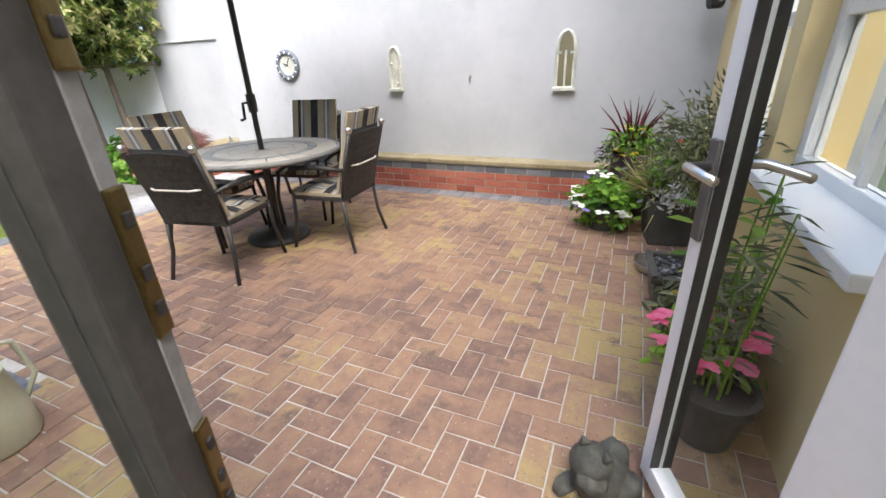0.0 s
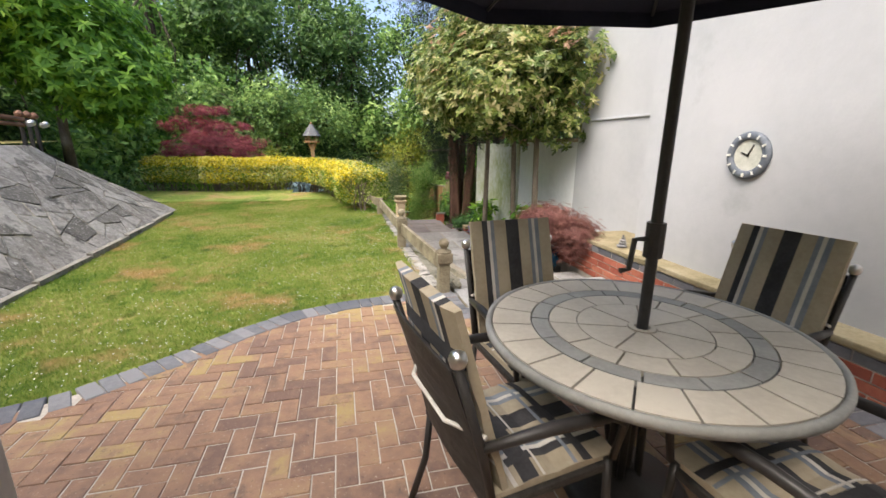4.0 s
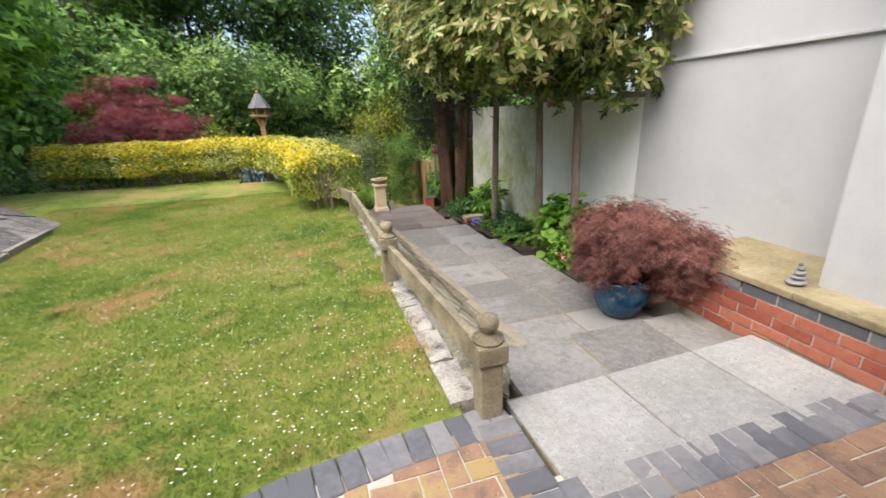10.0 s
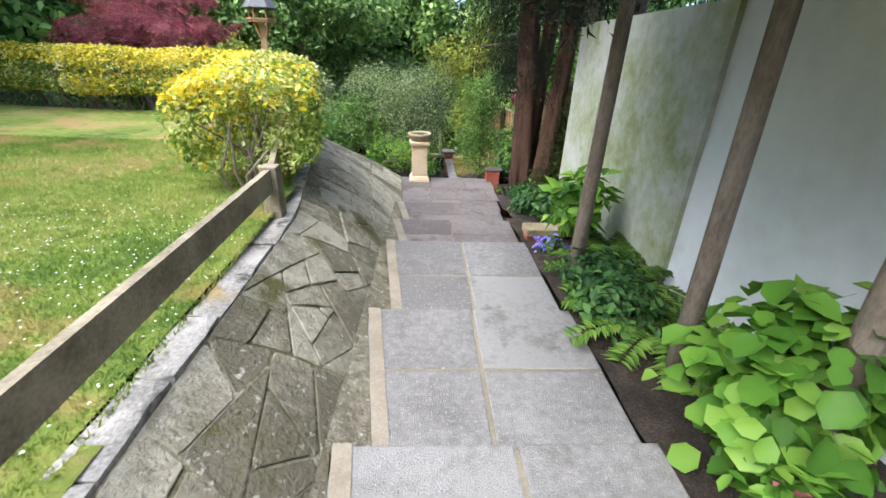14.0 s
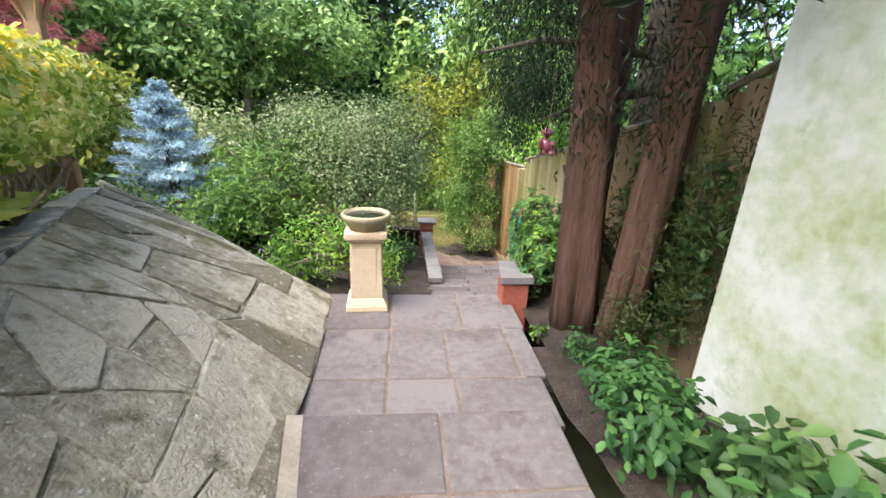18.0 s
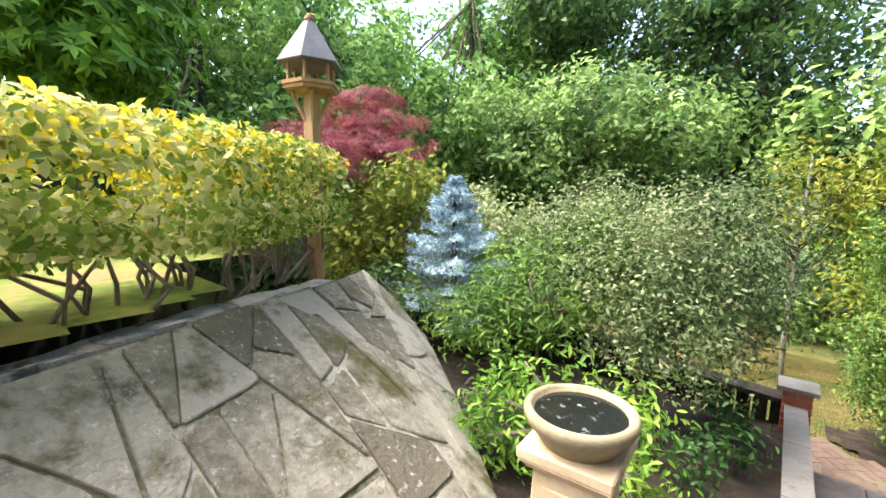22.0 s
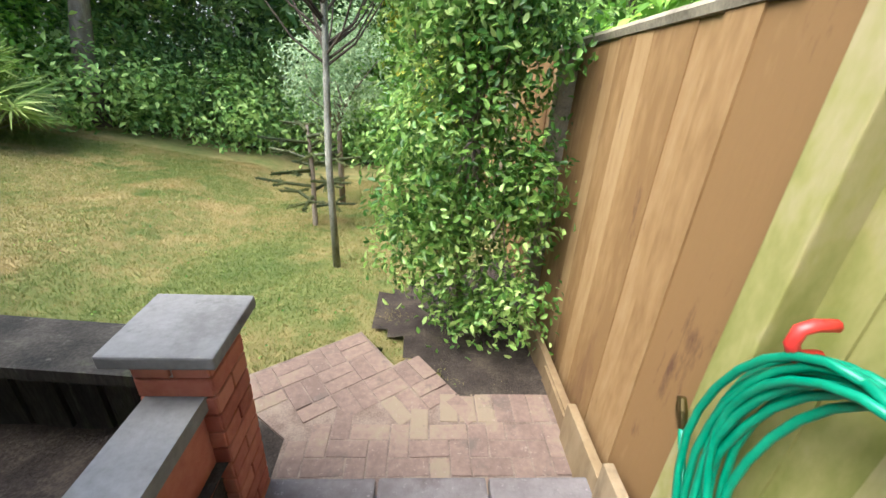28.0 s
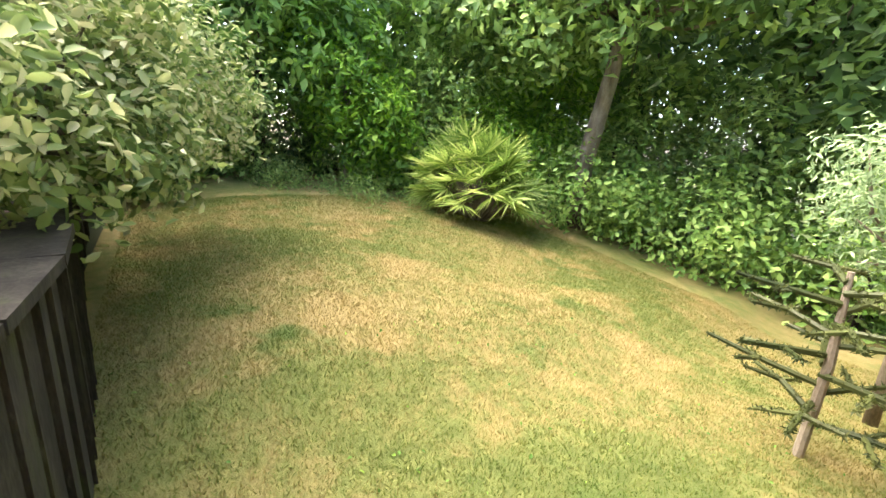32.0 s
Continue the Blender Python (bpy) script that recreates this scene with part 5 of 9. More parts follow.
# ---- soil beds ----
def soil(name, poly, fn, label, step=0.12):
    xs, ys = [p[0] for p in poly], [p[1] for p in poly]

    def inside(x, y):
        c = False
        for (xa, ya), (xb, yb) in zip(poly, poly[1:] + poly[:1]):
            if (ya > y) != (yb > y) and x < (xb - xa) * (y - ya) / (yb - ya) + xa:
                c = not c
        return c
    me = sheet(name, lambda x, y: fn(x, y) + 0.025 * math.sin(9 * x + 4 * y) * math.sin(7 * y - 3 * x), min(xs), max(xs), min(ys), max(ys), step, SOIL, inside)
    tagged(part(name, me, SOIL), label, "soil bed", kind="structure")


soil("bed_bank", [(-6, 14.2), (0.5, 14.4), (1.5, 14.2), (2.5, 13.6), (3.0, 13.3), (3.84, 13.3), (3.84, 14.80), (4.04, 14.80), (4.04, 17.15), (-6, 17.0)],
     lambda x, y: float(np.interp(y, [13.2, 14.2, 15.5, 17.1], [-0.86, -0.95, -1.35, -1.62]) * smooth_step(3.5, 2.6, x) + np.interp(y, [13.2, 13.5, 13.9, 14.37, 14.83, 15.5, 17.1], [-0.86, -0.97, -1.02, -1.18, -1.31, -1.42, -1.62]) * smooth_step(2.6, 3.5, x)), "bare dark soil bed between the bank and the sleepers", 0.06)
soil("bed_wall", [(4.26, 6.0), (5.25, 6.0), (5.25, 14.8), (4.85, 14.85), (4.5, 13.3), (4.36, 11.8), (4.26, 10.2)],
     lambda x, y: float(np.interp(y, [6, 8, 10.2, 11.9, 13.3, 15.6], [-0.22, -0.36, -0.5, -0.78, -0.85, -1.45])), "dark planting bed at the foot of the wall")
soil("bed_low", [(4.78, 17.78), (5.5, 17.78), (5.6, 20), (4.9, 19.6), (4.3, 19.0), (4.3, 18.56), (4.70, 18.07)], lambda x, y: low_z(x, y) + 0.03,
     "bare soil under the evergreen bush")
part("soil_bank", box(2.3, 13.45, -2.6, 3.80, 14.36, -1.22), SOIL)["kind"] = "structure"
part("soil_bank", box(1.0, 14.36, -2.6, 3.985, 17.0, -1.68), SOIL)["kind"] = "structure"
part("soil_bank", box(3.58, 17.0, -2.6, 4.02, 17.97, -2.168), SOIL)["kind"] = "structure"
bedstone = thing("bed_edging", "pale stone edging with red brick under it in the bed", "edging", kind="structure")
part("edging_stone", box(4.29, 10.22, -0.47, 4.98, 10.42, -0.40, 0.012), COPING, bedstone)
part("edging_brick", box(4.31, 10.25, -0.62, 4.96, 10.40, -0.47), REDBRICK, bedstone)

# ---- lower fence on the right ----
fence = thing("fence_right", "close-boarded timber fence, orange new panel and algae-stained old panels", "fence", kind="structure")
FX = lambda y: float(np.interp(y, [11.8, 16.5, 19.5, 26], [5.55, 5.45, 5.58, 5.9]))
FT = lambda y: float(np.interp(y, [11.8, 13, 15.2, 16.7, 16.75, 18.4, 24], [1.3, 0.75, 0.30, -0.05, -0.15, -0.30, -0.6]))
y = 11.9
while y < 24:
    w = 0.148
    x0, x1 = FX(y), FX(y + w)
    new_panel = y > 16.9
    jit = rng.uniform(-0.006, 0.006)
    bm = prism([(x0 + jit, y), (x1 + jit, y + w + 0.012), (x1 + jit + 0.018, y + w + 0.012), (x0 + jit + 0.012, y)], -3.1 if y > 15 else -1.6, FT(y + w / 2))
    part("board", bm, FENCE_NEW if new_panel else (FENCE_GREEN if y > 14.9 else FENCE), fence)
    y += w
for py in (12.8, 14.75, 16.78, 18.75, 20.7):
    part("post", box(FX(py) - 0.10, py - 0.05, -3.0, FX(py) - 0.002, py + 0.05, FT(py) - 0.02, 0.006), FENCE_GREEN if py < 17 else OLDWOOD, fence)
for ya, yb in zip((11.9, 12.8, 14.75, 16.78, 18.75), (12.8, 14.75, 16.78, 18.75, 20.7)):
    bm = bmesh.new()
    p = [(FX(ya) - 0.02, ya, FT(ya + 0.1)), (FX(yb) - 0.02, yb, FT(yb - 0.1))]
    tube([(q[0] + 0.03, q[1], q[2] + 0.015) for q in p], 0.03, 6, bm)
    part("capping", bm, OLDWOOD, fence)
# stepped gravel boards beside the stair
for k in range(5):
    ya, yb = 15.85 + 0.42 * k, 15.85 + 0.42 * (k + 1) - 0.02
    z = EZ[min(5 + k, 9)] if k < 4 else -2.145
    part("gravel_board", box(FX(ya) - 0.10, ya, z - 0.3, FX(ya) - 0.055, yb, z + 0.10, 0.006), FENCE, fence)
part("gravel_board", box(FX(17.6) - 0.09, 17.45, -2.4, FX(17.6) - 0.045, 18.6, -2.03, 0.006), FENCE, fence)

# ---- upper fence with trellis ----
ufence = thing("fence_upper", "long grey weathered close-boarded fence topped with square trellis", "fence", kind="structure")
FP = [(-10.6, -1.5), (-9.3, 3.0), (-7.9, 7.6), (-7.4, 11.5), (-7.2, 16)]


def fence_at(s):
    L = [0]
    for a, b in zip(FP, FP[1:]):
        L.append(L[-1] + math.dist(a, b))
    return float(np.interp(s, L, [p[0] for p in FP])), float(np.interp(s, L, [p[1] for p in FP]))


def fence_top(s):
    return 3.26 - 0.012 * s - 0.19 * max(0, s - 12.3)


for k in range(118):
    s = 0.15 * k
    (xa, ya), (xb, yb) = fence_at(s), fence_at(s + 0.155)
    j = rng.uniform(-0.008, 0.008)
    part("board", prism([(xa + j, ya), (xb + j, yb), (xb + j - 0.02, yb), (xa + j - 0.02, ya)], 1.2, fence_top(s) - 0.02 * rng.random()), GREYBOARD, ufence)
for i in range(9):
    s0, s1 = 1.95 * i, 1.95 * i + 1.93
    tr = thing("trellis", "pale square timber trellis panel on the fence", "trellis", kind="structure", group="trellis panels")
    (xa, ya), (xb, yb) = fence_at(s0), fence_at(s1)
    for k in range(10):
        t = k / 9
        x, y, z = xa + (xb - xa) * t, ya + (yb - ya) * t, fence_top(s0 + (s1 - s0) * t)
        part("slat", box(x - 0.012, y - 0.016, z - 0.03, x + 0.012, y + 0.016, z + 0.52), PALEWOOD if i < 6 else SLEEPER, tr)
    for h in (0.02, 0.18, 0.34, 0.5):
        part("lath", tube([(xa + 0.02, ya, fence_top(s0) + h), (xb + 0.02, yb, fence_top(s1) + h)], 0.016, 4), PALEWOOD if i < 6 else SLEEPER, tr)
    part("post", box(xa, ya - 0.05, 1.2, xa + 0.10, ya + 0.05, fence_top(s0) + 0.55), PALEWOOD if i in (4, 5) else GREYBOARD, tr)

for py in (7.80, 7.96):
    part("tall_post", box(-7.86, py - 0.045, 1.2, -7.77, py + 0.045, 3.72, 0.006), PALEWOOD, ufence, "pale new timber post")

# ---- rail along the bank ----
rail = thing("bank_rail", "brown timber double rail on dark metal posts with ball finials", "railing")
RP = [(-3.62, 3.86, 1.70), (-2.78, 4.60, 1.36), (-2.78, 6.76, 1.34), (-2.90, 8.85, 1.30), (-2.94, 9.08, 1.30), (-2.98, 9.3, 1.30)]
RT = [1.93, 1.88, 1.80, 1.72, 1.72, 1.71]
for (x, y, z), t in zip(RP, RT):
    part("post", tube([(x, y, z - 0.1), (x, y, t)], 0.028, 8), BLACK, rail)
    part("finial", lathe([(0.02, 0), (0.05, 0.02), (0.055, 0.05), (0.035, 0.085), (0.01, 0.1)], 12, at=(x, y, t)), RAILWOOD, rail)
for h, r in ((-0.03, 0.035), (-0.11, 0.03)):
    for i in range(3):
        part("rail_bar", tube([(RP[i][0] + 0.03, RP[i][1], RT[i] + h), (RP[i + 1][0] + 0.03, RP[i + 1][1], RT[i + 1] + h)], r, 6), RAILWOOD, rail)
for i in (1, 2, 3, 5):
    x, y, z = RP[i]
    lamp = part("spotlight", lathe([(0.03, 0), (0.045, 0.02), (0.045, 0.09), (0.03, 0.11)], 12, at=(0, 0, 0)), CHROME, rail, "small chrome spotlight")
    lamp.matrix_basis = pose(x + 0.06, y - 0.05 if i < 3 else y, RT[i] - 0.10, 70, 0, 100)

# ---- post and rail fence beside the lawn ----
pr = thing("post_and_rail", "low weathered timber fence with ball-topped posts", "fence")
PP = [(2.52, 5.06, 0.0), (2.36, 6.84, 0.02), (2.30, 9.35, 0.03), (1.76, 11.4, 0.03)]
for i, (x, y, z) in enumerate(PP):
    part("post", box(x - 0.055, y - 0.055, z - 0.3, x + 0.055, y + 0.055, z + 0.36, 0.008), OLDWOOD, pr)
    if i < 2:
        part("collar", box(x - 0.075, y - 0.075, z + 0.30, x + 0.075, y + 0.075, z + 0.40, 0.012), OLDWOOD, pr)
        part("cap", lathe([(0.075, 0), (0.075, 0.015), (0.03, 0.035), (0.03, 0.045), (0.046, 0.065), (0.052, 0.09), (0.044, 0.12), (0.015, 0.135)], 14, at=(x, y, z + 0.40)), OLDWOOD, pr, smooth=True)
for (xa, ya, za), (xb, yb, zb) in zip(PP, PP[1:]):
    d = Vector((xb - xa, yb - ya, 0)).normalized()
    nrm = Vector((-d.y, d.x, 0)) * 0.02
    o = Vector((d.y, -d.x, 0)) * -0.0
    q = [(xa - nrm.x, ya - nrm.y), (xb - nrm.x, yb - nrm.y), (xb + nrm.x, yb + nrm.y), (xa + nrm.x, ya + nrm.y)]
    bm = bmesh.new()
    lo = [bm.verts.new((*p, z + 0.20)) for p, z in zip(q, (za, zb, zb, za))]
    hi = [bm.verts.new((*p, z + 0.345)) for p, z in zip(q, (za, zb, zb, za))]
    for k in range(4):
        bm.faces.new((lo[k], lo[(k + 1) % 4], hi[(k + 1) % 4], hi[k]))
    bm.faces.new(hi)
    bm.faces.new(lo[::-1])
    part("rail", bm, OLDWOOD, pr)

# ---- birdhouse and birdbath ----
bh = thing("bird_table", "hexagonal timber bird table with a grey conical roof on a post", "bird table", (0.85, 13.80, 0.38), 12)
bh.matrix_basis = pose(0.85, 13.80, 0.38, 0, 0, 12) @ Matrix.Scale(0.82, 4)
part("post", box(-0.055, -0.055, -1.0, 0.055, 0.055, 1.22, 0.006), CEDAR, bh)
for k in range(4):
    a = math.pi / 4 + k * math.pi / 2
    part("brace", tube([(0.04 * math.cos(a), 0.04 * math.sin(a), 0.95), (0.17 * math.cos(a), 0.17 * math.sin(a), 1.24)], 0.022, 6), CEDAR, bh)
part("floor", lathe([(0.25, 0), (0.25, 0.03)], 6, at=(0, 0, 1.25)), CEDAR, bh)
for k in range(6):
    a, b = k * math.pi / 3, (k + 1) * math.pi / 3
    part("upright", box(-0.014, -0.014, 0, 0.014, 0.014, 0.22, 0.003, m=pose(0.2 * math.cos(a), 0.2 * math.sin(a), 1.27)), CEDAR, bh)
    part("lip", tube([(0.25 * math.cos(a), 0.25 * math.sin(a), 1.30), (0.25 * math.cos(b), 0.25 * math.sin(b), 1.30)], 0.022, 4), CEDAR, bh)
roof = part("roof", lathe([(0.29, 0), (0.30, 0.012), (0.07, 0.36), (0.06, 0.38)], 6, at=(0, 0, 1.47)), LEADGREY, bh, "grey felted roof")
part("finial", lathe([(0.02, 0), (0.04, 0.03), (0.035, 0.06), (0.01, 0.08)], 10, at=(0, 0, 1.85)), CEDAR, bh)

bath = thing("bird_bath", "sandstone pedestal bird bath with a round water bowl", "bird bath", (3.235, 13.24, -0.8), 3)


def frustum(w0, w1, z0, z1, bevel=0.006):
    bm = bmesh.new()
    v = [bm.verts.new((sx * w / 2, sy * w / 2, z)) for w, z in ((w0, z0), (w1, z1)) for sx, sy in ((-1, -1), (1, -1), (1, 1), (-1, 1))]
    for k in range(4):
        bm.faces.new((v[k], v[(k + 1) % 4], v[4 + (k + 1) % 4], v[4 + k]))
    bm.faces.new(v[4:])
    bm.faces.new(v[:4][::-1])
    if bevel:
        bmesh.ops.bevel(bm, geom=bm.edges[:], offset=bevel, segments=1, affect="EDGES")
    return bm


part("base", frustum(0.32, 0.31, 0.0, 0.05), SANDSTONE, bath)
part("base_moulding", frustum(0.30, 0.25, 0.05, 0.10), SANDSTONE, bath)
part("shaft", frustum(0.245, 0.225, 0.10, 0.55), SANDSTONE, bath)
for rz in (0, 90, 180, 270):
    pn = part("panel", box(-0.075, -0.1225, 0.16, 0.075, -0.114, 0.50, 0.004), SANDSTONE, bath)
    pn.matrix_basis = pose(0, 0, 0, 0, 0, rz)
part("capital", frustum(0.25, 0.31, 0.55, 0.59), SANDSTONE, bath)
part("abacus", frustum(0.31, 0.31, 0.59, 0.63), SANDSTONE, bath)
part("bowl", lathe([(0.12, 0.625), (0.135, 0.65), (0.155, 0.68), (0.174, 0.70), (0.183, 0.72), (0.186, 0.735), (0.18, 0.748), (0.167, 0.752), (0.156, 0.745), (0.148, 0.72), (0.02, 0.705)], 40), COPING, bath, smooth=True)
part("water", lathe([(0.001, 0.724), (0.150, 0.724), (0.150, 0.731), (0.001, 0.731)], 30), WATER, bath, "dark water with pale reflections painted in as specks")

# ---- patio set ----
table = thing("patio_table", "round mosaic-tiled garden table on a black metal pedestal", "table", (2.69, 2.54, 0))
TR = 0.60
part("rim", annulus([(TR - 0.02, 0.70), (TR, 0.705), (TR + 0.004, 0.722), (TR, 0.737), (TR - 0.012, 0.739), (TR - 0.02, 0.735)], 64), TILE_GREY, table, smooth=True)
part("underside", lathe([(0.02, 0.695), (TR - 0.02, 0.695), (TR - 0.02, 0.715)], 48), BLACK, table)


def ring_tiles(r0, r1, n, material, off=0.0, gap=0.004):
    for k in range(n):
        a0, a1 = 2 * math.pi * (k + off) / n, 2 * math.pi * (k + 1 + off) / n
        g0, g1 = gap / max(r0, 0.05), gap / r1
        m = 5
        poly = [(r1 * math.cos(a0 + g1 + (a1 - a0 - 2 * g1) * i / m), r1 * math.sin(a0 + g1 + (a1 - a0 - 2 * g1) * i / m)) for i in range(m + 1)]
        poly += [(r0 * math.cos(a1 - g0 - (a1 - a0 - 2 * g0) * i / m), r0 * math.sin(a1 - g0 - (a1 - a0 - 2 * g0) * i / m)) for i in range(m + 1)]
        part("tile", prism(poly, 0.715, 0.7365 + rng.uniform(0, 0.001)), material, table)


ring_tiles(0.425, 0.575, 22, TILE_PALE)
ring_tiles(0.355, 0.419, 14, TILE_GREY)
ring_tiles(0.245, 0.349, 12, TILE_PALE, 0.3)
ring_tiles(0.055, 0.24, 7, TILE_PALE, 0.1)
part("hub", annulus([(0.03, 0.716), (0.05, 0.716), (0.05, 0.741), (0.03, 0.741)], 24), TILE_PALE, table)
for k in range(4):
    a = math.pi / 4 + k * math.pi / 2
    c, s = math.cos(a), math.sin(a)
    part("leg", tube([(0.06 * c, 0.06 * s, 0.02), (0.05 * c, 0.05 * s, 0.35), (0.09 * c, 0.09 * s, 0.55), (0.30 * c, 0.30 * s, 0.69)], 0.016, 8), BLACK, table, smooth=True)
part("pole_sleeve", tube([(0, 0, 0.02), (0, 0, 0.69)], 0.032, 12), BLACK, table)
para = thing("parasol", "navy parasol on a black pole with a crank", "parasol", (2.69, 2.54, 0))
part("base", lathe([(0.25, 0.0), (0.26, 0.02), (0.23, 0.05), (0.08, 0.075), (0.05, 0.11)], 36), BLACK, para, "round black weighted base", True)
part("pole", tube([(0, 0, 0.1), (0, 0, 2.62)], 0.021, 14), BLACK, para)
part("crank_housing", tube([(0, 0, 1.02), (0, 0, 1.15)], 0.034, 12), BLACK, para)
part("crank_handle", tube([(-0.03, 0, 1.09), (-0.085, 0, 1.09), (-0.095, 0, 0.98), (-0.13, 0, 0.975)], 0.011, 8), BLACK, para)
can = bmesh.new()
apex = can.verts.new((0, 0, 2.58))
rim, rim2 = [], []
for k in range(8):
    a = 2 * math.pi * k / 8 + 0.2
    rim.append(can.verts.new((1.27 * math.cos(a), 1.27 * math.sin(a), 2.17)))
    rim2.append(can.verts.new((1.27 * math.cos(a), 1.27 * math.sin(a), 2.09)))
for k in range(8):
    can.faces.new((apex, rim[k], rim[(k + 1) % 8]))
    can.faces.new((rim[k], rim2[k], rim2[(k + 1) % 8], rim[(k + 1) % 8]))
part("canopy", can, NAVY, para)
for k in range(8):
    a = 2 * math.pi * k / 8 + 0.2
    part("rib", tube([(0.02 * math.cos(a), 0.02 * math.sin(a), 2.54), (1.26 * math.cos(a), 1.26 * math.sin(a), 2.155)], 0.009, 5), BLACK, para)


def cushion_strip(w0, w1, stripes, d, length, name, parent, m):
    """A padded cushion of long stripes, cut from across its width."""
    total = sum(s for s, _ in stripes)
    x = -(w1 - w0) / 2
    for s, material in stripes:
        x1 = x + (w1 - w0) * s / total
        bm = bmesh.new()
        nseg = 10
        cols = []
        for i in range(nseg + 1):
            t = i / nseg
            puff = d * (0.55 + 0.45 * math.sin(math.pi * min(max(t, 0.02), 0.98)) ** 0.5) * (0.86 + 0.14 * math.cos(t * math.pi * 6))
            edge = lambda xx: puff * (1 - 0.45 * (2 * xx / (w1 - w0)) ** 6)
            cols.append([bm.verts.new((x, t * length, 0)), bm.verts.new((x, t * length, edge(x))), bm.verts.new((x1, t * length, edge(x1))), bm.verts.new((x1, t * length, 0))])
        for a, b in zip(cols, cols[1:]):
            for k in range(4):
                bm.faces.new((a[k], a[(k + 1) % 4], b[(k + 1) % 4], b[k]))
        bm.faces.new(cols[0])
        bm.faces.new(cols[-1][::-1])
        ob = part(name, bm, material, parent)
        ob.matrix_basis = m
        x = x1
    half = (w1 - w0) / 2
    for t0, t1, material in ((0.17, 0.20, CUSH_WHITE), (0.24, 0.36, CUSH_DARK), (0.39, 0.41, CUSH_WHITE), (0.64, 0.67, CUSH_BLUE), (0.72, 0.80, CUSH_DARK)):
        bm = bmesh.new()
        cols = []
        for i in range(9):
            xx = -half + 2 * half * i / 8
            prof = lambda t: d * (0.55 + 0.45 * math.sin(math.pi * t) ** 0.5) * (0.86 + 0.14 * math.cos(t * math.pi * 6)) * (1 - 0.45 * (xx / half) ** 6) + 0.0025
            cols.append([bm.verts.new((xx, (t0 + (t1 - t0) * k / 2) * length, prof(t0 + (t1 - t0) * k / 2))) for k in range(3)])
        for a, b in zip(cols, cols[1:]):
            for k in range(2):
                bm.faces.new((a[k], b[k], b[k + 1], a[k + 1]))
        ob = part("plaid_band", bm, material, parent, "woven cross stripe of the plaid")
        ob.matrix_basis = m


STRIPES = [(1.0, "c"), (0.35, "b"), (0.25, "w"), (0.3, "b"), (0.9, "c"), (1.1, "d"), (1.0, "c"), (0.3, "b"), (0.25, "w"), (0.45, "d"), (0.9, "c")]
STRIPES = [(s, {"c": CUSHION, "b": CUSH_BLUE, "w": CUSH_WHITE, "d": CUSH_DARK}[k]) for s, k in STRIPES]


def chair():
    """A woven garden chair; it faces +y, its middle at the origin."""
    c = thing("garden_chair", "black woven garden armchair with a striped beige and charcoal cushion", "chair", group="chairs round the table")
    for s in (-1, 1):
        part("leg", tube([(s * 0.27, -0.27, 0), (s * 0.245, -0.22, 0.2), (s * 0.24, -0.20, 0.42)], 0.014, 8), BLACK, c, smooth=True)
        part("leg", tube([(s * 0.27, 0.27, 0), (s * 0.25, 0.23, 0.25), (s * 0.245, 0.22, 0.44)], 0.014, 8), BLACK, c, smooth=True)
        part("back_post", tube([(s * 0.24, -0.20, 0.40), (s * 0.245, -0.245, 0.6), (s * 0.25, -0.33, 0.89)], 0.014, 8), BLACK, c, smooth=True)
        part("knob", lathe([(0.008, 0), (0.02, 0.008), (0.025, 0.025), (0.02, 0.042), (0.006, 0.05)], 12, at=(s * 0.25, -0.33, 0.885)), CHROME, c, "steel ball finial", True)
        part("armrest", tube([(s * 0.25, -0.25, 0.63), (s * 0.285, -0.05, 0.66), (s * 0.29, 0.16, 0.645), (s * 0.27, 0.245, 0.58), (s * 0.25, 0.235, 0.44)], [0.014, 0.02, 0.02, 0.014, 0.012], 8), BLACK, c, smooth=True)
    part("seat_frame", box(-0.25, -0.22, 0.395, 0.25, 0.24, 0.425, 0.008), RATTAN, c)
    bm = bmesh.new()
    rows = []
    for i in range(9):
        t = i / 8
        y, z = -0.215 - 0.125 * t ** 1.2, 0.43 + 0.44 * t
        top = 0.02 * (1 - abs(2 * 0.5 - 1))
        rows.append([(sx * 0.235, y - 0.02 * (1 - (sx) ** 2), z + (0.02 * (1 - sx ** 2) if i == 8 else 0)) for sx in (-1, -0.6, -0.2, 0.2, 0.6, 1)])
    for k in range(0, 6):
        tube([r[k] for r in rows], 0.005, 4, bm)
    for r in rows:
        tube(r, 0.006, 4, bm)
    part("back_frame", bm, BLACK, c)
    bm = bmesh.new()
    V = [[bm.verts.new(Vector(p) + Vector((0, -0.004, 0))) for p in r] for r in rows]
    for a, b in zip(V, V[1:]):
        for k in range(5):
            bm.faces.new((a[k], a[k + 1], b[k + 1], b[k]))
    part("woven_back", bm, RATTAN, c)
    cushion_strip(-0.235, 0.235, STRIPES, 0.05, 0.47, "seat_cushion", c, pose(0, -0.21, 0.428))
    cushion_strip(-0.235, 0.235, STRIPES, 0.055, 0.60, "back_cushion", c, pose(0, -0.150, 0.455, 106, 0, 0))
    part("tie", tube([(-0.25, -0.24, 0.66), (-0.13, -0.31, 0.655), (0.13, -0.31, 0.655), (0.25, -0.24, 0.66)], 0.007, 6), CUSH_WHITE, c)
    return c


ch = chair()
# each chair turned to the table
seats = [((2.12, 2.46), -80), ((2.84, 1.99), 5), ((2.49, 3.0), 187), ((3.36, 2.72), 100)]
ch.matrix_basis = pose(*seats[0][0], 0, 0, 0, seats[0][1])
for p, rz in seats[1:]:
    copy_thing(ch, pose(*p, 0, 0, 0, rz))
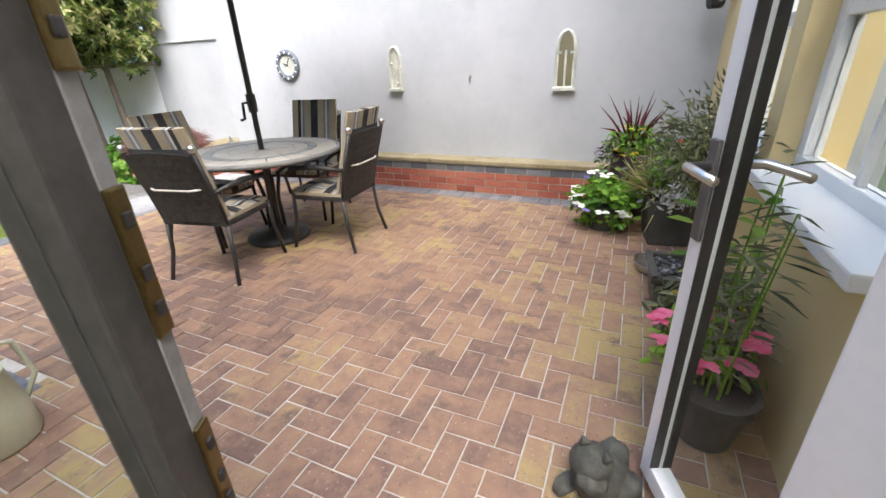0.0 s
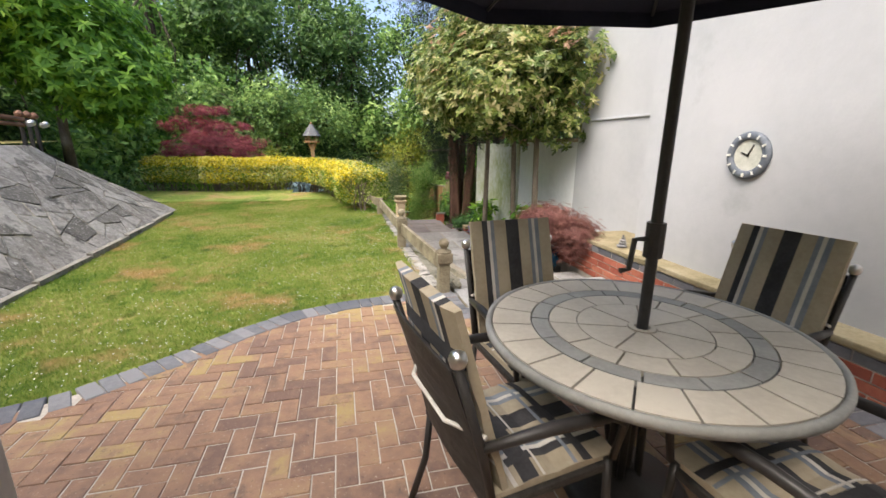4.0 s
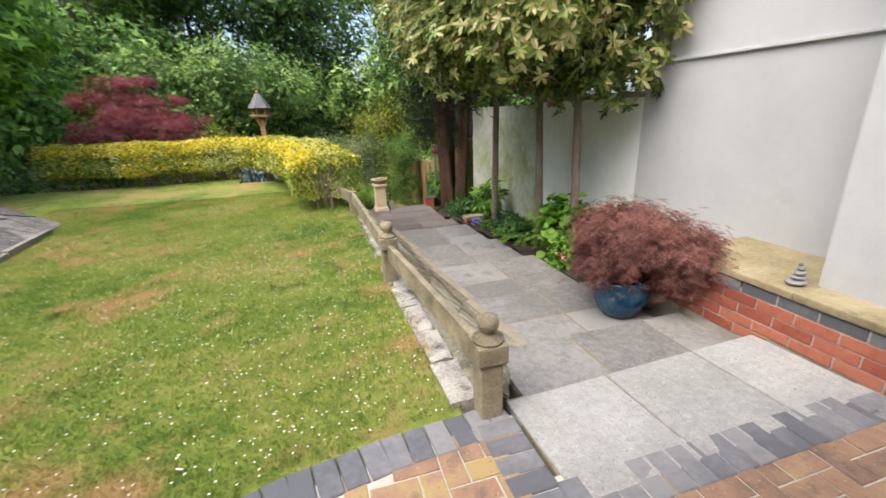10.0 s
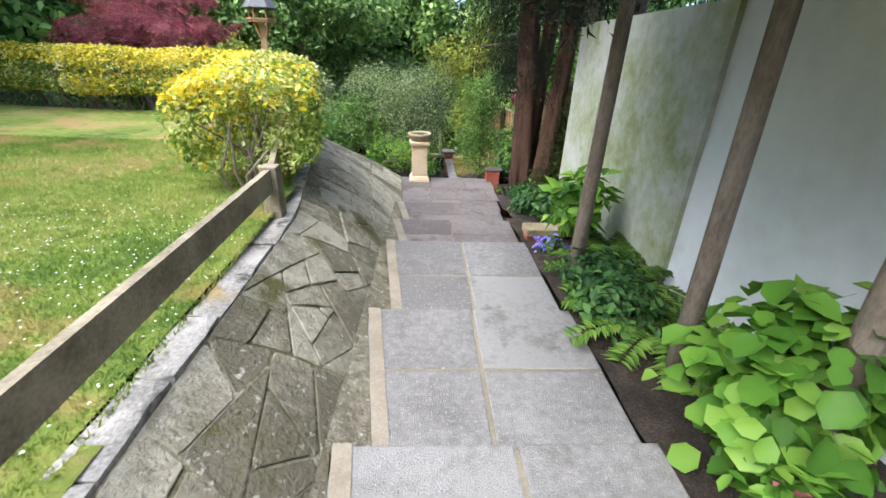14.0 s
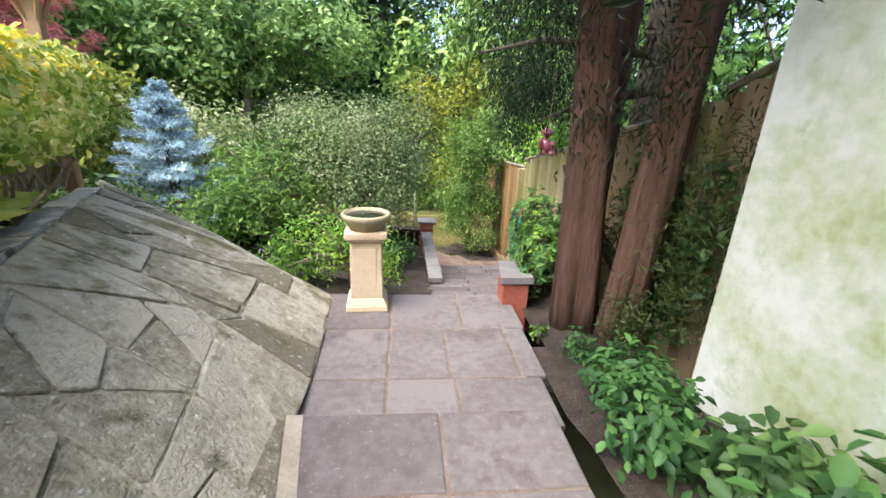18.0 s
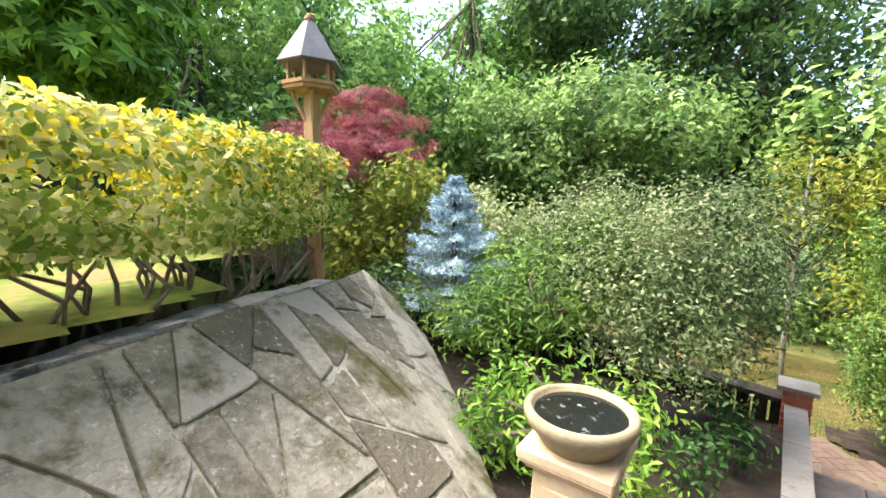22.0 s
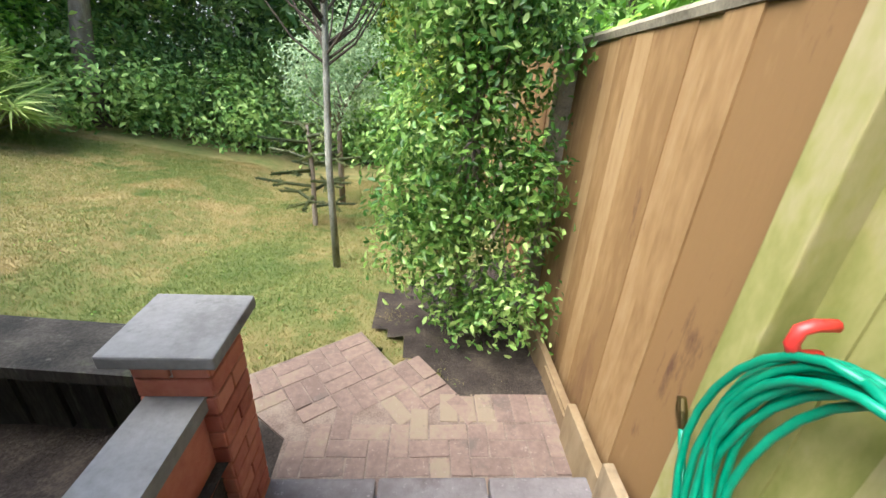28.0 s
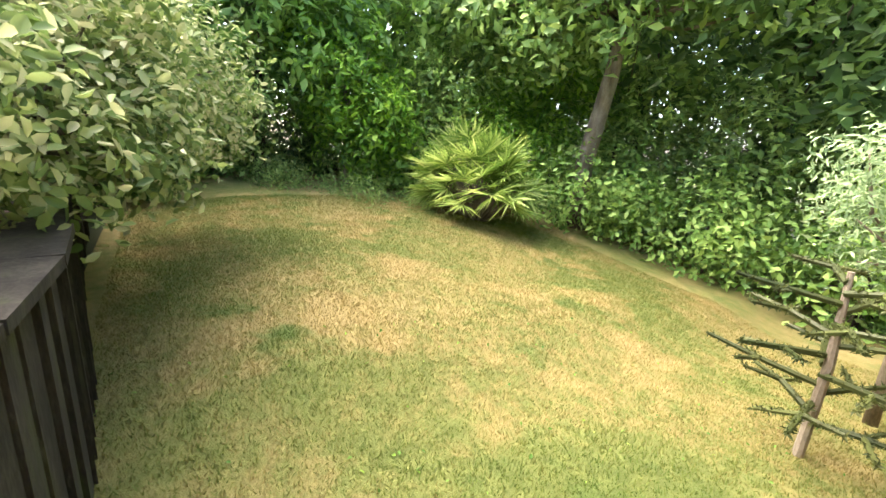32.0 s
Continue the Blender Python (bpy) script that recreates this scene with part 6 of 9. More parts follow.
# ---- hedge along the lawn's far end ----
HP = [(2.02, 9.7), (1.86, 10.6), (1.63, 11.5), (1.36, 12.4), (1.06, 13.1), (0.70, 13.68), (-0.5, 13.70), (-2.0, 13.7), (-3.3, 14.0)]
hedge = thing("hedge", "clipped golden variegated hedge with bare stems at its foot", "hedge", (1.2, 12.6, 0.03))
hb = Matrix.Translation((-1.2, -12.6, -0.03))


def hedge_points(n, lo, hi, half, bias):
    L = [0]
    for a, b in zip(HP, HP[1:]):
        L.append(L[-1] + math.dist(a, b))
    s = rng.uniform(0, L[-1], n)
    X, Y = np.interp(s, L, [p[0] for p in HP]), np.interp(s, L, [p[1] for p in HP])
    X2, Y2 = np.interp(s + 0.02, L, [p[0] for p in HP]), np.interp(s + 0.02, L, [p[1] for p in HP])
    d = np.stack([X2 - X, Y2 - Y, 0 * X], 1) / (np.hypot(X2 - X, Y2 - Y)[:, None] + 1e-6)
    nrm = np.stack([-d[:, 1], d[:, 0], 0 * X], 1)
    a = rng.uniform(0, 2 * np.pi, n)
    r = np.where(rng.random(n) < bias, rng.uniform(0.86, 1.08, n), rng.uniform(0.4, 0.9, n))
    lump = 1 + 0.10 * np.sin(s * 5.1) + 0.06 * np.sin(s * 11.3 + 1)
    w = np.sign(np.cos(a)) * np.abs(np.cos(a)) ** 0.6 * half * r * lump
    hz = np.sign(np.sin(a)) * np.abs(np.sin(a)) ** 0.6 * (hi - lo) / 2 * r * (0.96 + 0.05 * np.sin(s * 4.0))
    mid = (lo + hi) / 2 - 0.12 * np.clip(1 - s / 1.2, 0, 1)
    P = np.stack([X, Y, 0 * X], 1) + nrm * w[:, None]
    P[:, 2] = mid + hz
    out = nrm * np.cos(a)[:, None]
    out[:, 2] = np.sin(a)
    return P, out, s


P, O, S = hedge_points(42000, 0.36, 1.0, 0.46, 0.75)
patch = np.sin(S * 2.3) + np.sin(S * 5.9 + 1.0)
side_x = np.clip((2.05 - P[:, 0] - 0.02) - np.interp(P[:, 1], [9.7, 10.6, 11.5, 12.4, 13.1, 13.6], [0.03, 0.19, 0.42, 0.69, 0.99, 1.5]), -0.46, 0.46)
path_side = (side_x < 0.12) & (P[:, 0] > 0.6)
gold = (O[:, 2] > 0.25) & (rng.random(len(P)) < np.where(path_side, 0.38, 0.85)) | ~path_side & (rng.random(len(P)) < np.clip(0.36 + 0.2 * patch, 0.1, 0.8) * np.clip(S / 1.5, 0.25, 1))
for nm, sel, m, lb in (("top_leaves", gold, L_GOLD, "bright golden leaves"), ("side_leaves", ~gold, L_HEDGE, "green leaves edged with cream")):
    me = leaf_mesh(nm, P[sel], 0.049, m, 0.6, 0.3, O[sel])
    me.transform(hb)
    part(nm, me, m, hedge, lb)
cum = [0]
for a, b in zip(HP, HP[1:]):
    cum.append(cum[-1] + math.dist(a, b))
for s in np.linspace(0.05, cum[-1], 40):
    x, y = float(np.interp(s, cum, [p[0] for p in HP])), float(np.interp(s, cum, [p[1] for p in HP]))
    bm = bmesh.new()
    for k in range(4):
        o = rng.normal(size=2) * 0.05
        tube([(x + o[0], y + o[1], 0.0), (x + o[0] * 2 + rng.normal() * 0.06, y + o[1] * 2 + rng.normal() * 0.06, 0.22),
              (x + rng.normal() * 0.2, y + rng.normal() * 0.2, 0.6)], [0.014, 0.011, 0.005], 5, bm)
    bmesh.ops.transform(bm, matrix=hb, verts=bm.verts)
    part("stem", bm, BARK, hedge)

# ---- standard trees by the white wall ----
for (x, y, z, lean, r, top) in ((4.72, 7.62, -0.35, (-0.02, 0.05), 0.05, 1.4), (4.60, 8.22, -0.41, (-0.06, 0.0), 0.047, 1.4), (4.45, 9.35, -0.5, (0.0, -0.05), 0.05, 1.6)):
    tx, ty = x + lean[0], y + lean[1]
    plant("standard_tree", "small evergreen standard tree with a green and cream leafy head", "tree", (x, y, z),
          [(tx - 0.5, ty, top + 0.95, 1.15, 1.0, 0.75), (tx - 0.3, ty + 0.2, top + 1.6, 1.0, 0.9, 0.8), (tx - 0.8, ty - 0.3, top + 0.75, 0.65, 0.7, 0.4), (tx + 0.15, ty - 0.3, top + 0.5, 0.5, 0.55, 0.35), (tx + 0.3, ty - 0.5, top + 1.2, 0.5, 0.6, 0.6)],
          260, 8, 0.13, 0.09, L_PHOT, ([(x, y, z - 0.1), (x + lean[0] * 0.35, y + lean[1] * 0.3, z + 0.7), (tx, ty, top), (tx, ty, top + 0.5)], [r * 1.15, r, r * 0.85, r * 0.4]), BARK, aspect=0.36,
          up=0.5, limbs=22, limb_r=0.02, group="trees by the wall", whorl=8, shell=0.7, extra=((L_CREAM, 0.16, "cream and pale green young leaves"), (F_PINKLEAF, 0.04, "pinkish young leaves")))

# ---- the red maple in its blue pot ----
pot = thing("glazed_pot", "round blue glazed pot holding a purple maple", "plant pot", (4.06, 6.0, -0.2))
part("body", lathe([(0.12, 0.0), (0.16, 0.05), (0.20, 0.14), (0.22, 0.24), (0.205, 0.29), (0.22, 0.305), (0.225, 0.325), (0.20, 0.33), (0.19, 0.30)], 36), BLUEGLAZE, pot, smooth=True)
part("compost", lathe([(0.001, 0.285), (0.195, 0.285), (0.195, 0.295), (0.001, 0.295)], 24), SOIL, pot)


def maple(name, label, at, blobs, n, per, material, leaf, trunk):
    """A cut-leaved maple: drooping sprays of very thin leaflets."""
    root = thing(name, label, "maple", at)
    P, U, C = clumps(blobs, n, per, 0.05, 0.6)
    U = U * [1, 1, 0.25] + [0, 0, 0.5]
    me = whorls("foliage", P, U, 7, leaf, material, 0.12, rise=-0.7)
    me.transform(Matrix.Translation(-Vector(at)))
    part("foliage", me, material, root)
    bm = tube(*trunk, 8, wobble=0.1)
    for c in C[:: max(1, len(C) // 26)]:
        s = Vector(trunk[0][-1])
        c = Vector(c)
        tube([s, s.lerp(c, 0.5) + Vector((0, 0, 0.12)), c], [0.014, 0.008, 0.003], 5, bm)
    bmesh.ops.transform(bm, matrix=Matrix.Translation(-Vector(at)), verts=bm.verts)
    part("branchwork", bm, BARK, root)


maple("purple_maple", "low spreading purple cut-leaved maple growing from a blue pot", (4.06, 6.0, 0.08),
      [(4.12, 6.0, 0.46, 0.38, 0.40, 0.20), (4.36, 5.78, 0.33, 0.30, 0.34, 0.26), (3.90, 6.0, 0.30, 0.22, 0.30, 0.18), (4.22, 6.35, 0.36, 0.32, 0.32, 0.22)], 560, 17, L_MAPLE2, 0.042,
      ([(4.06, 6.0, 0.08), (4.08, 6.03, 0.25), (4.06, 6.03, 0.38)], [0.03, 0.026, 0.02]))
maple("red_maple", "crimson Japanese maple behind the hedge", (-2.2, 15.6, -0.3),
      [(-2.2, 15.6, 1.5, 0.7, 0.7, 0.25), (-1.5, 15.4, 1.2, 0.75, 0.6, 0.22), (-2.9, 15.7, 1.28, 0.75, 0.7, 0.22), (-2.3, 15.2, 1.02, 1.0, 0.6, 0.22), (-1.1, 15.4, 0.92, 0.6, 0.5, 0.09), (-3.3, 15.5, 0.98, 0.5, 0.5, 0.18)], 330, 9, L_MAPLE, 0.085,
      ([(-2.2, 15.6, -0.5), (-2.15, 15.6, 0.5), (-2.2, 15.6, 1.1)], [0.09, 0.07, 0.05]))
maple("red_maple", "crimson Japanese maple above the shrub bank", (-2.6, 17.3, -1.0),
      [(-2.7, 17.3, 2.4, 0.9, 0.8, 0.14), (-2.0, 17.2, 1.9, 0.9, 0.8, 0.13), (-3.2, 17.2, 1.95, 0.9, 0.8, 0.26), (-2.4, 16.8, 1.5, 1.1, 0.7, 0.24), (-1.5, 17.0, 1.35, 0.7, 0.6, 0.2)], 330, 9, L_MAPLE, 0.09,
      ([(-2.6, 17.3, -1.4), (-2.55, 17.3, 0.5), (-2.6, 17.3, 1.4)], [0.09, 0.07, 0.05]))

# ---- upper garden trees ----
plant("lime_green_tree", "young tree with bright lime-green foliage on a slim trunk", "tree", (-6.2, 11.2, 1.2),
      [(-6.2, 11.2, 5.2, 1.9, 1.9, 1.6), (-5.6, 11.5, 6.8, 1.4, 1.4, 1.3), (-6.9, 10.6, 4.0, 1.1, 1.1, 0.7), (-5.0, 11.4, 4.3, 1.0, 1.0, 0.8)],
      420, 6, 0.24, 0.17, L_LIME, ([(-6.2, 11.2, 1.1), (-6.22, 11.2, 2.6), (-6.15, 11.2, 3.6), (-6.1, 11.2, 4.8)], [0.11, 0.09, 0.07, 0.04]), BARK, aspect=0.36, whorl=6, shell=0.65)
plant("broadleaf_tree", "rounded tree with large fresh green leaves", "tree", (-4.7, 13.3, 0.8),
      [(-4.7, 13.3, 4.0, 2.0, 1.9, 1.4), (-4.0, 13.0, 3.1, 1.5, 1.4, 0.9), (-5.3, 13.5, 5.4, 1.4, 1.4, 1.1), (-3.6, 13.3, 2.5, 0.9, 0.9, 0.6)],
      420, 6, 0.24, 0.20, L_CHEST, ([(-4.7, 13.3, 0.6), (-4.72, 13.3, 1.6), (-4.7, 13.3, 2.6), (-4.7, 13.3, 3.6)], [0.13, 0.10, 0.08, 0.04]), BARK, aspect=0.38, whorl=7, shell=0.65)
plant("purple_tree", "dark purple-leaved tree by the fence", "tree", (-8.4, 9.2, 1.2),
      [(-8.4, 9.2, 4.3, 1.5, 1.6, 1.3), (-8.0, 10.2, 3.6, 1.0, 1.1, 0.9)], 260, 24, 0.18, 0.15, L_PURPLE,
      ([(-8.0, 9.2, 1.1), (-8.1, 9.2, 2.4), (-8.3, 9.2, 3.6)], [0.07, 0.06, 0.04]), BARK_DARK)
plant("flowering_shrub", "airy shrub with small yellow flowers by the lamp post", "shrub", (-5.6, 3.6, 1.3),
      [(-5.6, 3.6, 3.2, 0.8, 0.7, 0.9), (-5.5, 3.5, 4.0, 0.6, 0.6, 0.6)], 130, 18, 0.14, 0.10, L_WOOD2,
      ([(-5.6, 3.6, 1.2), (-5.6, 3.6, 2.2), (-5.6, 3.6, 3.0)], [0.03, 0.025, 0.015]), BARK, extra=((F_YELLOW, 0.06, "small yellow flowers"),))
lamp = thing("lamp_post", "dark Victorian-style garden lamp post with a flared foot", "lamp post", (-3.95, 3.85, 1.62))
part("column", lathe([(0.13, 0), (0.13, 0.05), (0.09, 0.10), (0.075, 0.35), (0.06, 0.40), (0.05, 0.6), (0.045, 1.55), (0.06, 1.6), (0.06, 1.65), (0.04, 1.7), (0.035, 2.3)], 18), BLACK, lamp, smooth=True)
part("ladder_bar", tube([(-0.16, 0, 1.72), (0.16, 0, 1.72)], 0.014, 8), BLACK, lamp)
part("lantern", lathe([(0.05, 2.3), (0.13, 2.7), (0.15, 2.72), (0.04, 2.9)], 8), GREYPAINT, lamp)
planter = thing("timber_planter", "low dark timber planter on the upper lawn", "planter", (-6.3, 6.0, 1.36), 60)
part("box", box(-0.6, -0.2, 0, 0.6, 0.2, 0.28, 0.01), OLDWOOD, planter)
part("rim", box(-0.64, -0.24, 0.28, 0.64, 0.24, 0.33, 0.01), PALEWOOD, planter)

# ---- woods all round ----
def wood_tree(x, y, z, h, r, material, leaf, n=270, per=30, bark=BARK_DARK, label="tall woodland tree with dense green foliage", low=0.25):
    blobs = []
    for k in range(7):
        a = rng.uniform(0, 2 * math.pi)
        t = rng.uniform(low, 0.95)
        q = r * (0.55 + 0.3 * math.sin(math.pi * t))
        blobs.append((x + 0.5 * r * math.cos(a), y + 0.5 * r * math.sin(a), z + h * t, q, q, q * 0.8))
    plant("woodland_tree", label, "tree", (x, y, z), blobs, n, per, 0.30, leaf, material,
          ([(x, y, z - 0.5), (x + 0.1, y, z + h * 0.3), (x - 0.1, y + 0.1, z + h * 0.6), (x, y, z + h * 0.85)], [0.22, 0.17, 0.11, 0.04]), bark, group="woods", limbs=12, limb_r=0.05, shell=0.4)


W = []
for x, y, h, r, k in ((-10.5, 12, 10, 3.0, 1), (-11.5, 8, 9, 3.0, 1), (-12.5, 3, 9, 3.2, 1), (-12.5, -2, 9, 3.2, 1), (-13, 16, 11, 3.4, 0), (-8.5, 16.5, 9, 2.6, 0), (-7.5, 19.8, 9, 2.4, 0),
                      (-10.5, 22, 12, 3.6, 0), (-7, 26.5, 13, 3.6, 0), (-3.2, 29, 13, 3.4, 2), (-0.4, 30.5, 14, 3.2, 2), (2.6, 30.5, 14, 3.4, 2), (-5.8, 30.5, 16, 4.0, 2), (0.8, 33.5, 17, 4.2, 2), (6.4, 29.5, 11, 3.2, 1),
                      (9.0, 26, 11, 3.2, 1), (10, 20, 11, 3.2, 0), (-13, 27, 13, 4.2, 0), (-17, 21, 13, 4.2, 0), (-16, 11, 12, 4, 1), (-0.5, 35, 14, 4, 0), (-7, 33, 13, 4.4, 0),
                      (-16.5, 4, 12, 4, 1), (-13.5, 12.5, 12, 3.6, 1), (-14, 7, 11, 3.4, 1), (-11, 30, 11, 3.6, 0), (12, 31, 13, 4.5, 0)):
    wood_tree(x, y, ground_z(x, y), h * rng.uniform(0.9, 1.1), r, (L_WOOD, L_UNDER, L_DARK)[k], 0.27 if y < 22 else 0.32)
wood_tree(5.6, 26.8, -3.2, 6.0, 1.8, L_YELLOW, 0.16, 200, 26, label="young yellow-green tree at the lawn's far end")
# tall shrubs that close the lower garden
for k, (x, y, r, h) in enumerate(((-10.5, 18.5, 2.0, 4.2), (-8.6, 22.2, 2.0, 4.6), (-6.6, 24.2, 2.0, 4.4), (-4.8, 26.2, 1.9, 4.6), (-2.6, 27.2, 1.8, 4.4), (-0.6, 27.8, 1.8, 4.2), (1.4, 28.2, 1.9, 4.4), (3.4, 28.4, 1.9, 4.2),
                                   (5.4, 28.6, 1.9, 4.6), (7.6, 27.6, 2.0, 4.6), (9.0, 24.6, 2.0, 4.6), (8.4, 21.0, 1.6, 4.4), (-10.8, 14.5, 1.8, 3.6), (-7.6, 18.8, 1.7, 3.4))):
    z = ground_z(x, y)
    plant("understory_shrub", "tall dense green shrub at the edge of the woods", "shrub", (x, y, z),
          [(x, y, z + h * 0.3, r, r * 0.9, h * 0.36), (x + 0.5 * r, y + 0.2, z + h * 0.6, r * 0.8, r * 0.7, h * 0.3), (x - 0.5 * r, y - 0.1, z + h * 0.55, r * 0.8, r * 0.7, h * 0.3)],
          270, 26, 0.2, 0.17, (L_UNDER, L_WOOD2, L_UNDER, L_CHEST)[k % 4], ([(x, y, z - 0.2), (x, y, z + h * 0.3), (x, y, z + h * 0.5)], [0.06, 0.05, 0.03]), BARK_DARK, limbs=6, group="shrubs at the woods", aspect=0.45)
# undergrowth that closes the lower garden
for x, y, r, h, m in ((-9, 20.5, 1.8, 2.4, L_DARK), (-6.5, 22.5, 1.6, 2.2, L_WOOD), (-2.0, 25.6, 1.4, 1.9, L_UNDER), (0.2, 26.5, 1.5, 2.0, L_UNDER), (2.4, 27.2, 1.6, 2.2, L_UNDER), (4.8, 27.3, 1.8, 2.4, L_UNDER),
                      (7.2, 25.5, 1.8, 2.6, L_WOOD), (-4.3, 24.6, 1.6, 2.4, L_CHEST), (8.2, 22.8, 1.6, 2.6, L_WOOD), (-8.5, 17.8, 1.6, 2.2, L_WOOD), (-5.5, 16.8, 1.5, 2.0, L_DARK), (-3.9, 15.7, 1.0, 1.6, L_DARK),
                      (-4.9, 14.9, 0.9, 1.5, L_DARK), (-6.9, 13.7, 1.1, 1.8, L_DARK)):
    z = ground_z(x, y)
    plant("understory_shrub", "dense dark green shrub at the edge of the woods", "shrub", (x, y, z), [(x, y, z + h * 0.45, r, r, h * 0.55), (x + r * 0.5, y + 0.3, z + h * 0.35, r * 0.7, r * 0.7, h * 0.4)],
          170, 22, 0.2, 0.15, m, ([(x, y, z - 0.2), (x, y, z + h * 0.3), (x, y, z + h * 0.5)], [0.05, 0.04, 0.03]), BARK_DARK, limbs=6, group="shrubs at the woods")

# ---- shrub bank below the hedge ----
root = thing("blue_spruce", "small powder-blue spruce with tiered branches", "conifer", (0.35, 16.2, -1.4))
V, U = [], []
for k in range(72):
    t = min(max((k + 0.5) / 72 + rng.normal() * 0.025, 0), 1) ** 0.9
    a = k * 2.4 + rng.normal() * 0.25
    z, l = -1.0 + 1.85 * t, (0.95 * (1 - t) ** 0.75 + 0.06) * rng.uniform(0.7, 1.12)
    for s in np.linspace(0.15, 1, 16):
        w = 0.30 * l * (1.05 - s) * (1 if s > 0.3 else s * 3.3) + 0.012
        for q in np.linspace(-1, 1, 5):
            base = np.array([0.35 + l * s * math.cos(a) - q * w * math.sin(a), 16.2 + l * s * math.sin(a) + q * w * math.cos(a), z - 0.20 * l * s + 0.26 * l * s * s - 0.04 * abs(q)])
            m = 5
            V.append(base + rng.normal(size=(m, 3)) * 0.014)
            U.append(np.tile([math.cos(a) - 0.8 * q * math.sin(a), math.sin(a) + 0.8 * q * math.cos(a), 0.35], (m, 1)))
me = leaf_mesh("needles", np.concatenate(V), 0.055, L_BLUE, 0.2, 0.5, None, along=np.concatenate(U))
me.transform(Matrix.Translation((-0.35, -16.2, 1.4)))
part("needles", me, L_BLUE, root)
part("trunk", tube([(0, 0, -0.1), (0, 0, 1.2), (0, 0, 2.3)], [0.06, 0.04, 0.01], 8), BARK_DARK, root)

plant("golden_shrub", "loose yellow-green shrub beside the blue spruce", "shrub", (-0.9, 16.0, -1.3), [(-0.9, 16.0, 0.1, 0.75, 0.7, 0.75), (-0.5, 16.2, 0.75, 0.5, 0.5, 0.45), (-1.3, 15.8, -0.3, 0.6, 0.6, 0.6)],
      220, 16, 0.10, 0.10, L_YELLOW, ([(-0.9, 16.0, -1.4), (-0.9, 16.0, -0.6), (-0.9, 16, 0)], [0.03, 0.02, 0.01]), BARK, aspect=0.5)
plant("golden_shrub", "dark green shrub under the golden one", "shrub", (0.1, 15.7, -1.3), [(-0.3, 15.6, -0.7, 0.8, 0.6, 0.45), (0.9, 16.6, -0.8, 0.8, 0.6, 0.5)],
      160, 16, 0.10, 0.09, L_DARK, ([(0.1, 15.7, -1.4), (0.1, 15.7, -1.0), (0.1, 15.7, -0.8)], [0.03, 0.02, 0.01]), BARK)
plant("light_green_shrub", "feathery light green arching shrub", "shrub", (1.8, 15.8, -1.4), [(1.8, 15.8, -0.35, 0.85, 0.7, 0.55), (1.3, 15.6, -0.7, 0.7, 0.6, 0.35), (2.3, 16.2, 0.0, 0.7, 0.6, 0.5)],
      260, 20, 0.10, 0.10, L_FERN, ([(1.8, 15.8, -1.5), (1.8, 15.8, -0.9), (1.8, 15.8, -0.4)], [0.03, 0.02, 0.015]), BARK, aspect=0.28, up=0.6)
plant("variegated_shrub", "large rounded shrub of small cream-edged grey-green leaves", "shrub", (2.9, 15.9, -1.5),
      [(2.75, 15.9, -0.05, 0.85, 0.8, 0.75), (3.2, 16.2, 0.25, 0.75, 0.7, 0.7), (2.2, 16.2, 0.25, 0.7, 0.7, 0.6), (3.05, 15.5, -0.45, 0.6, 0.45, 0.4), (3.5, 16.5, -0.35, 0.4, 0.35, 0.4)],
      720, 30, 0.09, 0.044, L_VARI, ([(2.9, 15.9, -1.6), (2.85, 15.95, -1.0), (2.9, 15.9, -0.4)], [0.05, 0.045, 0.03]), BARK_DARK, aspect=0.5, limbs=20, limb_r=0.016, shell=0.45)
plant("variegated_shrub", "leafy green shrub with purple flowers behind the bird bath", "shrub", (3.0, 14.0, -0.95),
      [(2.72, 13.98, -0.55, 0.34, 0.32, 0.30), (3.08, 14.22, -0.6, 0.26, 0.24, 0.26), (2.45, 13.9, -0.72, 0.26, 0.24, 0.2), (3.3, 13.72, -0.62, 0.17, 0.15, 0.2)], 190, 14, 0.07, 0.058, L_TIP,
      ([(3.0, 14.0, -1.0), (3.0, 14.0, -0.8), (3.0, 14.0, -0.6)], [0.015, 0.012, 0.01]), BARK, aspect=0.33, extra=((F_MAUVE, 0.02, "mauve flower heads"),))
for x, y, z, r in ((3.4, 14.9, -1.2, 0.16), (3.55, 15.5, -1.35, 0.14), (3.1, 15.0, -1.2, 0.14), (3.5, 16.3, -1.5, 0.13), (3.3, 16.7, -1.55, 0.12)):
    plant("young_hydrangea", "small leafy perennial with a mauve flower in bare soil", "perennial", (x, y, z), [(x, y, z + 0.18, r, r, 0.15)], 22, 8, 0.05, 0.055, L_SHADE,
          ([(x, y, z - 0.03), (x, y, z + 0.1), (x, y, z + 0.2)], [0.006, 0.005, 0.004]), BARK, limbs=4, limb_r=0.005, aspect=0.5)

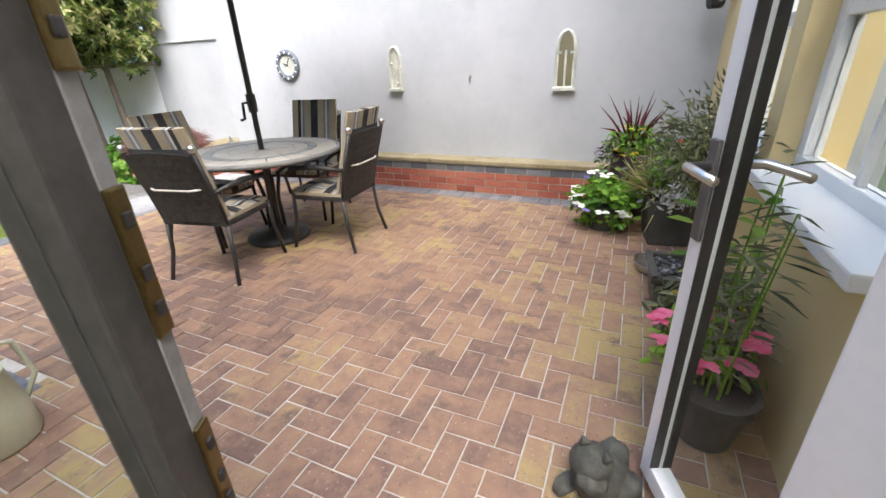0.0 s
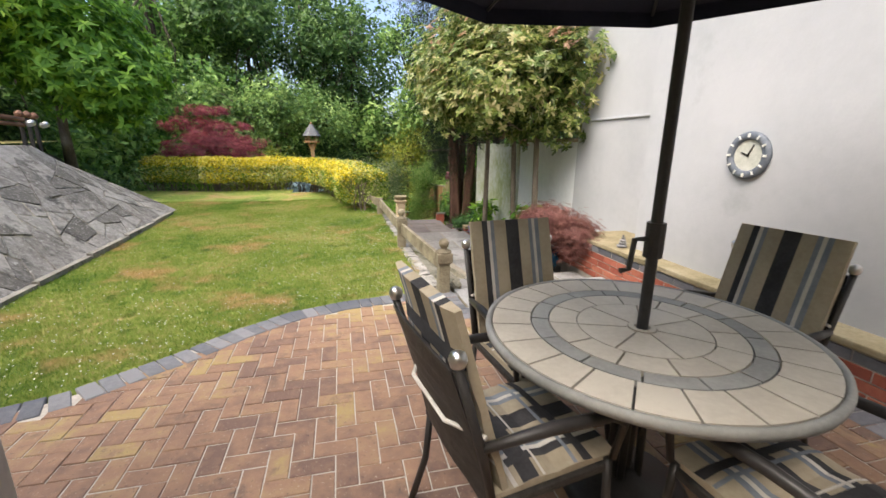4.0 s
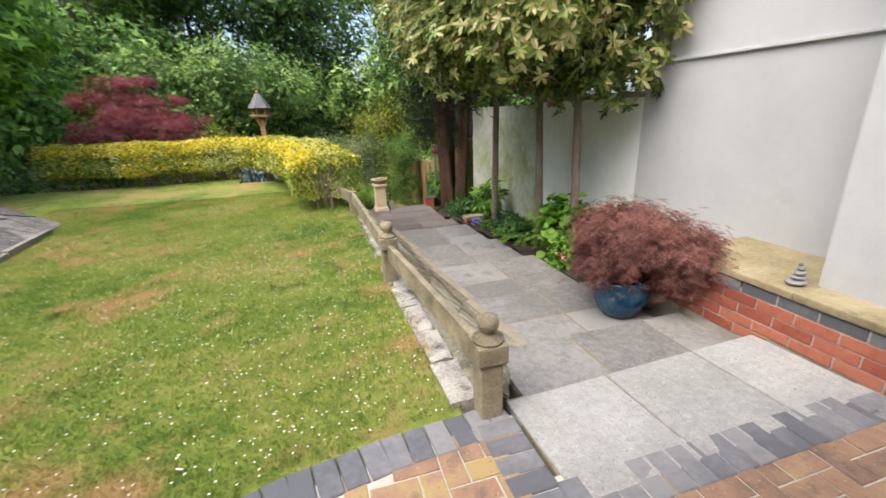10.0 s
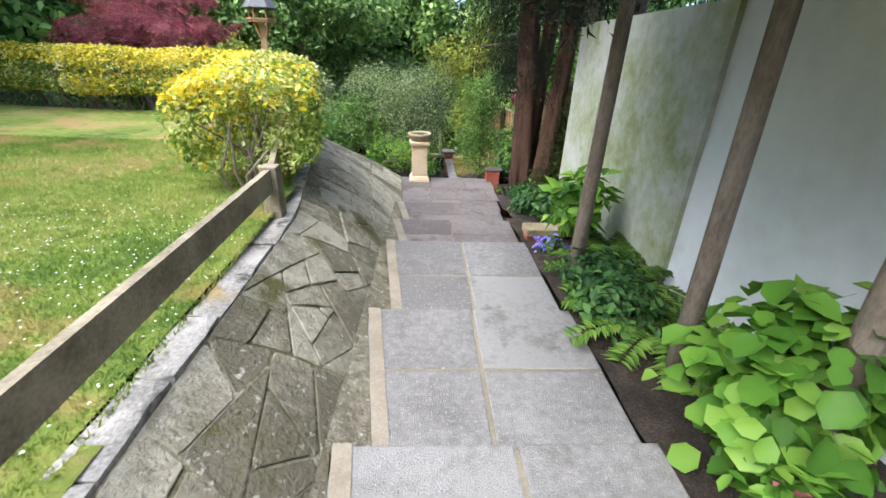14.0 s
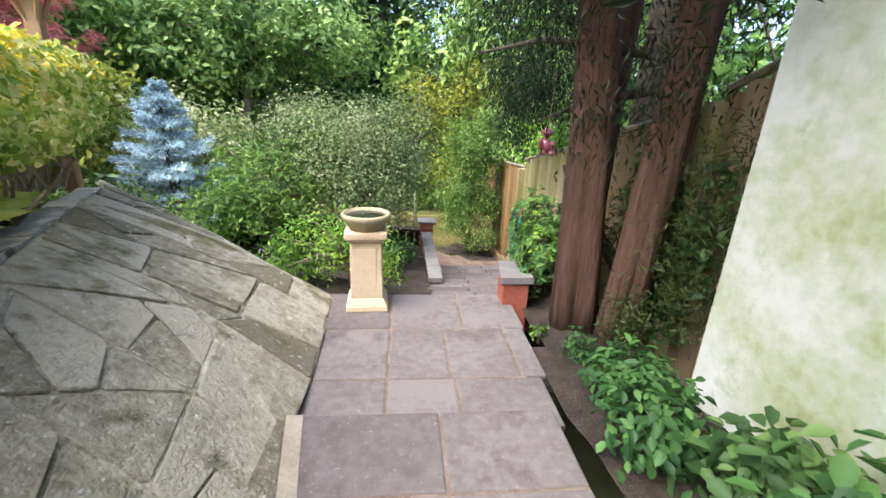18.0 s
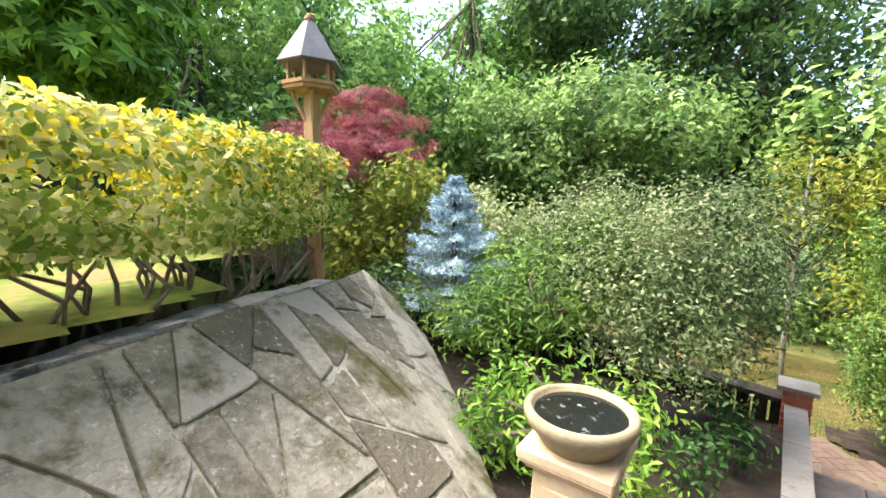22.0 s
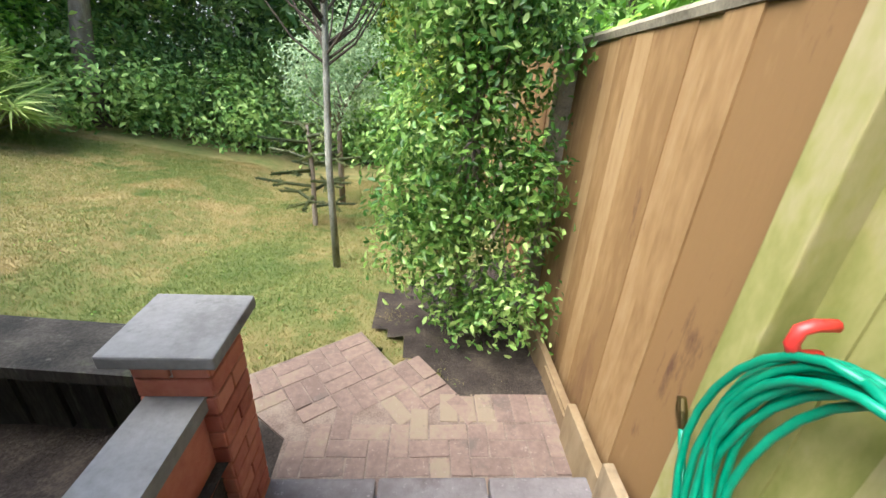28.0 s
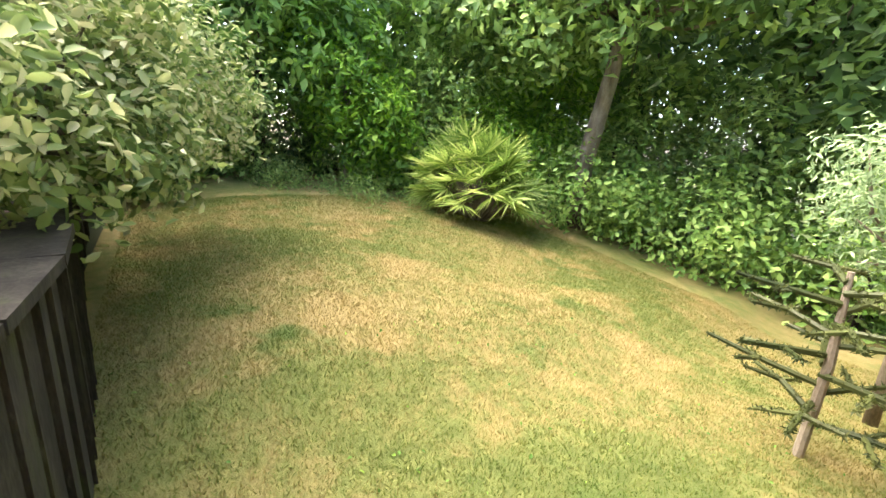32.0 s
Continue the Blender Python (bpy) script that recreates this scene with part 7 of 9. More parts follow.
# ---- yews and the plants along the wall ----
yew = thing("yew_tree", "old yew with ribbed red-brown trunks and dark hanging needles", "tree", (4.9, 12.9, -0.85))
yb = Matrix.Translation((-4.9, -12.9, 0.85))
for p, r in (([(4.84, 12.95, -0.95), (4.80, 13.0, 0.2), (4.74, 13.05, 1.6), (4.7, 13.1, 3.6)], [0.18, 0.14, 0.13, 0.10]),
             ([(5.05, 12.72, -0.95), (5.14, 12.75, 0.1), (5.24, 12.78, 1.4), (5.4, 12.9, 3.6)], [0.16, 0.12, 0.11, 0.09]),
             ([(4.95, 13.3, -0.95), (5.05, 13.4, 0.4), (5.2, 13.6, 1.8), (5.3, 13.8, 3.6)], [0.14, 0.12, 0.11, 0.08])):
    bm = tube(p, r, 16, wobble=0.10)
    bmesh.ops.subdivide_edges(bm, edges=bm.edges[:], cuts=2)
    for v in bm.verts:
        a = math.atan2(v.co.y - 13, v.co.x - 5)
        v.co += Vector((math.cos(a), math.sin(a), 0)) * 0.02 * math.sin(a * 23 + v.co.z * 0.6)
    bmesh.ops.transform(bm, matrix=yb, verts=bm.verts)
    part("trunk", bm, BARK_RED, yew, smooth=True)
bm = tube([(5.25, 13.2, -0.45), (5.2, 13.9, -0.12), (5.25, 14.4, 0.02), (5.3, 14.75, 0.15)], [0.06, 0.04, 0.03, 0.015], 8)
tube([(5.2, 13.0, 0.9), (5.0, 14.0, 0.75), (4.9, 14.6, 0.62)], [0.04, 0.025, 0.01], 6, bm)
tube([(5.1, 13.0, 1.1), (4.6, 13.7, 1.25), (4.2, 14.3, 1.2)], [0.04, 0.025, 0.01], 6, bm)
bmesh.ops.transform(bm, matrix=yb, verts=bm.verts)
part("bough", bm, BARK_DARK, yew, smooth=True)
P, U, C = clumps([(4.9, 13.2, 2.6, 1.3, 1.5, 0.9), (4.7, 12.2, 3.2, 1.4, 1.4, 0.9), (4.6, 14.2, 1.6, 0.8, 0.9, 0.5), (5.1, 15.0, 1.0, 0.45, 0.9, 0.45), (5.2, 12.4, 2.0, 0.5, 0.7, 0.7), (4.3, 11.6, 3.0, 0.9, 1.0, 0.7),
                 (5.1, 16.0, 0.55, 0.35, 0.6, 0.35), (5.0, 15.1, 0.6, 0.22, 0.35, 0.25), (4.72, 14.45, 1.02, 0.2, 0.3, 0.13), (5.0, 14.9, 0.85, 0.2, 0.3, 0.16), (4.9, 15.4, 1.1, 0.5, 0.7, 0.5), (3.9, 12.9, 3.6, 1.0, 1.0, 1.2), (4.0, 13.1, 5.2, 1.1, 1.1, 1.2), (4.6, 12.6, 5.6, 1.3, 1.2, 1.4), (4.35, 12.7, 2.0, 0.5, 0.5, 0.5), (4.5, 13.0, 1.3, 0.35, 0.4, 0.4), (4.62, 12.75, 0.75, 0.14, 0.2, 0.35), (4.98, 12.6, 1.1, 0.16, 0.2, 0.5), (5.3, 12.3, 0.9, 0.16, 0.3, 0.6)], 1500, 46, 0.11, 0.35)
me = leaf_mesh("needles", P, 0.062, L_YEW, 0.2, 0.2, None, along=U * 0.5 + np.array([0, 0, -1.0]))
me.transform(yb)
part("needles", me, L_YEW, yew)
P, U, C = clumps([(5.25, 12.9, -0.1, 0.25, 0.6, 0.45), (5.3, 12.5, -0.35, 0.2, 0.35, 0.35), (5.0, 12.45, -0.55, 0.14, 0.2, 0.22), (5.32, 12.35, 0.3, 0.16, 0.3, 0.45)], 110, 40, 0.08, 0.2)
me = leaf_mesh("low_sprays", P, 0.055, L_CONIFER, 0.2, 0.3, U)
me.transform(yb)
part("low_sprays", me, L_CONIFER, yew)
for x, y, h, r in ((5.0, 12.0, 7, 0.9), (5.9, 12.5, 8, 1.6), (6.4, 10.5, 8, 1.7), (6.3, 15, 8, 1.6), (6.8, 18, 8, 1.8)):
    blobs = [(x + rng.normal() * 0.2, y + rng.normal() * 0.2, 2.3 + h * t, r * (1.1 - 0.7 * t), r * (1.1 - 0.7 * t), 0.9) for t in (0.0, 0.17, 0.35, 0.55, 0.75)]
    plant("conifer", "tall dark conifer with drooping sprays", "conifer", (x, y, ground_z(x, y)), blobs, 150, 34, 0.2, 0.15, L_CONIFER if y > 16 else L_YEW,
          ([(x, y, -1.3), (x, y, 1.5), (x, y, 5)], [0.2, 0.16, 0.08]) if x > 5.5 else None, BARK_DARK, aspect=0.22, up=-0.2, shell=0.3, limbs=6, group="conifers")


def rosette(name, label, at, n, r, h, leaf, material, aspect, cat="plant", extra=()):
    x, y, z = at
    plant(name, label, cat, at, [(x, y, z + h * 0.5, r, r, h * 0.55)], n, 5, r * 0.14, leaf, material,
          ([(x, y, z - 0.05), (x, y, z + h * 0.3), (x, y, z + h * 0.55)], [0.012, 0.01, 0.006]), BARK, aspect=aspect, up=0.6, shell=0.4, limbs=10, limb_r=0.006, extra=extra, jitter=0.7)


def fern(at, n, length):
    x, y, z = at
    root = thing("fern", "green fern with arching fronds at the wall foot", "fern", at, group="ferns")
    for k in range(n):
        P, A = [], []
        a = 2 * math.pi * k / n + rng.normal() * 0.2
        l = length * rng.uniform(0.7, 1.1)
        for t in np.linspace(0.12, 1, 20):
            c = np.array([l * t * math.cos(a) * 0.85, l * t * math.sin(a) * 0.85, l * (0.75 * t - 0.62 * t * t)])
            for s in (-1, 1):
                for o in (0, 0.012):
                    P.append(c + np.array([math.cos(a), math.sin(a), 0]) * o)
                    A.append([-s * math.sin(a) + 0.35 * math.cos(a), s * math.cos(a) + 0.35 * math.sin(a), -0.1])
        part("frond", leaf_mesh("frond", np.array(P), length * 0.15, L_FERN, 0.3, 1.6, None, along=np.array(A) * 3, jitter=0.3), L_FERN, root)


rosette("oakleaf_hydrangea", "leafy bright green oak-leaved shrub by the wall", (4.66, 7.72, -0.36), 140, 0.32, 0.72, 0.11, L_BRIGHT, 0.8, "shrub")
rosette("small_shrub", "small bright green shrub with pink flowers at the step", (4.42, 7.3, -0.34), 90, 0.18, 0.36, 0.075, L_BRIGHT, 0.5, "shrub", ((F_PINK, 0.06, "pink flowers"),))
rosette("ground_cover", "low green ground cover spilling on the step", (4.52, 8.75, -0.42), 150, 0.26, 0.3, 0.06, L_SHADE, 0.6)
rosette("ground_cover", "low blue-green ground cover by the steps", (4.55, 9.15, -0.47), 150, 0.26, 0.34, 0.06, L_SHADE, 0.6)
rosette("blue_campanula", "small plant with violet-blue flowers", (4.45, 9.95, -0.5), 30, 0.15, 0.12, 0.05, L_FERN, 0.6, "flowering plant", ((F_BLUE, 0.6, "violet-blue flowers"),))
fern((4.75, 9.2, -0.45), 13, 0.62)
fern((4.72, 8.6, -0.42), 13, 0.6)
fern((4.95, 9.9, -0.45), 11, 0.45)
fern((4.85, 7.0, -0.32), 11, 0.4)
rosette("large_leaf_shrub", "large-leaved green shrub behind the stone edging", (4.8, 10.8, -0.6), 60, 0.28, 0.45, 0.10, L_SHADE, 0.6, "shrub")
rosette("fatsia", "glossy hand-shaped leaves of a shrub by the wall", (4.72, 10.1, -0.4), 40, 0.26, 0.6, 0.18, L_CHEST, 0.42, "shrub")
rosette("hydrangea", "dark green leafy shrub by the landing", (4.62, 11.55, -0.72), 100, 0.24, 0.34, 0.062, L_SHADE, 0.6, "shrub")
rosette("hydrangea", "dark green leafy shrub by the mossy wall", (4.85, 11.2, -0.68), 90, 0.26, 0.36, 0.085, L_DARK, 0.6, "shrub")
rosette("pachysandra", "glossy rosettes of evergreen ground cover by the landing", (4.78, 12.0, -0.8), 130, 0.26, 0.3, 0.068, L_SHADE, 0.5, "ground cover")
rosette("pachysandra", "small glossy ground cover beside the landing", (4.66, 12.45, -0.82), 40, 0.12, 0.2, 0.05, L_SHADE, 0.4, "ground cover")
rosette("small_seedling", "tiny green seedling in the soil", (4.5, 12.75, -0.83), 10, 0.06, 0.1, 0.05, L_FERN, 0.5)
rosette("grey_shrub", "small cream-edged shrub under the choisya", (4.72, 13.6, -0.85), 60, 0.16, 0.28, 0.05, L_VARI, 0.6, "shrub")

# choisya: whorls of long leaflets
ch2 = thing("choisya", "evergreen shrub with glossy leaf whorls, bright yellow at the tips", "shrub", (4.85, 14.3, -1.0))
cb = Matrix.Translation((-4.85, -14.3, 1.0))
P, U, C = clumps([(4.76, 13.62, -0.46, 0.24, 0.28, 0.33), (4.86, 14.02, -0.40, 0.33, 0.34, 0.42), (4.94, 14.42, -0.62, 0.30, 0.30, 0.33), (5.1, 13.8, -0.3, 0.22, 0.3, 0.3)], 520, 1, 0.01, 0.5)
young = (rng.random(len(C)) < 0.2) & (U[:, 2] > -0.1)
for nm, sel, m, lf in (("leaves", ~young, L_CHOIS, 0.066), ("young_leaves", young, L_TIP, 0.056)):
    me = whorls(nm, C[sel], U[sel], 7, lf, m, 0.37, rise=1.3 if m is L_TIP else 0.6, jitter=0.9)
    me.transform(cb)
    part(nm, me, m, ch2)
bm = bmesh.new()
for c in C[::3]:
    tube([(4.85, 14.3, -1.15), tuple((np.array([4.85, 14.3, -1.0]) + c) / 2), tuple(c)], [0.014, 0.009, 0.005], 5, bm)
bmesh.ops.transform(bm, matrix=cb, verts=bm.verts)
part("branchwork", bm, BARK, ch2)

# ---- lower garden ----
plant("glossy_bush", "upright glossy evergreen bush with cream-edged leaves in front of the fence", "shrub", (4.95, 18.6, -2.25),
      [(4.85, 18.55, -0.9, 0.55, 0.5, 0.75), (5.05, 18.6, -0.1, 0.5, 0.45, 0.6), (4.7, 18.5, -1.5, 0.45, 0.4, 0.45), (5.2, 18.55, 0.5, 0.35, 0.3, 0.4), (4.75, 18.5, 0.1, 0.5, 0.4, 0.6), (4.95, 18.3, -1.9, 0.22, 0.15, 0.2), (5.22, 18.3, -1.2, 0.2, 0.24, 0.5), (5.18, 18.12, -1.75, 0.2, 0.2, 0.25)],
      760, 24, 0.075, 0.050, L_LAUREL, ([(4.95, 18.6, -2.3), (4.9, 18.6, -1.4), (4.95, 18.6, -0.5)], [0.03, 0.025, 0.015]), BARK, aspect=0.5, limbs=30, limb_r=0.01, shell=0.35)
part_tree = thing("slim_tree", "slim grey-barked young tree with bare lower branches", "tree", (3.82, 19.75, -2.35))
bm = tube([(0, 0, -0.1), (-0.02, 0.03, 1.0), (0.0, 0.1, 1.9), (0.03, 0.12, 2.8), (0.05, 0.15, 3.6)], [0.036, 0.031, 0.028, 0.021, 0.010], 9, wobble=0.05)
part("trunk", bm, BARK_GREY, part_tree, smooth=True)
bm = bmesh.new()
for k in range(34):
    a, z0 = rng.uniform(0, 6.28), rng.uniform(1.75, 2.7)
    d = Vector((math.cos(a), math.sin(a), 0))
    tube([(0, 0.1, z0), tuple(d * 0.25 + Vector((0, 0.1, z0 + 0.18))), tuple(d * 0.55 + Vector((0, 0.1, z0 + 0.5 + 0.2 * rng.random())))], [0.014, 0.009, 0.004], 5, bm)
part("twig_head", bm, BARK_DARK, part_tree)
P, U, C = clumps([(0, 0.1, 3.3, 0.7, 0.7, 0.5), (0, 0.1, 2.7, 0.6, 0.6, 0.3)], 80, 10, 0.1, 0.3)
part("leaves", leaf_mesh("leaves", P, 0.09, L_YELLOW, 0.4, 0.4, U), L_YELLOW, part_tree)

mp = thing("monkey_puzzle", "young monkey puzzle tree with spiky rope-like branches", "tree", (3.26, 21.2, -2.6))
mp.matrix_basis = pose(3.26, 21.2, -2.6, 0, 0, 0) @ Matrix.Scale(0.86, 4)
part("trunk", tube([(0, 0, -0.1), (0.03, 0, 0.8), (0, 0.02, 1.5)], [0.04, 0.035, 0.02], 8), BARK, mp)
for k in range(15):
    a, z0 = k * 2.4, 0.3 + 0.08 * k
    l = rng.uniform(0.5, 0.85) * (1.1 - 0.4 * k / 15)
    d = np.array([math.cos(a), math.sin(a), 0])
    pts = [np.array([0, 0, z0]), d * l * 0.5 + [0, 0, z0 + 0.06], d * l + [0, 0, z0 + 0.02 + 0.12 * rng.random()]]
    bm = tube([tuple(p) for p in pts], [0.026, 0.024, 0.016], 6)
    lines = [(pts[0], pts[1]), (pts[1], pts[2])]
    for s in (-1, 1):
        q = pts[1] + np.array([-d[1], d[0], 0.15]) * s * 0.24 + d * 0.12
        tube([tuple(pts[1]), tuple(q)], [0.022, 0.014], 6, bm)
        lines.append((pts[1], q))
    br = part("branch", bm, L_MONKEY, mp)
    sp, sa2 = [], []
    for p0, p1 in lines:
        for t in np.linspace(0.05, 1, 16):
            for j in range(4):
                sp.append(p0 + (p1 - p0) * t)
                v = rng.normal(size=3)
                sa2.append(v / np.linalg.norm(v) * 2 + (p1 - p0) * 4)
    part("spiny_foliage", leaf_mesh("spiny_foliage", np.array(sp), 0.045, L_MONKEY, 0.32, 0, None, along=np.array(sa2)), L_MONKEY, br)

palm = thing("fan_palm", "clump of fan palms with many pointed fronds", "palm", (-2.5, 22.9, -2.15))
P, A, NRM = [], [], []
for k in range(150):
    u = rng.normal(size=3)
    u[2] = abs(u[2]) * 0.95 - 0.12
    u /= np.linalg.norm(u)
    c = np.array([-0.0, 0, 0.5]) + u * np.array([1.2, 1.15, 1.35]) * rng.uniform(0.65, 1.0)
    e1 = np.cross(u, [0, 0, 1.0])
    e1 /= np.linalg.norm(e1) + 1e-6
    e2 = np.cross(e1, u)
    tw = rng.uniform(-0.9, 0.9)
    side_v = e1 * math.cos(tw) + e2 * math.sin(tw)
    c = np.array([-0.2, 0, 0.55]) + u * np.array([1.5, 1.1, 1.35]) * rng.uniform(0.4, 0.85)
    for j in range(17):
        a = radians(-96 + 12 * j)
        P.append(c)
        A.append((side_v * math.sin(a) + u * math.cos(a)) * 6)
        NRM.append(np.cross(side_v, u))
me = leaf_mesh("fan_fronds", np.array(P), 0.50, L_PALM, 0.075, 0.0, np.array(NRM) * 6, along=np.array(A), jitter=0.2, fold=0.05)
part("fan_fronds", me, L_PALM, palm)
bm = bmesh.new()
for k in range(0, len(P), 17):
    tube([(0, 0, 0), tuple(np.array(P[k]) * 0.55), tuple(P[k])], [0.012, 0.01, 0.007], 5, bm)
part("stalk_cluster", bm, BARK, palm)
plant("sage_green_bush", "soft blue-green bush at the lawn's far edge", "shrub", (3.35, 22.5, -2.7), [(3.35, 22.5, -1.1, 0.62, 0.6, 0.5), (3.75, 22.7, -0.75, 0.55, 0.5, 0.5), (3.1, 22.4, -0.7, 0.45, 0.45, 0.4), (3.5, 22.6, -0.25, 0.5, 0.5, 0.4)], 230, 24, 0.11, 0.075, L_SAGE,
      ([(3.4, 22.5, -2.8), (3.4, 22.5, -1.9), (3.4, 22.5, -1.2)], [0.05, 0.04, 0.03]), BARK, aspect=0.3)
plant("broadleaf_tree", "maple-like tree leaning over the lower lawn", "tree", (-2.3, 25.5, -2.5), [(-2.8, 24.6, 2.2, 2.4, 1.6, 1.4), (-1.2, 24.8, 3.2, 2.0, 1.6, 1.5), (-4.2, 24.2, 3.0, 1.6, 1.4, 1.2), (0.8, 25.6, 2.6, 1.8, 1.5, 1.3)], 380, 26, 0.24, 0.22,
      L_WOOD2, ([(-2.2, 25.5, -2.7), (-2.05, 25.4, -0.9), (-1.6, 25.3, 0.8), (-1.3, 25.2, 2.4)], [0.24, 0.19, 0.15, 0.08]), BARK, limbs=16, limb_r=0.06)
plant("laurel_bush", "tall glossy laurel with fresh green leaves by the lower lawn", "shrub", (-6.2, 21.6, -2.0), [(-6.2, 21.6, 0.6, 1.6, 1.4, 1.7), (-5.2, 21.9, -0.3, 1.1, 1.0, 1.0), (-6.8, 21.4, 2.0, 1.2, 1.2, 1.1)], 300, 22, 0.17, 0.19, L_CHEST,
      ([(-6.2, 21.6, -2.1), (-6.2, 21.6, -0.8), (-6.2, 21.6, 0.6)], [0.08, 0.06, 0.04]), BARK, aspect=0.42)
plant("meadow_border", "tangled pale green border plants along the lower lawn", "border plants", (-4.6, 21.0, -2.0), [(-6.0, 20.0, -1.6, 1.4, 0.7, 0.4), (-4.6, 21.2, -1.8, 1.3, 0.7, 0.4), (-3.9, 22.3, -2.0, 0.9, 0.7, 0.35)], 260, 18, 0.12, 0.12, L_WOOD2,
      None, None, aspect=0.16, up=-0.5)
plant("overhanging_shrub", "variegated shrub leaning over the sleeper wall", "shrub", (1.0, 17.0, -1.6),
      [(1.2, 17.25, -0.75, 0.6, 0.45, 0.5), (0.4, 17.1, -0.4, 0.8, 0.6, 0.7), (1.7, 17.1, -0.5, 0.5, 0.4, 0.5), (-0.6, 17.6, -0.6, 0.9, 0.6, 0.7), (0.5, 17.6, -0.7, 0.7, 0.45, 0.55), (-1.6, 18.0, -0.2, 1.2, 0.8, 0.9), (0.2, 17.4, 0.2, 0.9, 0.6, 0.6)],
      620, 24, 0.09, 0.08, L_CREAM, ([(1.0, 16.8, -1.7), (1.0, 16.9, -1.1), (1.0, 17.0, -0.7)], [0.04, 0.03, 0.02]), BARK_DARK, aspect=0.5)

# ---- ivy and dead stems on the old fence ----
ivy = thing("ivy", "dark ivy with tangled stems climbing the old fence", "climber", (5.45, 12.9, -0.6))
P, U, C = clumps([(5.44, 12.6, -0.1, 0.07, 0.45, 0.6), (5.44, 13.3, 0.1, 0.06, 0.35, 0.5), (5.42, 12.9, -0.55, 0.08, 0.5, 0.3)], 90, 9, 0.05, 0.2)
P[:, 0] = np.minimum(P[:, 0], 5.47)
me = leaf_mesh("ivy_foliage", P, 0.06, L_DARK, 0.75, 0.0, np.tile([-1.5, -0.3, 0.3], (len(P), 1)))
me.transform(Matrix.Translation((-5.45, -12.9, 0.6)))
part("ivy_foliage", me, L_DARK, ivy)
for k in range(9):
    y0 = -0.5 + 0.12 * k
    part("stem", tube([(-0.03, y0, -0.2), (-0.02, y0 + 0.1 * math.sin(k), 0.25), (-0.03, y0 - 0.12 * math.cos(2 * k), 0.7), (-0.02, y0 + 0.1 * math.sin(3 * k), 1.1)], [0.008, 0.007, 0.005, 0.003], 5), BARK_DARK, ivy)

# ---- on the white wall ----
clock = thing("wall_clock", "round slate-grey garden clock with a pale face", "clock", (4.62, 3.88, 1.36))


def turned_to_wall(bm):
    bmesh.ops.transform(bm, matrix=Matrix.Rotation(radians(-90), 4, "Y"), verts=bm.verts)
    return bm


part("rim", turned_to_wall(annulus([(0.115, 0.0), (0.175, 0.0), (0.178, 0.02), (0.165, 0.035), (0.125, 0.035), (0.115, 0.02)], 40)), CLOCKRIM, clock, smooth=True)
part("face", turned_to_wall(lathe([(0.116, 0.002), (0.116, 0.016)], 40)), PALEPLASTER, clock, "pale crackled face")
for k in range(12):
    a = k * math.pi / 6
    mk = part("hour_mark", box(-0.006, -0.006 if k % 3 else -0.009, 0.133, 0.0, 0.006 if k % 3 else 0.009, 0.162), PETAL, clock)
    mk.matrix_basis = pose(-0.035, 0, 0, math.degrees(a), 0, 0)
for a, l, w in ((290, 0.06, 0.006), (25, 0.09, 0.005)):
    hd = part("clock_hand", box(-0.004, -w, -0.01, 0, w, l), BLACK, clock)
    hd.matrix_basis = pose(-0.018, 0, 0, a, 0, 0)


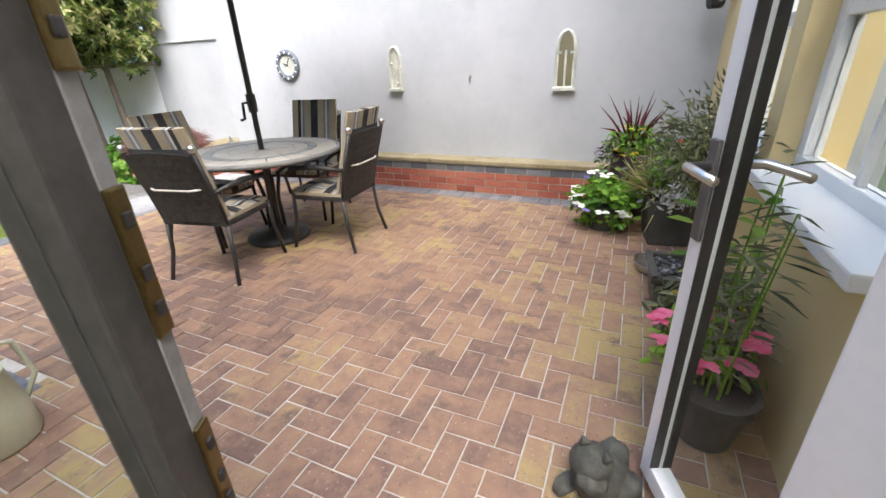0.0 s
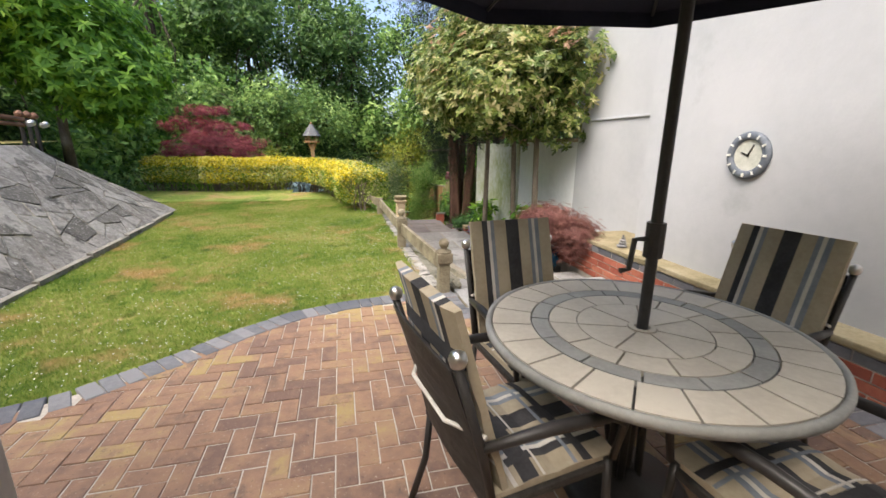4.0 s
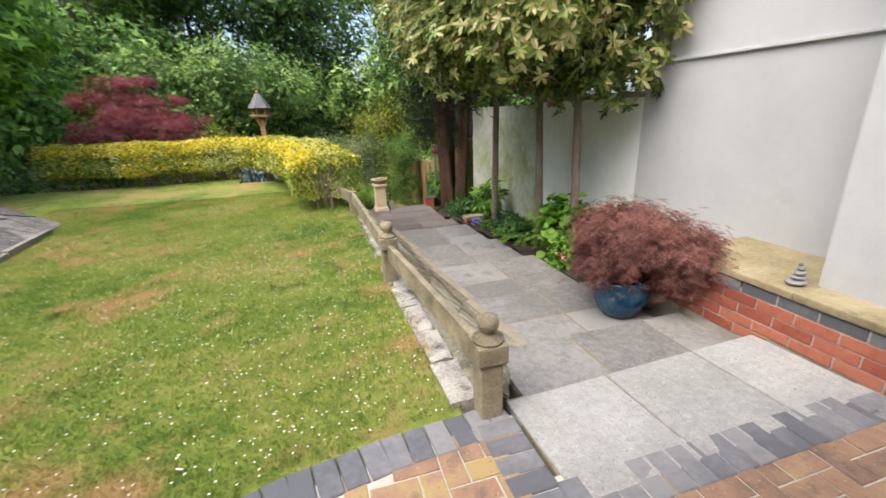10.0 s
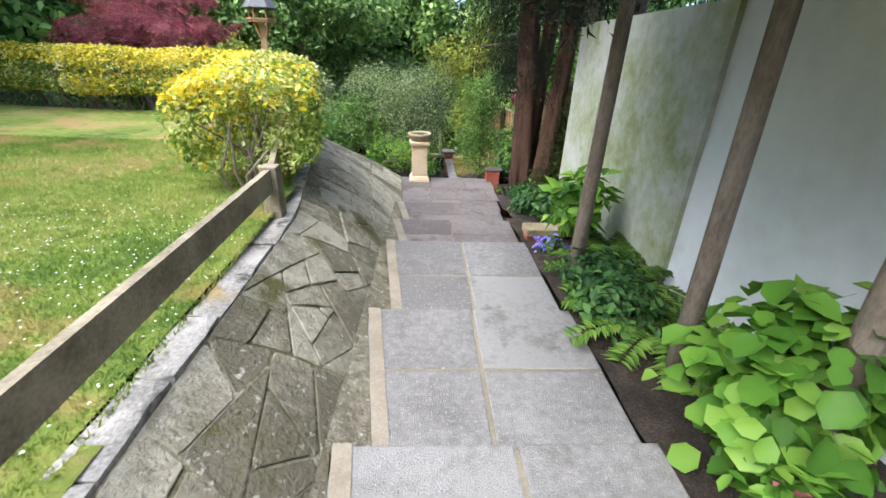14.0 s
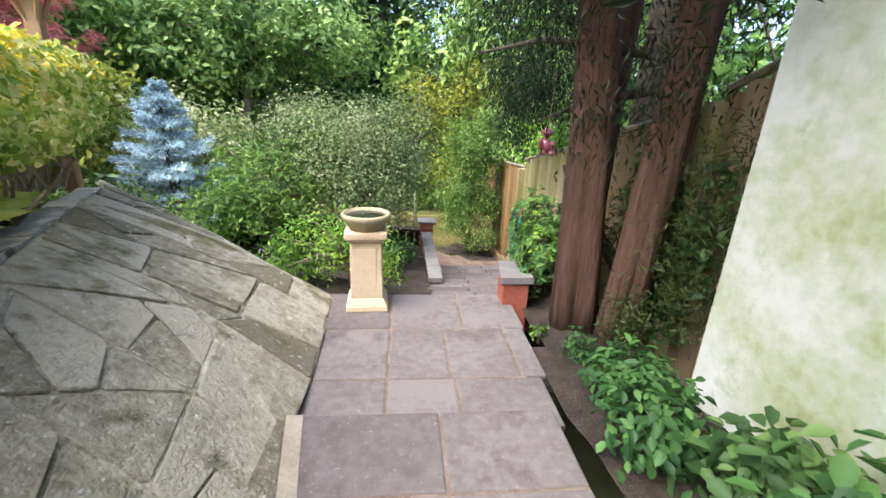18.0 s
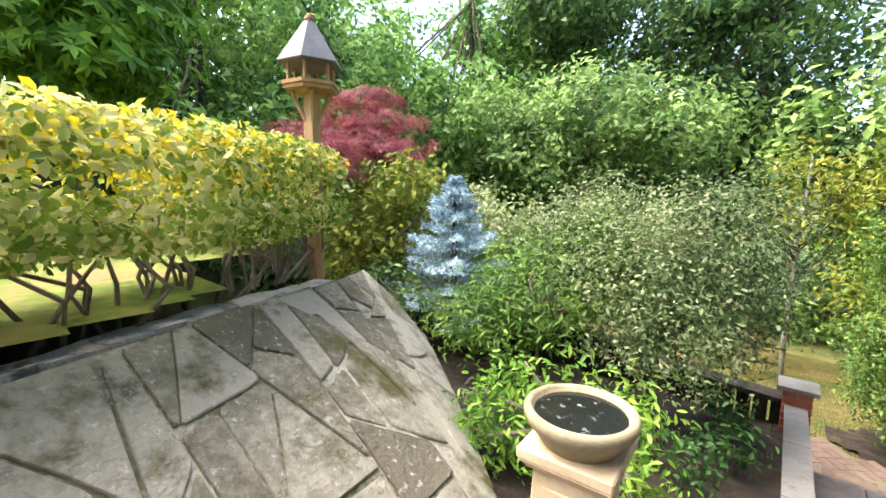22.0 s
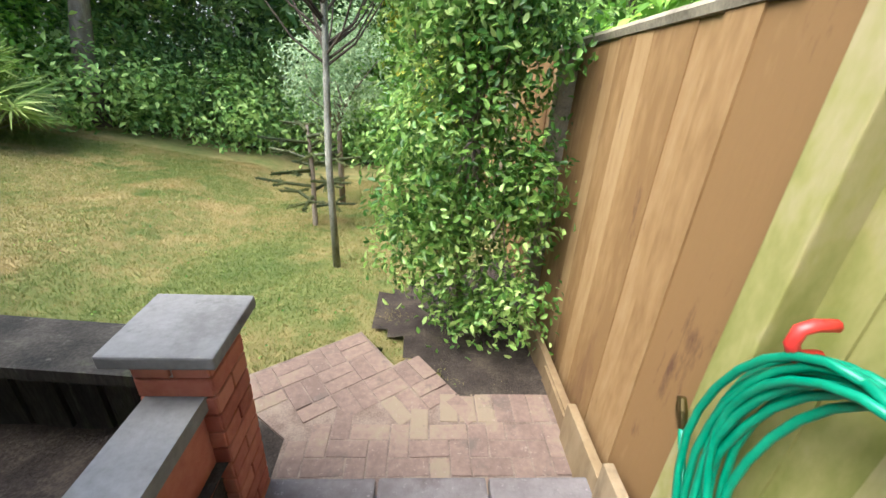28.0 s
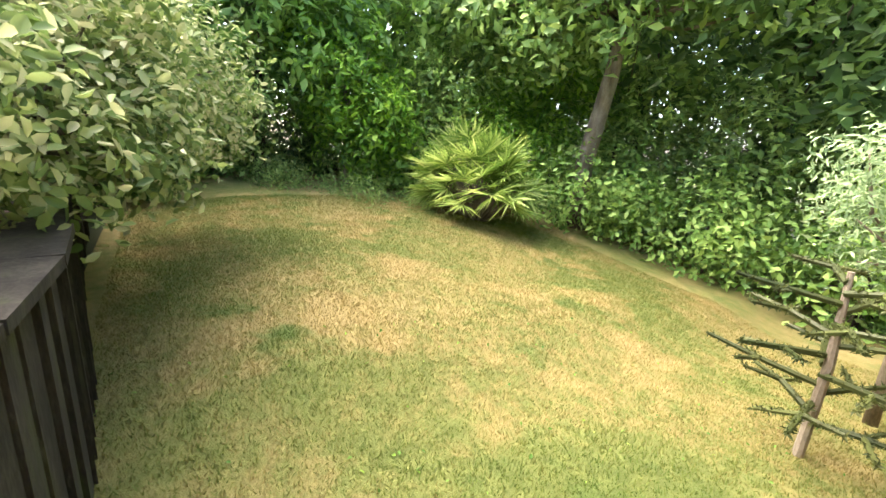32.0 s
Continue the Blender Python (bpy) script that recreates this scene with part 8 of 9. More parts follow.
def gothic(name, label, y0, y1, z0, z1, mirror):
    """A pointed-arch frame on the wall, its sides moulded, with a back panel."""
    w, h = y1 - y0, z1 - z0
    root = thing(name, label, "wall mirror" if mirror else "wall plaque", (4.62, (y0 + y1) / 2, z0))

    def arch(s, hh, n=9):
        hw = w / 2 * s
        spring = h * 0.62
        pts = [(-hw, 0.0 if s > 0.9 else h * 0.06), (-hw, spring)]
        for k in range(1, n):
            t = k / n
            pts.append((-hw + hw * (1 - math.cos(t * math.pi / 2)) , spring + (hh - spring) * math.sin(t * math.pi / 2) ** 0.85))
        pts.append((0, hh))
        return pts + [(-y, z) for y, z in pts[-2::-1]]
    o, i = arch(1.0, h), arch(0.70, h * 0.93)
    bm = bmesh.new()
    rows = [[bm.verts.new((x, y, z)) for y, z in ring] for x, ring in ((0, o), (-0.028, o), (-0.04, [(a[0] * 0.55 + b[0] * 0.45, a[1] * 0.55 + b[1] * 0.45) for a, b in zip(o, i)]), (-0.028, i), (-0.008, i))]
    for a, b in zip(rows, rows[1:]):
        for k in range(len(o)):
            bm.faces.new((a[k], a[(k + 1) % len(o)], b[(k + 1) % len(o)], b[k]))
    part("frame", bm, PALEPLASTER, root, "weathered cream plaster frame")
    bm = bmesh.new()
    f = [bm.verts.new((-0.010, y, z)) for y, z in i]
    g = [bm.verts.new((-0.004, y, z)) for y, z in i]
    bm.faces.new(f)
    for k in range(len(i)):
        bm.faces.new((f[k], f[(k + 1) % len(i)], g[(k + 1) % len(i)], g[k]))
    part("panel", bm, MIRROR if mirror else PALEPLASTER, root)
    if mirror:
        part("mullion", box(-0.03, -0.009, 0.02, -0.006, 0.009, h * 0.66, 0.004), PALEPLASTER, root)
    for s in (-1, 1):
        part("cusp", tube([(-0.02, s * w * 0.36, h * 0.62), (-0.02, s * w * 0.22, h * 0.605), (-0.02, s * w * 0.24, h * 0.66)], [0.014, 0.009, 0.004], 6), PALEPLASTER, root)
    part("sill", box(-0.05, -w * 0.55, -0.012, 0.0, w * 0.55, 0.022, 0.005), PALEPLASTER, root)
    if not mirror:
        for k in range(9):
            a = k * 2.4
            part("relief", lathe([(0.002, -0.006), (0.012, 0.0), (0.002, 0.008)], 8, at=(-0.016, 0.02 * math.cos(a) * (k % 3), h * (0.12 + 0.05 * k))), PALEPLASTER, root)


gothic("arched_plaque", "small gothic arched plaque with a carved panel on the white wall", 2.29, 2.44, 1.05, 1.50, False)
gothic("arched_mirror", "gothic arched mirror in a plaster frame on the white wall", 0.44, 0.63, 1.03, 1.55, True)
hook = thing("wall_hook", "small steel hook on the white wall", "hook", (4.62, 1.49, 1.15))
part("plate", box(-0.006, -0.012, -0.02, 0, 0.012, 0.03, 0.002), CHROME, hook)
part("prong", tube([(-0.004, 0, 0), (-0.04, 0, -0.01), (-0.045, 0, -0.035), (-0.03, 0, -0.05), (-0.02, 0, -0.04)], 0.004, 6), CHROME, hook)
lan = thing("wall_lantern", "black metal wall lantern beside the house corner", "wall lamp", (4.36, HY, 1.60), -90)
part("backplate", box(-0.015, -0.05, 0.05, 0, 0.05, 0.30, 0.005), BLACK, lan)
part("arm", tube([(-0.01, 0, 0.26), (-0.07, 0, 0.33), (-0.13, 0, 0.30)], 0.012, 8), BLACK, lan)
part("cage", lathe([(0.045, 0.0), (0.06, 0.02), (0.085, 0.20), (0.09, 0.21), (0.03, 0.29), (0.015, 0.31)], 6, at=(-0.13, 0, 0)), BLACK, lan)
nail = random.Random(4)

# ---- pots by the house ----
def flower_heads(root, name, pts, size, material, petals=5, label=""):
    """Open flowers: rings of petals facing out."""
    A = np.array([[math.cos(2 * math.pi * k / petals), math.sin(2 * math.pi * k / petals), 0.35] for k in range(petals)]) * 3
    for p in pts:
        part(name, leaf_mesh(name, np.repeat(np.array([p], float), petals, 0), size, material, 0.95, 0.9, None, along=A, jitter=0.25, fold=0.05), material, root, label)


def mound(root, name, c, r, h, n, leaf, material, aspect=0.5, up=0.4):
    P, U, C = clumps([(c[0], c[1], c[2], r, r, h)], n, 6, 0.03, 0.45)
    part(name, leaf_mesh(name, P, leaf, material, aspect, up, U), material, root)
    return C


def shell_points(n, c, r, h, low=-0.2):
    u = rng.normal(size=(n, 3))
    u[:, 2] = np.maximum(u[:, 2], low)
    u /= np.linalg.norm(u, axis=1, keepdims=True)
    return np.array(c) + u * [r, r, h]


pet = thing("petunia_pot", "dark pot overflowing with white petunias and purple pansies", "potted plant", (3.74, 0.0, 0))
part("pot", lathe([(0.12, 0), (0.16, 0.2), (0.17, 0.21), (0.15, 0.2)], 24), DARKPOT, pet)
mound(pet, "foliage", (0, 0, 0.24), 0.25, 0.22, 130, 0.065, L_CHEST, 0.6)
flower_heads(pet, "white_flower", shell_points(18, (0, 0, 0.25), 0.27, 0.24), 0.05, PETAL, 5, "white petunia flower")
flower_heads(pet, "purple_flower", shell_points(7, (0, 0, 0.25), 0.27, 0.22), 0.032, F_BLUE, 5, "violet flowers")

tall = thing("mixed_planter", "tall plum pot with red cordyline, yellow daisies and purple flowers", "potted plant", (4.16, -0.16, 0))
part("pot", lathe([(0.13, 0), (0.15, 0.1), (0.19, 0.52), (0.20, 0.54), (0.18, 0.55), (0.17, 0.5)], 28), PURPLEPOT, tall, smooth=True)
part("compost", lathe([(0.001, 0.49), (0.172, 0.49), (0.172, 0.5), (0.001, 0.5)], 20), SOIL, tall)
mound(tall, "foliage", (0, 0.02, 0.60), 0.22, 0.16, 90, 0.06, L_CHEST, 0.45)
mound(tall, "trailing_foliage", (-0.05, 0.14, 0.55), 0.14, 0.14, 40, 0.05, L_OLIVE, 0.4)
flower_heads(tall, "yellow_flower", shell_points(16, (-0.03, -0.02, 0.62), 0.2, 0.18), 0.03, F_YELLOW, 7, "yellow daisies")
flower_heads(tall, "purple_flower", shell_points(26, (-0.05, 0.16, 0.58), 0.14, 0.14), 0.018, F_MAUVE, 5, "mauve flowers")
for k in range(18):
    a, l = 2.4 * k, 0.42 + 0.016 * (k % 7)
    tilt = 0.18 + 0.05 * k
    d = np.array([math.cos(a) * math.sin(tilt), math.sin(a) * math.sin(tilt), math.cos(tilt)])
    part("spike_leaf", tube([(0, 0.02, 0.55), tuple(np.array([0, 0.02, 0.58]) + d * l * 0.6), tuple(np.array([0, 0.02, 0.58 - 0.02 * (k % 5)]) + d * l)], [0.012, 0.010, 0.001], 4), CORDY, tall)

sq = thing("square_planter", "dark square planter of sedge, silver foliage and red geraniums", "potted plant", (3.60, -0.45, 0), 8)
part("box", frustum(0.28, 0.34, 0.0, 0.34), DARKPOT, sq)
part("soil", box(-0.14, -0.14, 0.34, 0.14, 0.14, 0.346), SOIL, sq)
C = mound(sq, "foliage", (0, -0.02, 0.52), 0.22, 0.20, 110, 0.075, L_FERN, 0.6)
P, A = [], []
for k in range(230):
    a, s = rng.uniform(0, 6.28), rng.uniform(0.2, 1.0)
    P.append([0.10 * math.cos(a) + 0.08, 0.10 * math.sin(a) + 0.06, 0.36])
    A.append([math.cos(a) * s * 2.4, math.sin(a) * s * 2.4, 2.4 - s])
part("sedge", leaf_mesh("sedge", np.array(P), 0.30, STRAW, 0.035, 0.1, None, along=np.array(A), jitter=0.4), STRAW, sq, "arching straw-green sedge")
mound(sq, "silver_foliage", (-0.14, 0.02, 0.40), 0.13, 0.12, 40, 0.06, SILVER, 0.3)
flower_heads(sq, "red_flower", shell_points(9, (0, -0.02, 0.56), 0.15, 0.18, 0.3), 0.035, F_RED, 6, "red geranium flowers")

bowl = thing("steel_bowl", "shallow stainless steel water bowl on the pavers", "bowl", (3.02, -0.38, 0))
part("bowl", lathe([(0.10, 0.0), (0.125, 0.01), (0.135, 0.06), (0.142, 0.063), (0.14, 0.058), (0.128, 0.02), (0.10, 0.012), (0.01, 0.012)], 36), CHROME, bowl, smooth=True)

ol = thing("olive_tree", "standard olive tree in a square grey pot of dark pebbles", "potted tree", (2.58, -0.48, 0), 4)
part("pot", frustum(0.28, 0.34, 0.0, 0.215, 0.012), DARKPOT, ol)
for s in (0, 90, 180, 270):
    rm = part("rim", box(-0.185, -0.185, 0.213, 0.185, -0.15, 0.245, 0.006), DARKPOT, ol)
    rm.matrix_basis = pose(0, 0, 0, 0, 0, s)
bm = bmesh.new()
for k in range(110):
    x, y = nail.uniform(-0.145, 0.145), nail.uniform(-0.145, 0.145)
    r = nail.uniform(0.009, 0.016)
    bmesh.ops.create_icosphere(bm, subdivisions=1, radius=1, matrix=Matrix.LocRotScale((x, y, 0.216 + nail.uniform(0, 0.012)), None, (r * 1.4, r, r * 0.6)))
ob = part("pebble_layer", bm, PEBBLE, ol, "dark and grey pebbles", True)
ob["kind"] = "stuff"
part("trunk", tube([(-0.02, 0.02, 0.2), (0.02, 0.0, 0.35), (0.06, -0.03, 0.52), (0.09, -0.05, 0.75)], [0.018, 0.014, 0.013, 0.009], 8), BARK, ol, smooth=True)
P, U, C = clumps([(0.10, -0.05, 0.92, 0.30, 0.30, 0.20), (0.05, 0.05, 0.82, 0.24, 0.22, 0.15)], 150, 9, 0.045, 0.3)
part("crown", leaf_mesh("crown", P, 0.055, L_OLIVE, 0.25, 0.2, None, along=U * 1.6), L_OLIVE, ol)
for c in C[::8]:
    part("twig", tube([(0.09, -0.05, 0.70), tuple((np.array([0.09, -0.05, 0.74]) + c) / 2), tuple(c)], [0.006, 0.004, 0.002], 4), BARK, ol)
flower_heads(ol, "yellow_flower", [(-0.1, -0.08, 0.25), (-0.07, -0.11, 0.25), (-0.11, -0.12, 0.245)], 0.03, F_YELLOW, 5, "yellow pansies")

po = thing("pansy_pot", "terracotta pot of yellow pansies and feathery foliage", "potted plant", (2.15, -0.47, 0))
part("pot", lathe([(0.08, 0), (0.115, 0.15), (0.125, 0.152), (0.125, 0.18), (0.105, 0.18), (0.10, 0.15)], 24), ORANGEPOT, po)
mound(po, "foliage", (0, 0, 0.22), 0.13, 0.09, 70, 0.045, L_YELLOW, 0.3)
flower_heads(po, "yellow_flower", shell_points(7, (0, 0, 0.24), 0.11, 0.09, 0.2), 0.03, F_YELLOW, 5, "yellow flowers")
pd = thing("leafy_pot", "dark pot with tall broad-leaved stems and yellow flowers", "potted plant", (1.93, -0.50, 0))
part("pot", lathe([(0.10, 0), (0.15, 0.26), (0.16, 0.262), (0.16, 0.29), (0.14, 0.29), (0.13, 0.25)], 28), DARKPOT, pd)
mound(pd, "foliage", (0, 0.02, 0.34), 0.17, 0.11, 80, 0.06, L_OLIVE, 0.35)
flower_heads(pd, "yellow_flower", shell_points(5, (0, 0.02, 0.37), 0.13, 0.1, 0.2), 0.03, F_YELLOW, 5)
for k in range(4):
    x, y = 0.05 * math.cos(k * 1.7), 0.05 * math.sin(k * 1.7)
    top = (x * 2.6 + 0.02, y * 2.6, 0.72 + 0.06 * k)
    part("stem", tube([(x, y, 0.25), (x * 1.5, y * 1.5, 0.5), top], [0.006, 0.005, 0.003], 5), L_FERN, pd)
    P = [np.array([x * (1 + 1.6 * t), y * (1 + 1.6 * t), 0.3 + (top[2] - 0.3) * t]) for t in np.linspace(0.2, 1, 7) for _ in range(2)]
    A = [[math.cos(j * 2.0), math.sin(j * 2.0), 0.1] for j in range(len(P))]
    part("leaf_spray", leaf_mesh("leaf_spray", np.array(P), 0.085, L_FERN, 0.5, 0.8, None, along=np.array(A) * 3, jitter=0.4), L_FERN, pd)

pk = thing("phlox_pot", "pot of tall narrow-leaved stems with bright pink flowers", "potted plant", (1.64, -0.50, 0))
part("pot", lathe([(0.09, 0), (0.13, 0.2), (0.14, 0.2), (0.14, 0.23), (0.12, 0.23), (0.11, 0.2)], 24), DARKPOT, pk)
for k in range(6):
    a = k * 2.4
    top = np.array([0.25 * math.cos(a) * (0.4 + 0.07 * k), 0.16 * math.sin(a) * (0.4 + 0.07 * k), 0.72 + 0.05 * (k % 6)])
    part("stem", tube([(0.04 * math.cos(a), 0.04 * math.sin(a), 0.2), tuple(top * [0.6, 0.6, 0.65]), tuple(top)], [0.005, 0.004, 0.002], 5), L_CHEST, pk)
    P = [top * [0.3 + 0.7 * t, 0.3 + 0.7 * t, 0.3 + 0.7 * t] for t in np.linspace(0.1, 1, 11) for _ in range(3)]
    A = [[math.cos(j * 2.1 + k), math.sin(j * 2.1 + k), 0.25] for j in range(len(P))]
    part("leaf_spray", leaf_mesh("leaf_spray", np.array(P), 0.10, L_OLIVE, 0.13, 0.7, None, along=np.array(A) * 3, jitter=0.4), L_CHEST, pk)
flower_heads(pk, "pink_flower", shell_points(15, (0.04, 0.06, 0.42), 0.15, 0.12), 0.046, F_PINK, 5, "bright pink flower")
mound(pk, "foliage", (0.08, 0.05, 0.30), 0.13, 0.08, 50, 0.06, L_CHEST, 0.4)

# ---- the stone gargoyle ----
bm = bmesh.new()
for x, y, z, a, b, c in ((0, 0, 0.07, 0.085, 0.10, 0.07), (0.0, 0.05, 0.15, 0.06, 0.062, 0.062), (-0.02, 0.085, 0.125, 0.05, 0.04, 0.035), (0.06, 0.09, 0.03, 0.03, 0.05, 0.03), (-0.06, 0.09, 0.03, 0.03, 0.05, 0.03),
                         (0.075, -0.03, 0.05, 0.045, 0.06, 0.05), (-0.075, -0.03, 0.05, 0.045, 0.06, 0.05), (0.04, 0.045, 0.205, 0.016, 0.014, 0.026), (-0.04, 0.045, 0.205, 0.016, 0.014, 0.026), (0.0, -0.08, 0.09, 0.05, 0.04, 0.06)):
    bmesh.ops.create_icosphere(bm, subdivisions=3, radius=1, matrix=Matrix.LocRotScale((x, y, z), None, (a, b, c)))
for v in bm.verts:
    v.co += Vector((math.sin(v.co.z * 140), math.cos(v.co.x * 150), math.sin(v.co.y * 130))) * 0.004
st = part("gargoyle_statue", bm, STATUE, None, "", True)
st.matrix_basis = pose(1.27, -0.16, 0.0, 0, 0, 60)
tagged(st, "small crouching dark stone gargoyle on the pavers", "statue")
gr = thing("drain_cover", "small black drain grate set in the pavers", "drain", (0.98, 0.02, 0.001), kind="structure")
part("frame", annulus([(0.05, 0.0), (0.07, 0.0), (0.07, 0.006), (0.05, 0.006)], 4), BLACK, gr)
for k in range(5):
    part("bar", box(-0.045, -0.04 + 0.018 * k, 0, 0.045, -0.034 + 0.018 * k, 0.005), BLACK, gr)

# ---- watering can and post by the dark brick patch ----
wc = thing("watering_can", "cream enamel watering can on the patio", "watering can", (0.54, 2.12, 0), 200)
wc.matrix_basis = pose(0.60, 2.02, 0, 0, 0, 200) @ Matrix.Scale(1.35, 4)
part("body", lathe([(0.10, 0.0), (0.105, 0.01), (0.10, 0.12), (0.085, 0.22), (0.088, 0.225), (0.08, 0.222)], 32), CREAMPAINT, wc, smooth=True)
part("spout", tube([(0.09, 0, 0.06), (0.17, 0, 0.16), (0.24, 0, 0.27)], [0.022, 0.015, 0.012], 10), CREAMPAINT, wc, smooth=True)
part("rose", lathe([(0.012, 0.0), (0.035, 0.03), (0.034, 0.036)], 16, at=(0.24, 0, 0.265)), CREAMPAINT, wc)
part("handle", tube([(-0.095, 0, 0.04), (-0.17, 0, 0.12), (-0.15, 0, 0.25), (-0.05, 0, 0.29), (0.05, 0, 0.25), (0.075, 0, 0.215)], 0.008, 8), CREAMPAINT, wc, smooth=True)
ps = thing("timber_post", "thick weathered timber porch post in a dark metal shoe", "post", (0.55, 2.42, 0), 8)
part("post", box(-0.1, -0.1, 0.05, 0.1, 0.1, 2.45, 0.012), GREYBOARD, ps)
part("metal_shoe", box(-0.108, -0.108, 0.0, 0.108, 0.108, 0.11, 0.004), BLACK, ps, "dark metal shoe")
part("post_beam", box(-0.11, -0.11, 2.45, 0.11, 0.11, 2.6, 0.01), OLDWOOD, ps)

pebs = thing("stacked_pebbles", "little cairn of stacked pebbles on the plinth coping", "ornament", (4.52, 5.07, 0.35))
z = 0.0
for r, hh in ((0.06, 0.035), (0.045, 0.03), (0.035, 0.03), (0.024, 0.028), (0.014, 0.02)):
    bm = bmesh.new()
    bmesh.ops.create_icosphere(bm, subdivisions=2, radius=1, matrix=Matrix.LocRotScale((rng.normal() * 0.004, rng.normal() * 0.004, z + hh / 2), None, (r, r * 0.85, hh * 0.56)))
    part("pebble", bm, PEBBLE if r > 0.03 else COPING_PALE, pebs, smooth=True)
    z += hh * 0.96

# ---- hose on the fence ----
hz = thing("garden_hose", "coiled green garden hose hung on the fence by red clips", "garden hose", (5.37, 16.45, -0.80))
for k in range(11):
    ry, rz_, cy = 0.20 + 0.06 * rng.random(), 0.30 + 0.16 * rng.random(), rng.normal() * 0.03
    x = -0.02 - 0.012 * (k % 5)
    pts = []
    for j in range(29):
        a = 2 * math.pi * j / 28
        y, zz = cy + ry * math.sin(a) * (1 - 0.25 * max(0, -math.cos(a))), rz_ * (math.cos(a) - 1) * (1.05 if math.cos(a) < 0 else 1)
        pts.append((x + 0.006 * math.sin(a * 2 + k), y, 0.02 + zz - 0.012 * (k % 3)))
    part("hose_loop", tube(pts, 0.0095, 7), HOSE, hz, smooth=True)
part("hose_end", tube([(-0.04, 0.10, -0.8), (-0.05, 0.22, -0.62), (-0.05, 0.33, -0.42)], 0.0095, 7), HOSE, hz, smooth=True)
part("nozzle", tube([(-0.05, 0.33, -0.42), (-0.05, 0.355, -0.38), (-0.05, 0.37, -0.35)], [0.012, 0.016, 0.011], 10), BRASS, hz, "brass nozzle")
for y in (0.16, -0.14):
    part("clip", tube([(-0.01, y, -0.03), (-0.06, y, -0.03), (-0.078, y, 0.0), (-0.075, y, 0.03), (-0.05, y, 0.04), (-0.01, y, 0.04)], 0.013, 8), REDPLASTIC, hz, "red plastic clip", True)
part("tap_pipe", tube([(0.02, -0.33, 0.05), (-0.03, -0.33, 0.05), (-0.03, -0.33, 0.25)], 0.01, 8), CHROME, hz)

# ---- ornament in the yew ----
bm = bmesh.new()
for x, y, z, a, b, c in ((0, 0, 0.0, 0.05, 0.048, 0.05), (0.0, -0.045, 0.0, 0.022, 0.015, 0.018), (0.0, 0.0, -0.12, 0.06, 0.055, 0.075), (-0.06, -0.03, -0.10, 0.022, 0.022, 0.055), (0.06, -0.03, -0.12, 0.022, 0.022, 0.055),
                         (-0.04, -0.07, -0.185, 0.028, 0.06, 0.028), (0.045, -0.07, -0.185, 0.028, 0.06, 0.028), (0.05, 0, 0.01, 0.018, 0.01, 0.018), (-0.05, 0, 0.01, 0.018, 0.01, 0.018)):
    bmesh.ops.create_icosphere(bm, subdivisions=3, radius=1, matrix=Matrix.LocRotScale((x, y, z), None, (a, b, c)))
tube([(0, 0, 0.04), (0.01, 0.0, 0.25), (0.02, 0.02, 0.55)], 0.003, 4, bm)
orn = part("hanging_ornament", bm, RUBYGLASS, None, "", True)
orn.matrix_basis = pose(4.9, 14.25, 0.52, 0, 0, -10)
tagged(orn, "mottled pink hanging garden ornament in the yew", "ornament")

# ---- small flowers in the lawn ----
X, Y = rng.uniform(-1.5, 2.3, 3800), rng.uniform(3.7, 9.5, 3800)
keep = np.array([mid_in(a, b) and b > lawn_edge_y(a) and rng.random() < 0.25 + 0.75 * smooth_step(-0.5, 1.6, a) + 0.5 * smooth_step(5.4, 4.4, b) for a, b in zip(X, Y)])
X, Y = X[keep], Y[keep]
P = np.stack([X, Y, np.array([mid_z(a, b) for a, b in zip(X, Y)]) + rng.uniform(0.012, 0.03, len(X))], 1)
P = np.repeat(P, 4, 0)
A = np.tile(np.array([[1, 0, 0.3], [0, 1, 0.3], [-1, 0, 0.3], [0, -1, 0.3]]) * 3.0, (len(X), 1))
cl = part("clover_flowers", leaf_mesh("clover_flowers", P, 0.0052, PETAL, 1.1, 0.8, None, along=A, jitter=0.3), PETAL)
tagged(cl, "tiny white clover flowers scattered through the lawn", "clover flowers", kind="stuff")
X, Y = rng.uniform(1.0, 5.0, 260), rng.uniform(17.4, 22, 260)
keep = np.array([low_in(a, b) for a, b in zip(X, Y)])
P = np.stack([X[keep], Y[keep], np.array([low_z(a, b) for a, b in zip(X[keep], Y[keep])]) + 0.015], 1)
lf = part("leaf_litter", leaf_mesh("leaf_litter", P, 0.028, L_FERN, 0.6, 1.0, None), L_FERN)
tagged(lf, "small weeds and fallen leaves on the lower lawn", "leaf litter", kind="stuff")
# ---- pieces that are picked apart one by one ----
def piece(name, me, m, parent):
    ob = new(name, me)
    ob.parent = parent
    ob.matrix_basis = m
    return ob


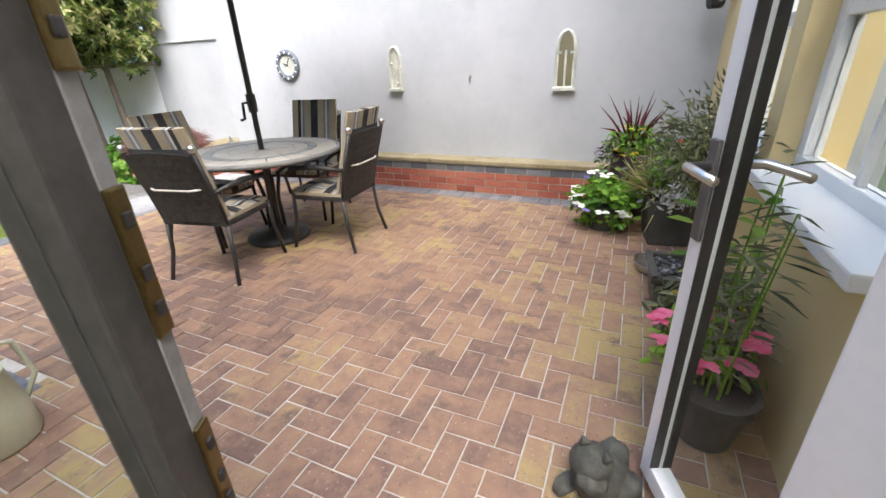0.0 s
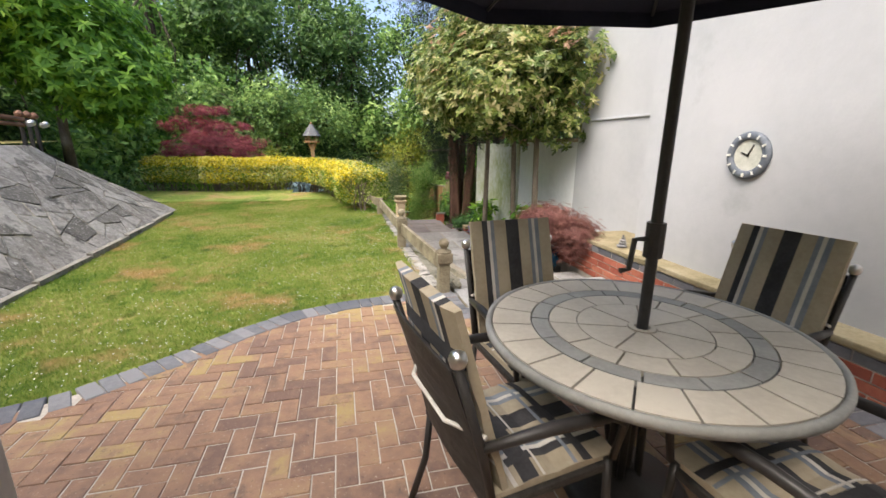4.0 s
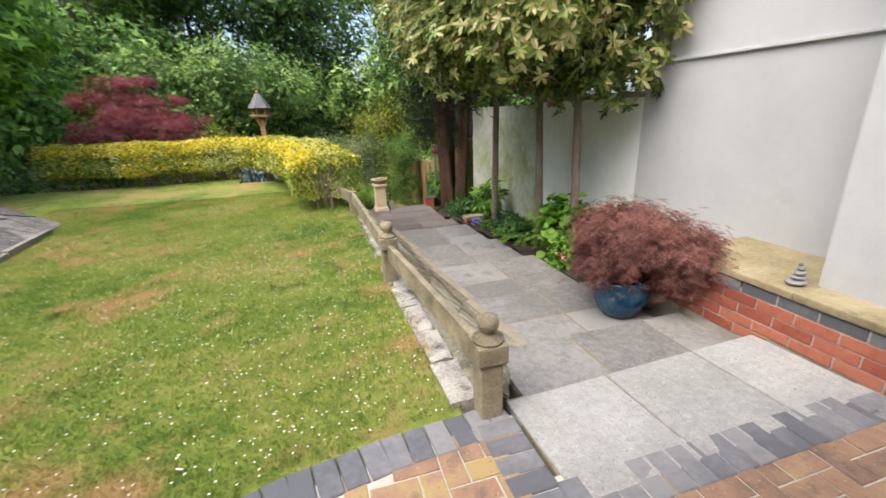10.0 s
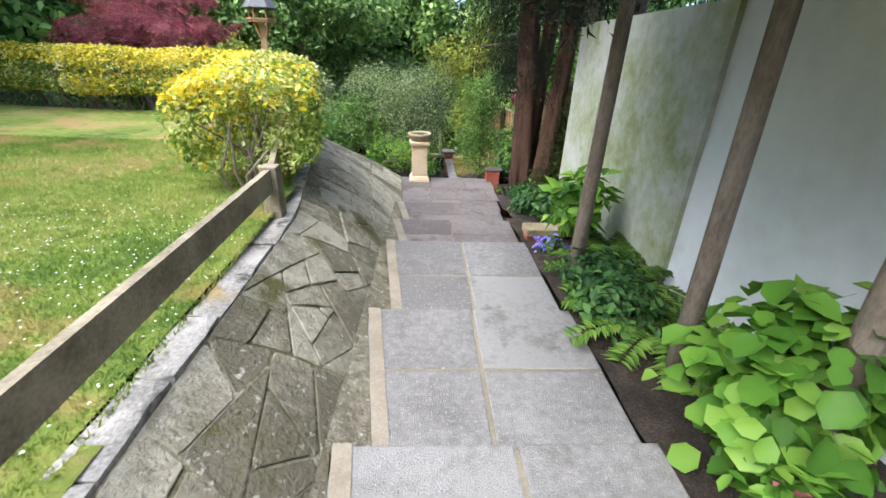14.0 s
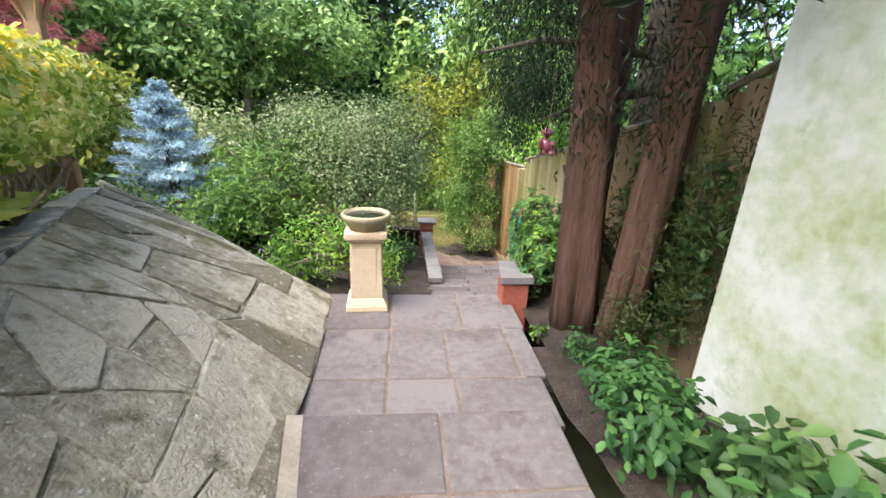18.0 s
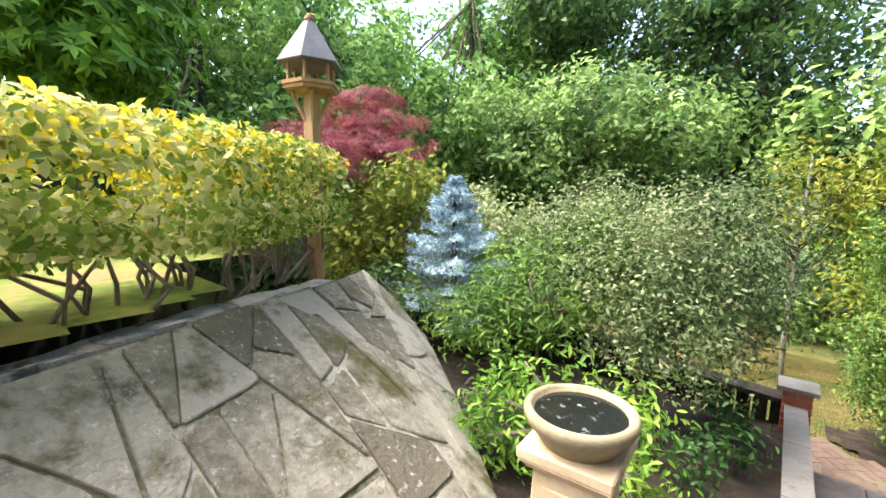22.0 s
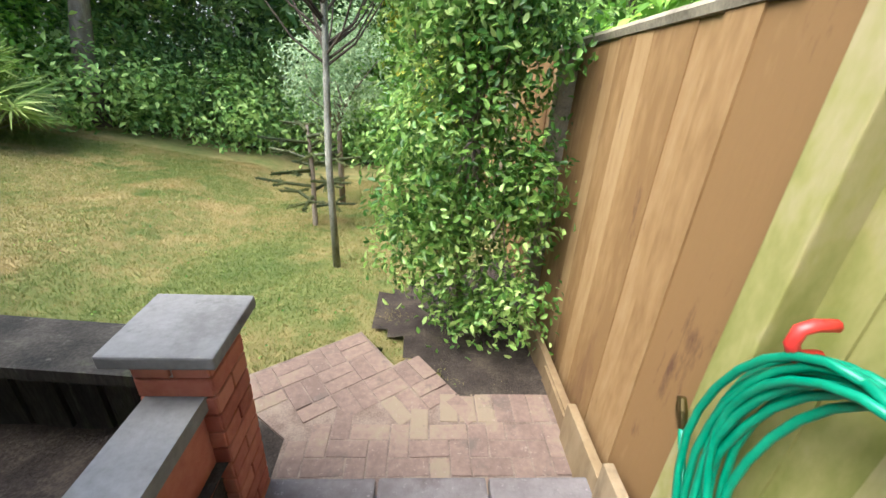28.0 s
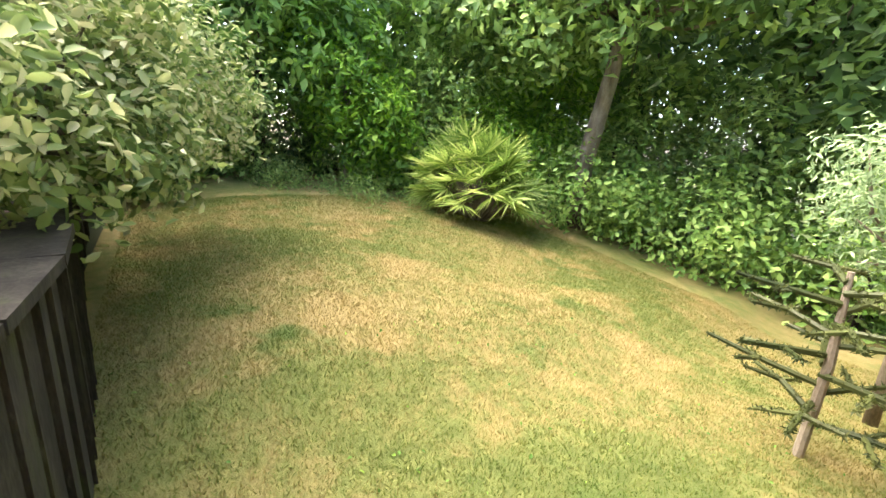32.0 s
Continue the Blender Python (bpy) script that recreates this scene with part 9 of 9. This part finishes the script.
for cx, cy, turn in BR:
    piece("paver", pm, pose(cx, cy, rng.uniform(-0.0025, 0.0025), rng.normal() * 0.35, rng.normal() * 0.35, turn + rng.normal() * 0.5), patio_bed)
for cx, cy, turn in BLUES:
    piece("border_brick", bl, pose(cx, cy, rng.uniform(-0.002, 0.002), rng.normal() * 0.3, rng.normal() * 0.3, turn + rng.normal() * 0.6), patio_bed)
pl_me = bpy.data.meshes.new("low_paver")
_b = box(-0.0965, -0.0465, -0.05, 0.0965, 0.0465, 0.0, 0.005)
_b.to_mesh(pl_me)
_b.free()
pl_me.materials.append(PAVER_LOW)
for cx, cy, turn in LOWP:
    if cx > 0:
        piece("paver", pl_me, pose(cx, cy, -2.145 + rng.uniform(-0.002, 0.002), rng.normal() * 0.4, rng.normal() * 0.4, turn + rng.normal()), low_pave)


def brick_mesh(name, l, d, h, material):
    b = box(-l / 2, -d / 2, -h / 2, l / 2, d / 2, h / 2, 0.004)
    me = bpy.data.meshes.new(name)
    b.to_mesh(me)
    b.free()
    me.materials.append(material)
    return me


red_b, blue_b = brick_mesh("brick", 0.09, 0.215, 0.065, REDBRICK), brick_mesh("brick", 0.09, 0.215, 0.065, BLUEBRICK)
for x, y, z, band in PLB:
    piece("brick", blue_b if band else red_b, pose(x + rng.uniform(-0.002, 0.002), y, z, 0, 0, rng.normal() * 0.3), plinth)
for root, x0, y0, x1, y1, z0, ch_h, n, bm_mat, low in PIERS:
    w, d = x1 - x0, y1 - y0
    for c in range(n):
        z = z0 + ch_h * (c + 0.5)
        material = REDBRICK if c < low else bm_mat
        for side_x in (True, False):
            span, cross = (w, d) if side_x else (d, w)
            k = max(1, round(span / 0.225))
            edges = np.linspace(-span / 2, span / 2, k + 1) if c % 2 == 0 else np.concatenate([[-span / 2], np.linspace(-span / 2, span / 2, k + 1)[:-1] + span / k / 2, [span / 2]])
            for a, b in zip(edges, edges[1:]):
                if b - a < 0.03:
                    continue
                me = brick_mesh("brick", b - a - 0.010, 0.05, ch_h - 0.010, material)
                for s in (-1, 1):
                    if side_x:
                        m = pose((x0 + x1) / 2 + (a + b) / 2, (y0 + y1) / 2 + s * (d / 2 - 0.024), z)
                    else:
                        m = pose((x0 + x1) / 2 + s * (w / 2 - 0.024), (y0 + y1) / 2 + (a + b) / 2, z, 0, 0, 90)
                    piece("brick", me, m, root)
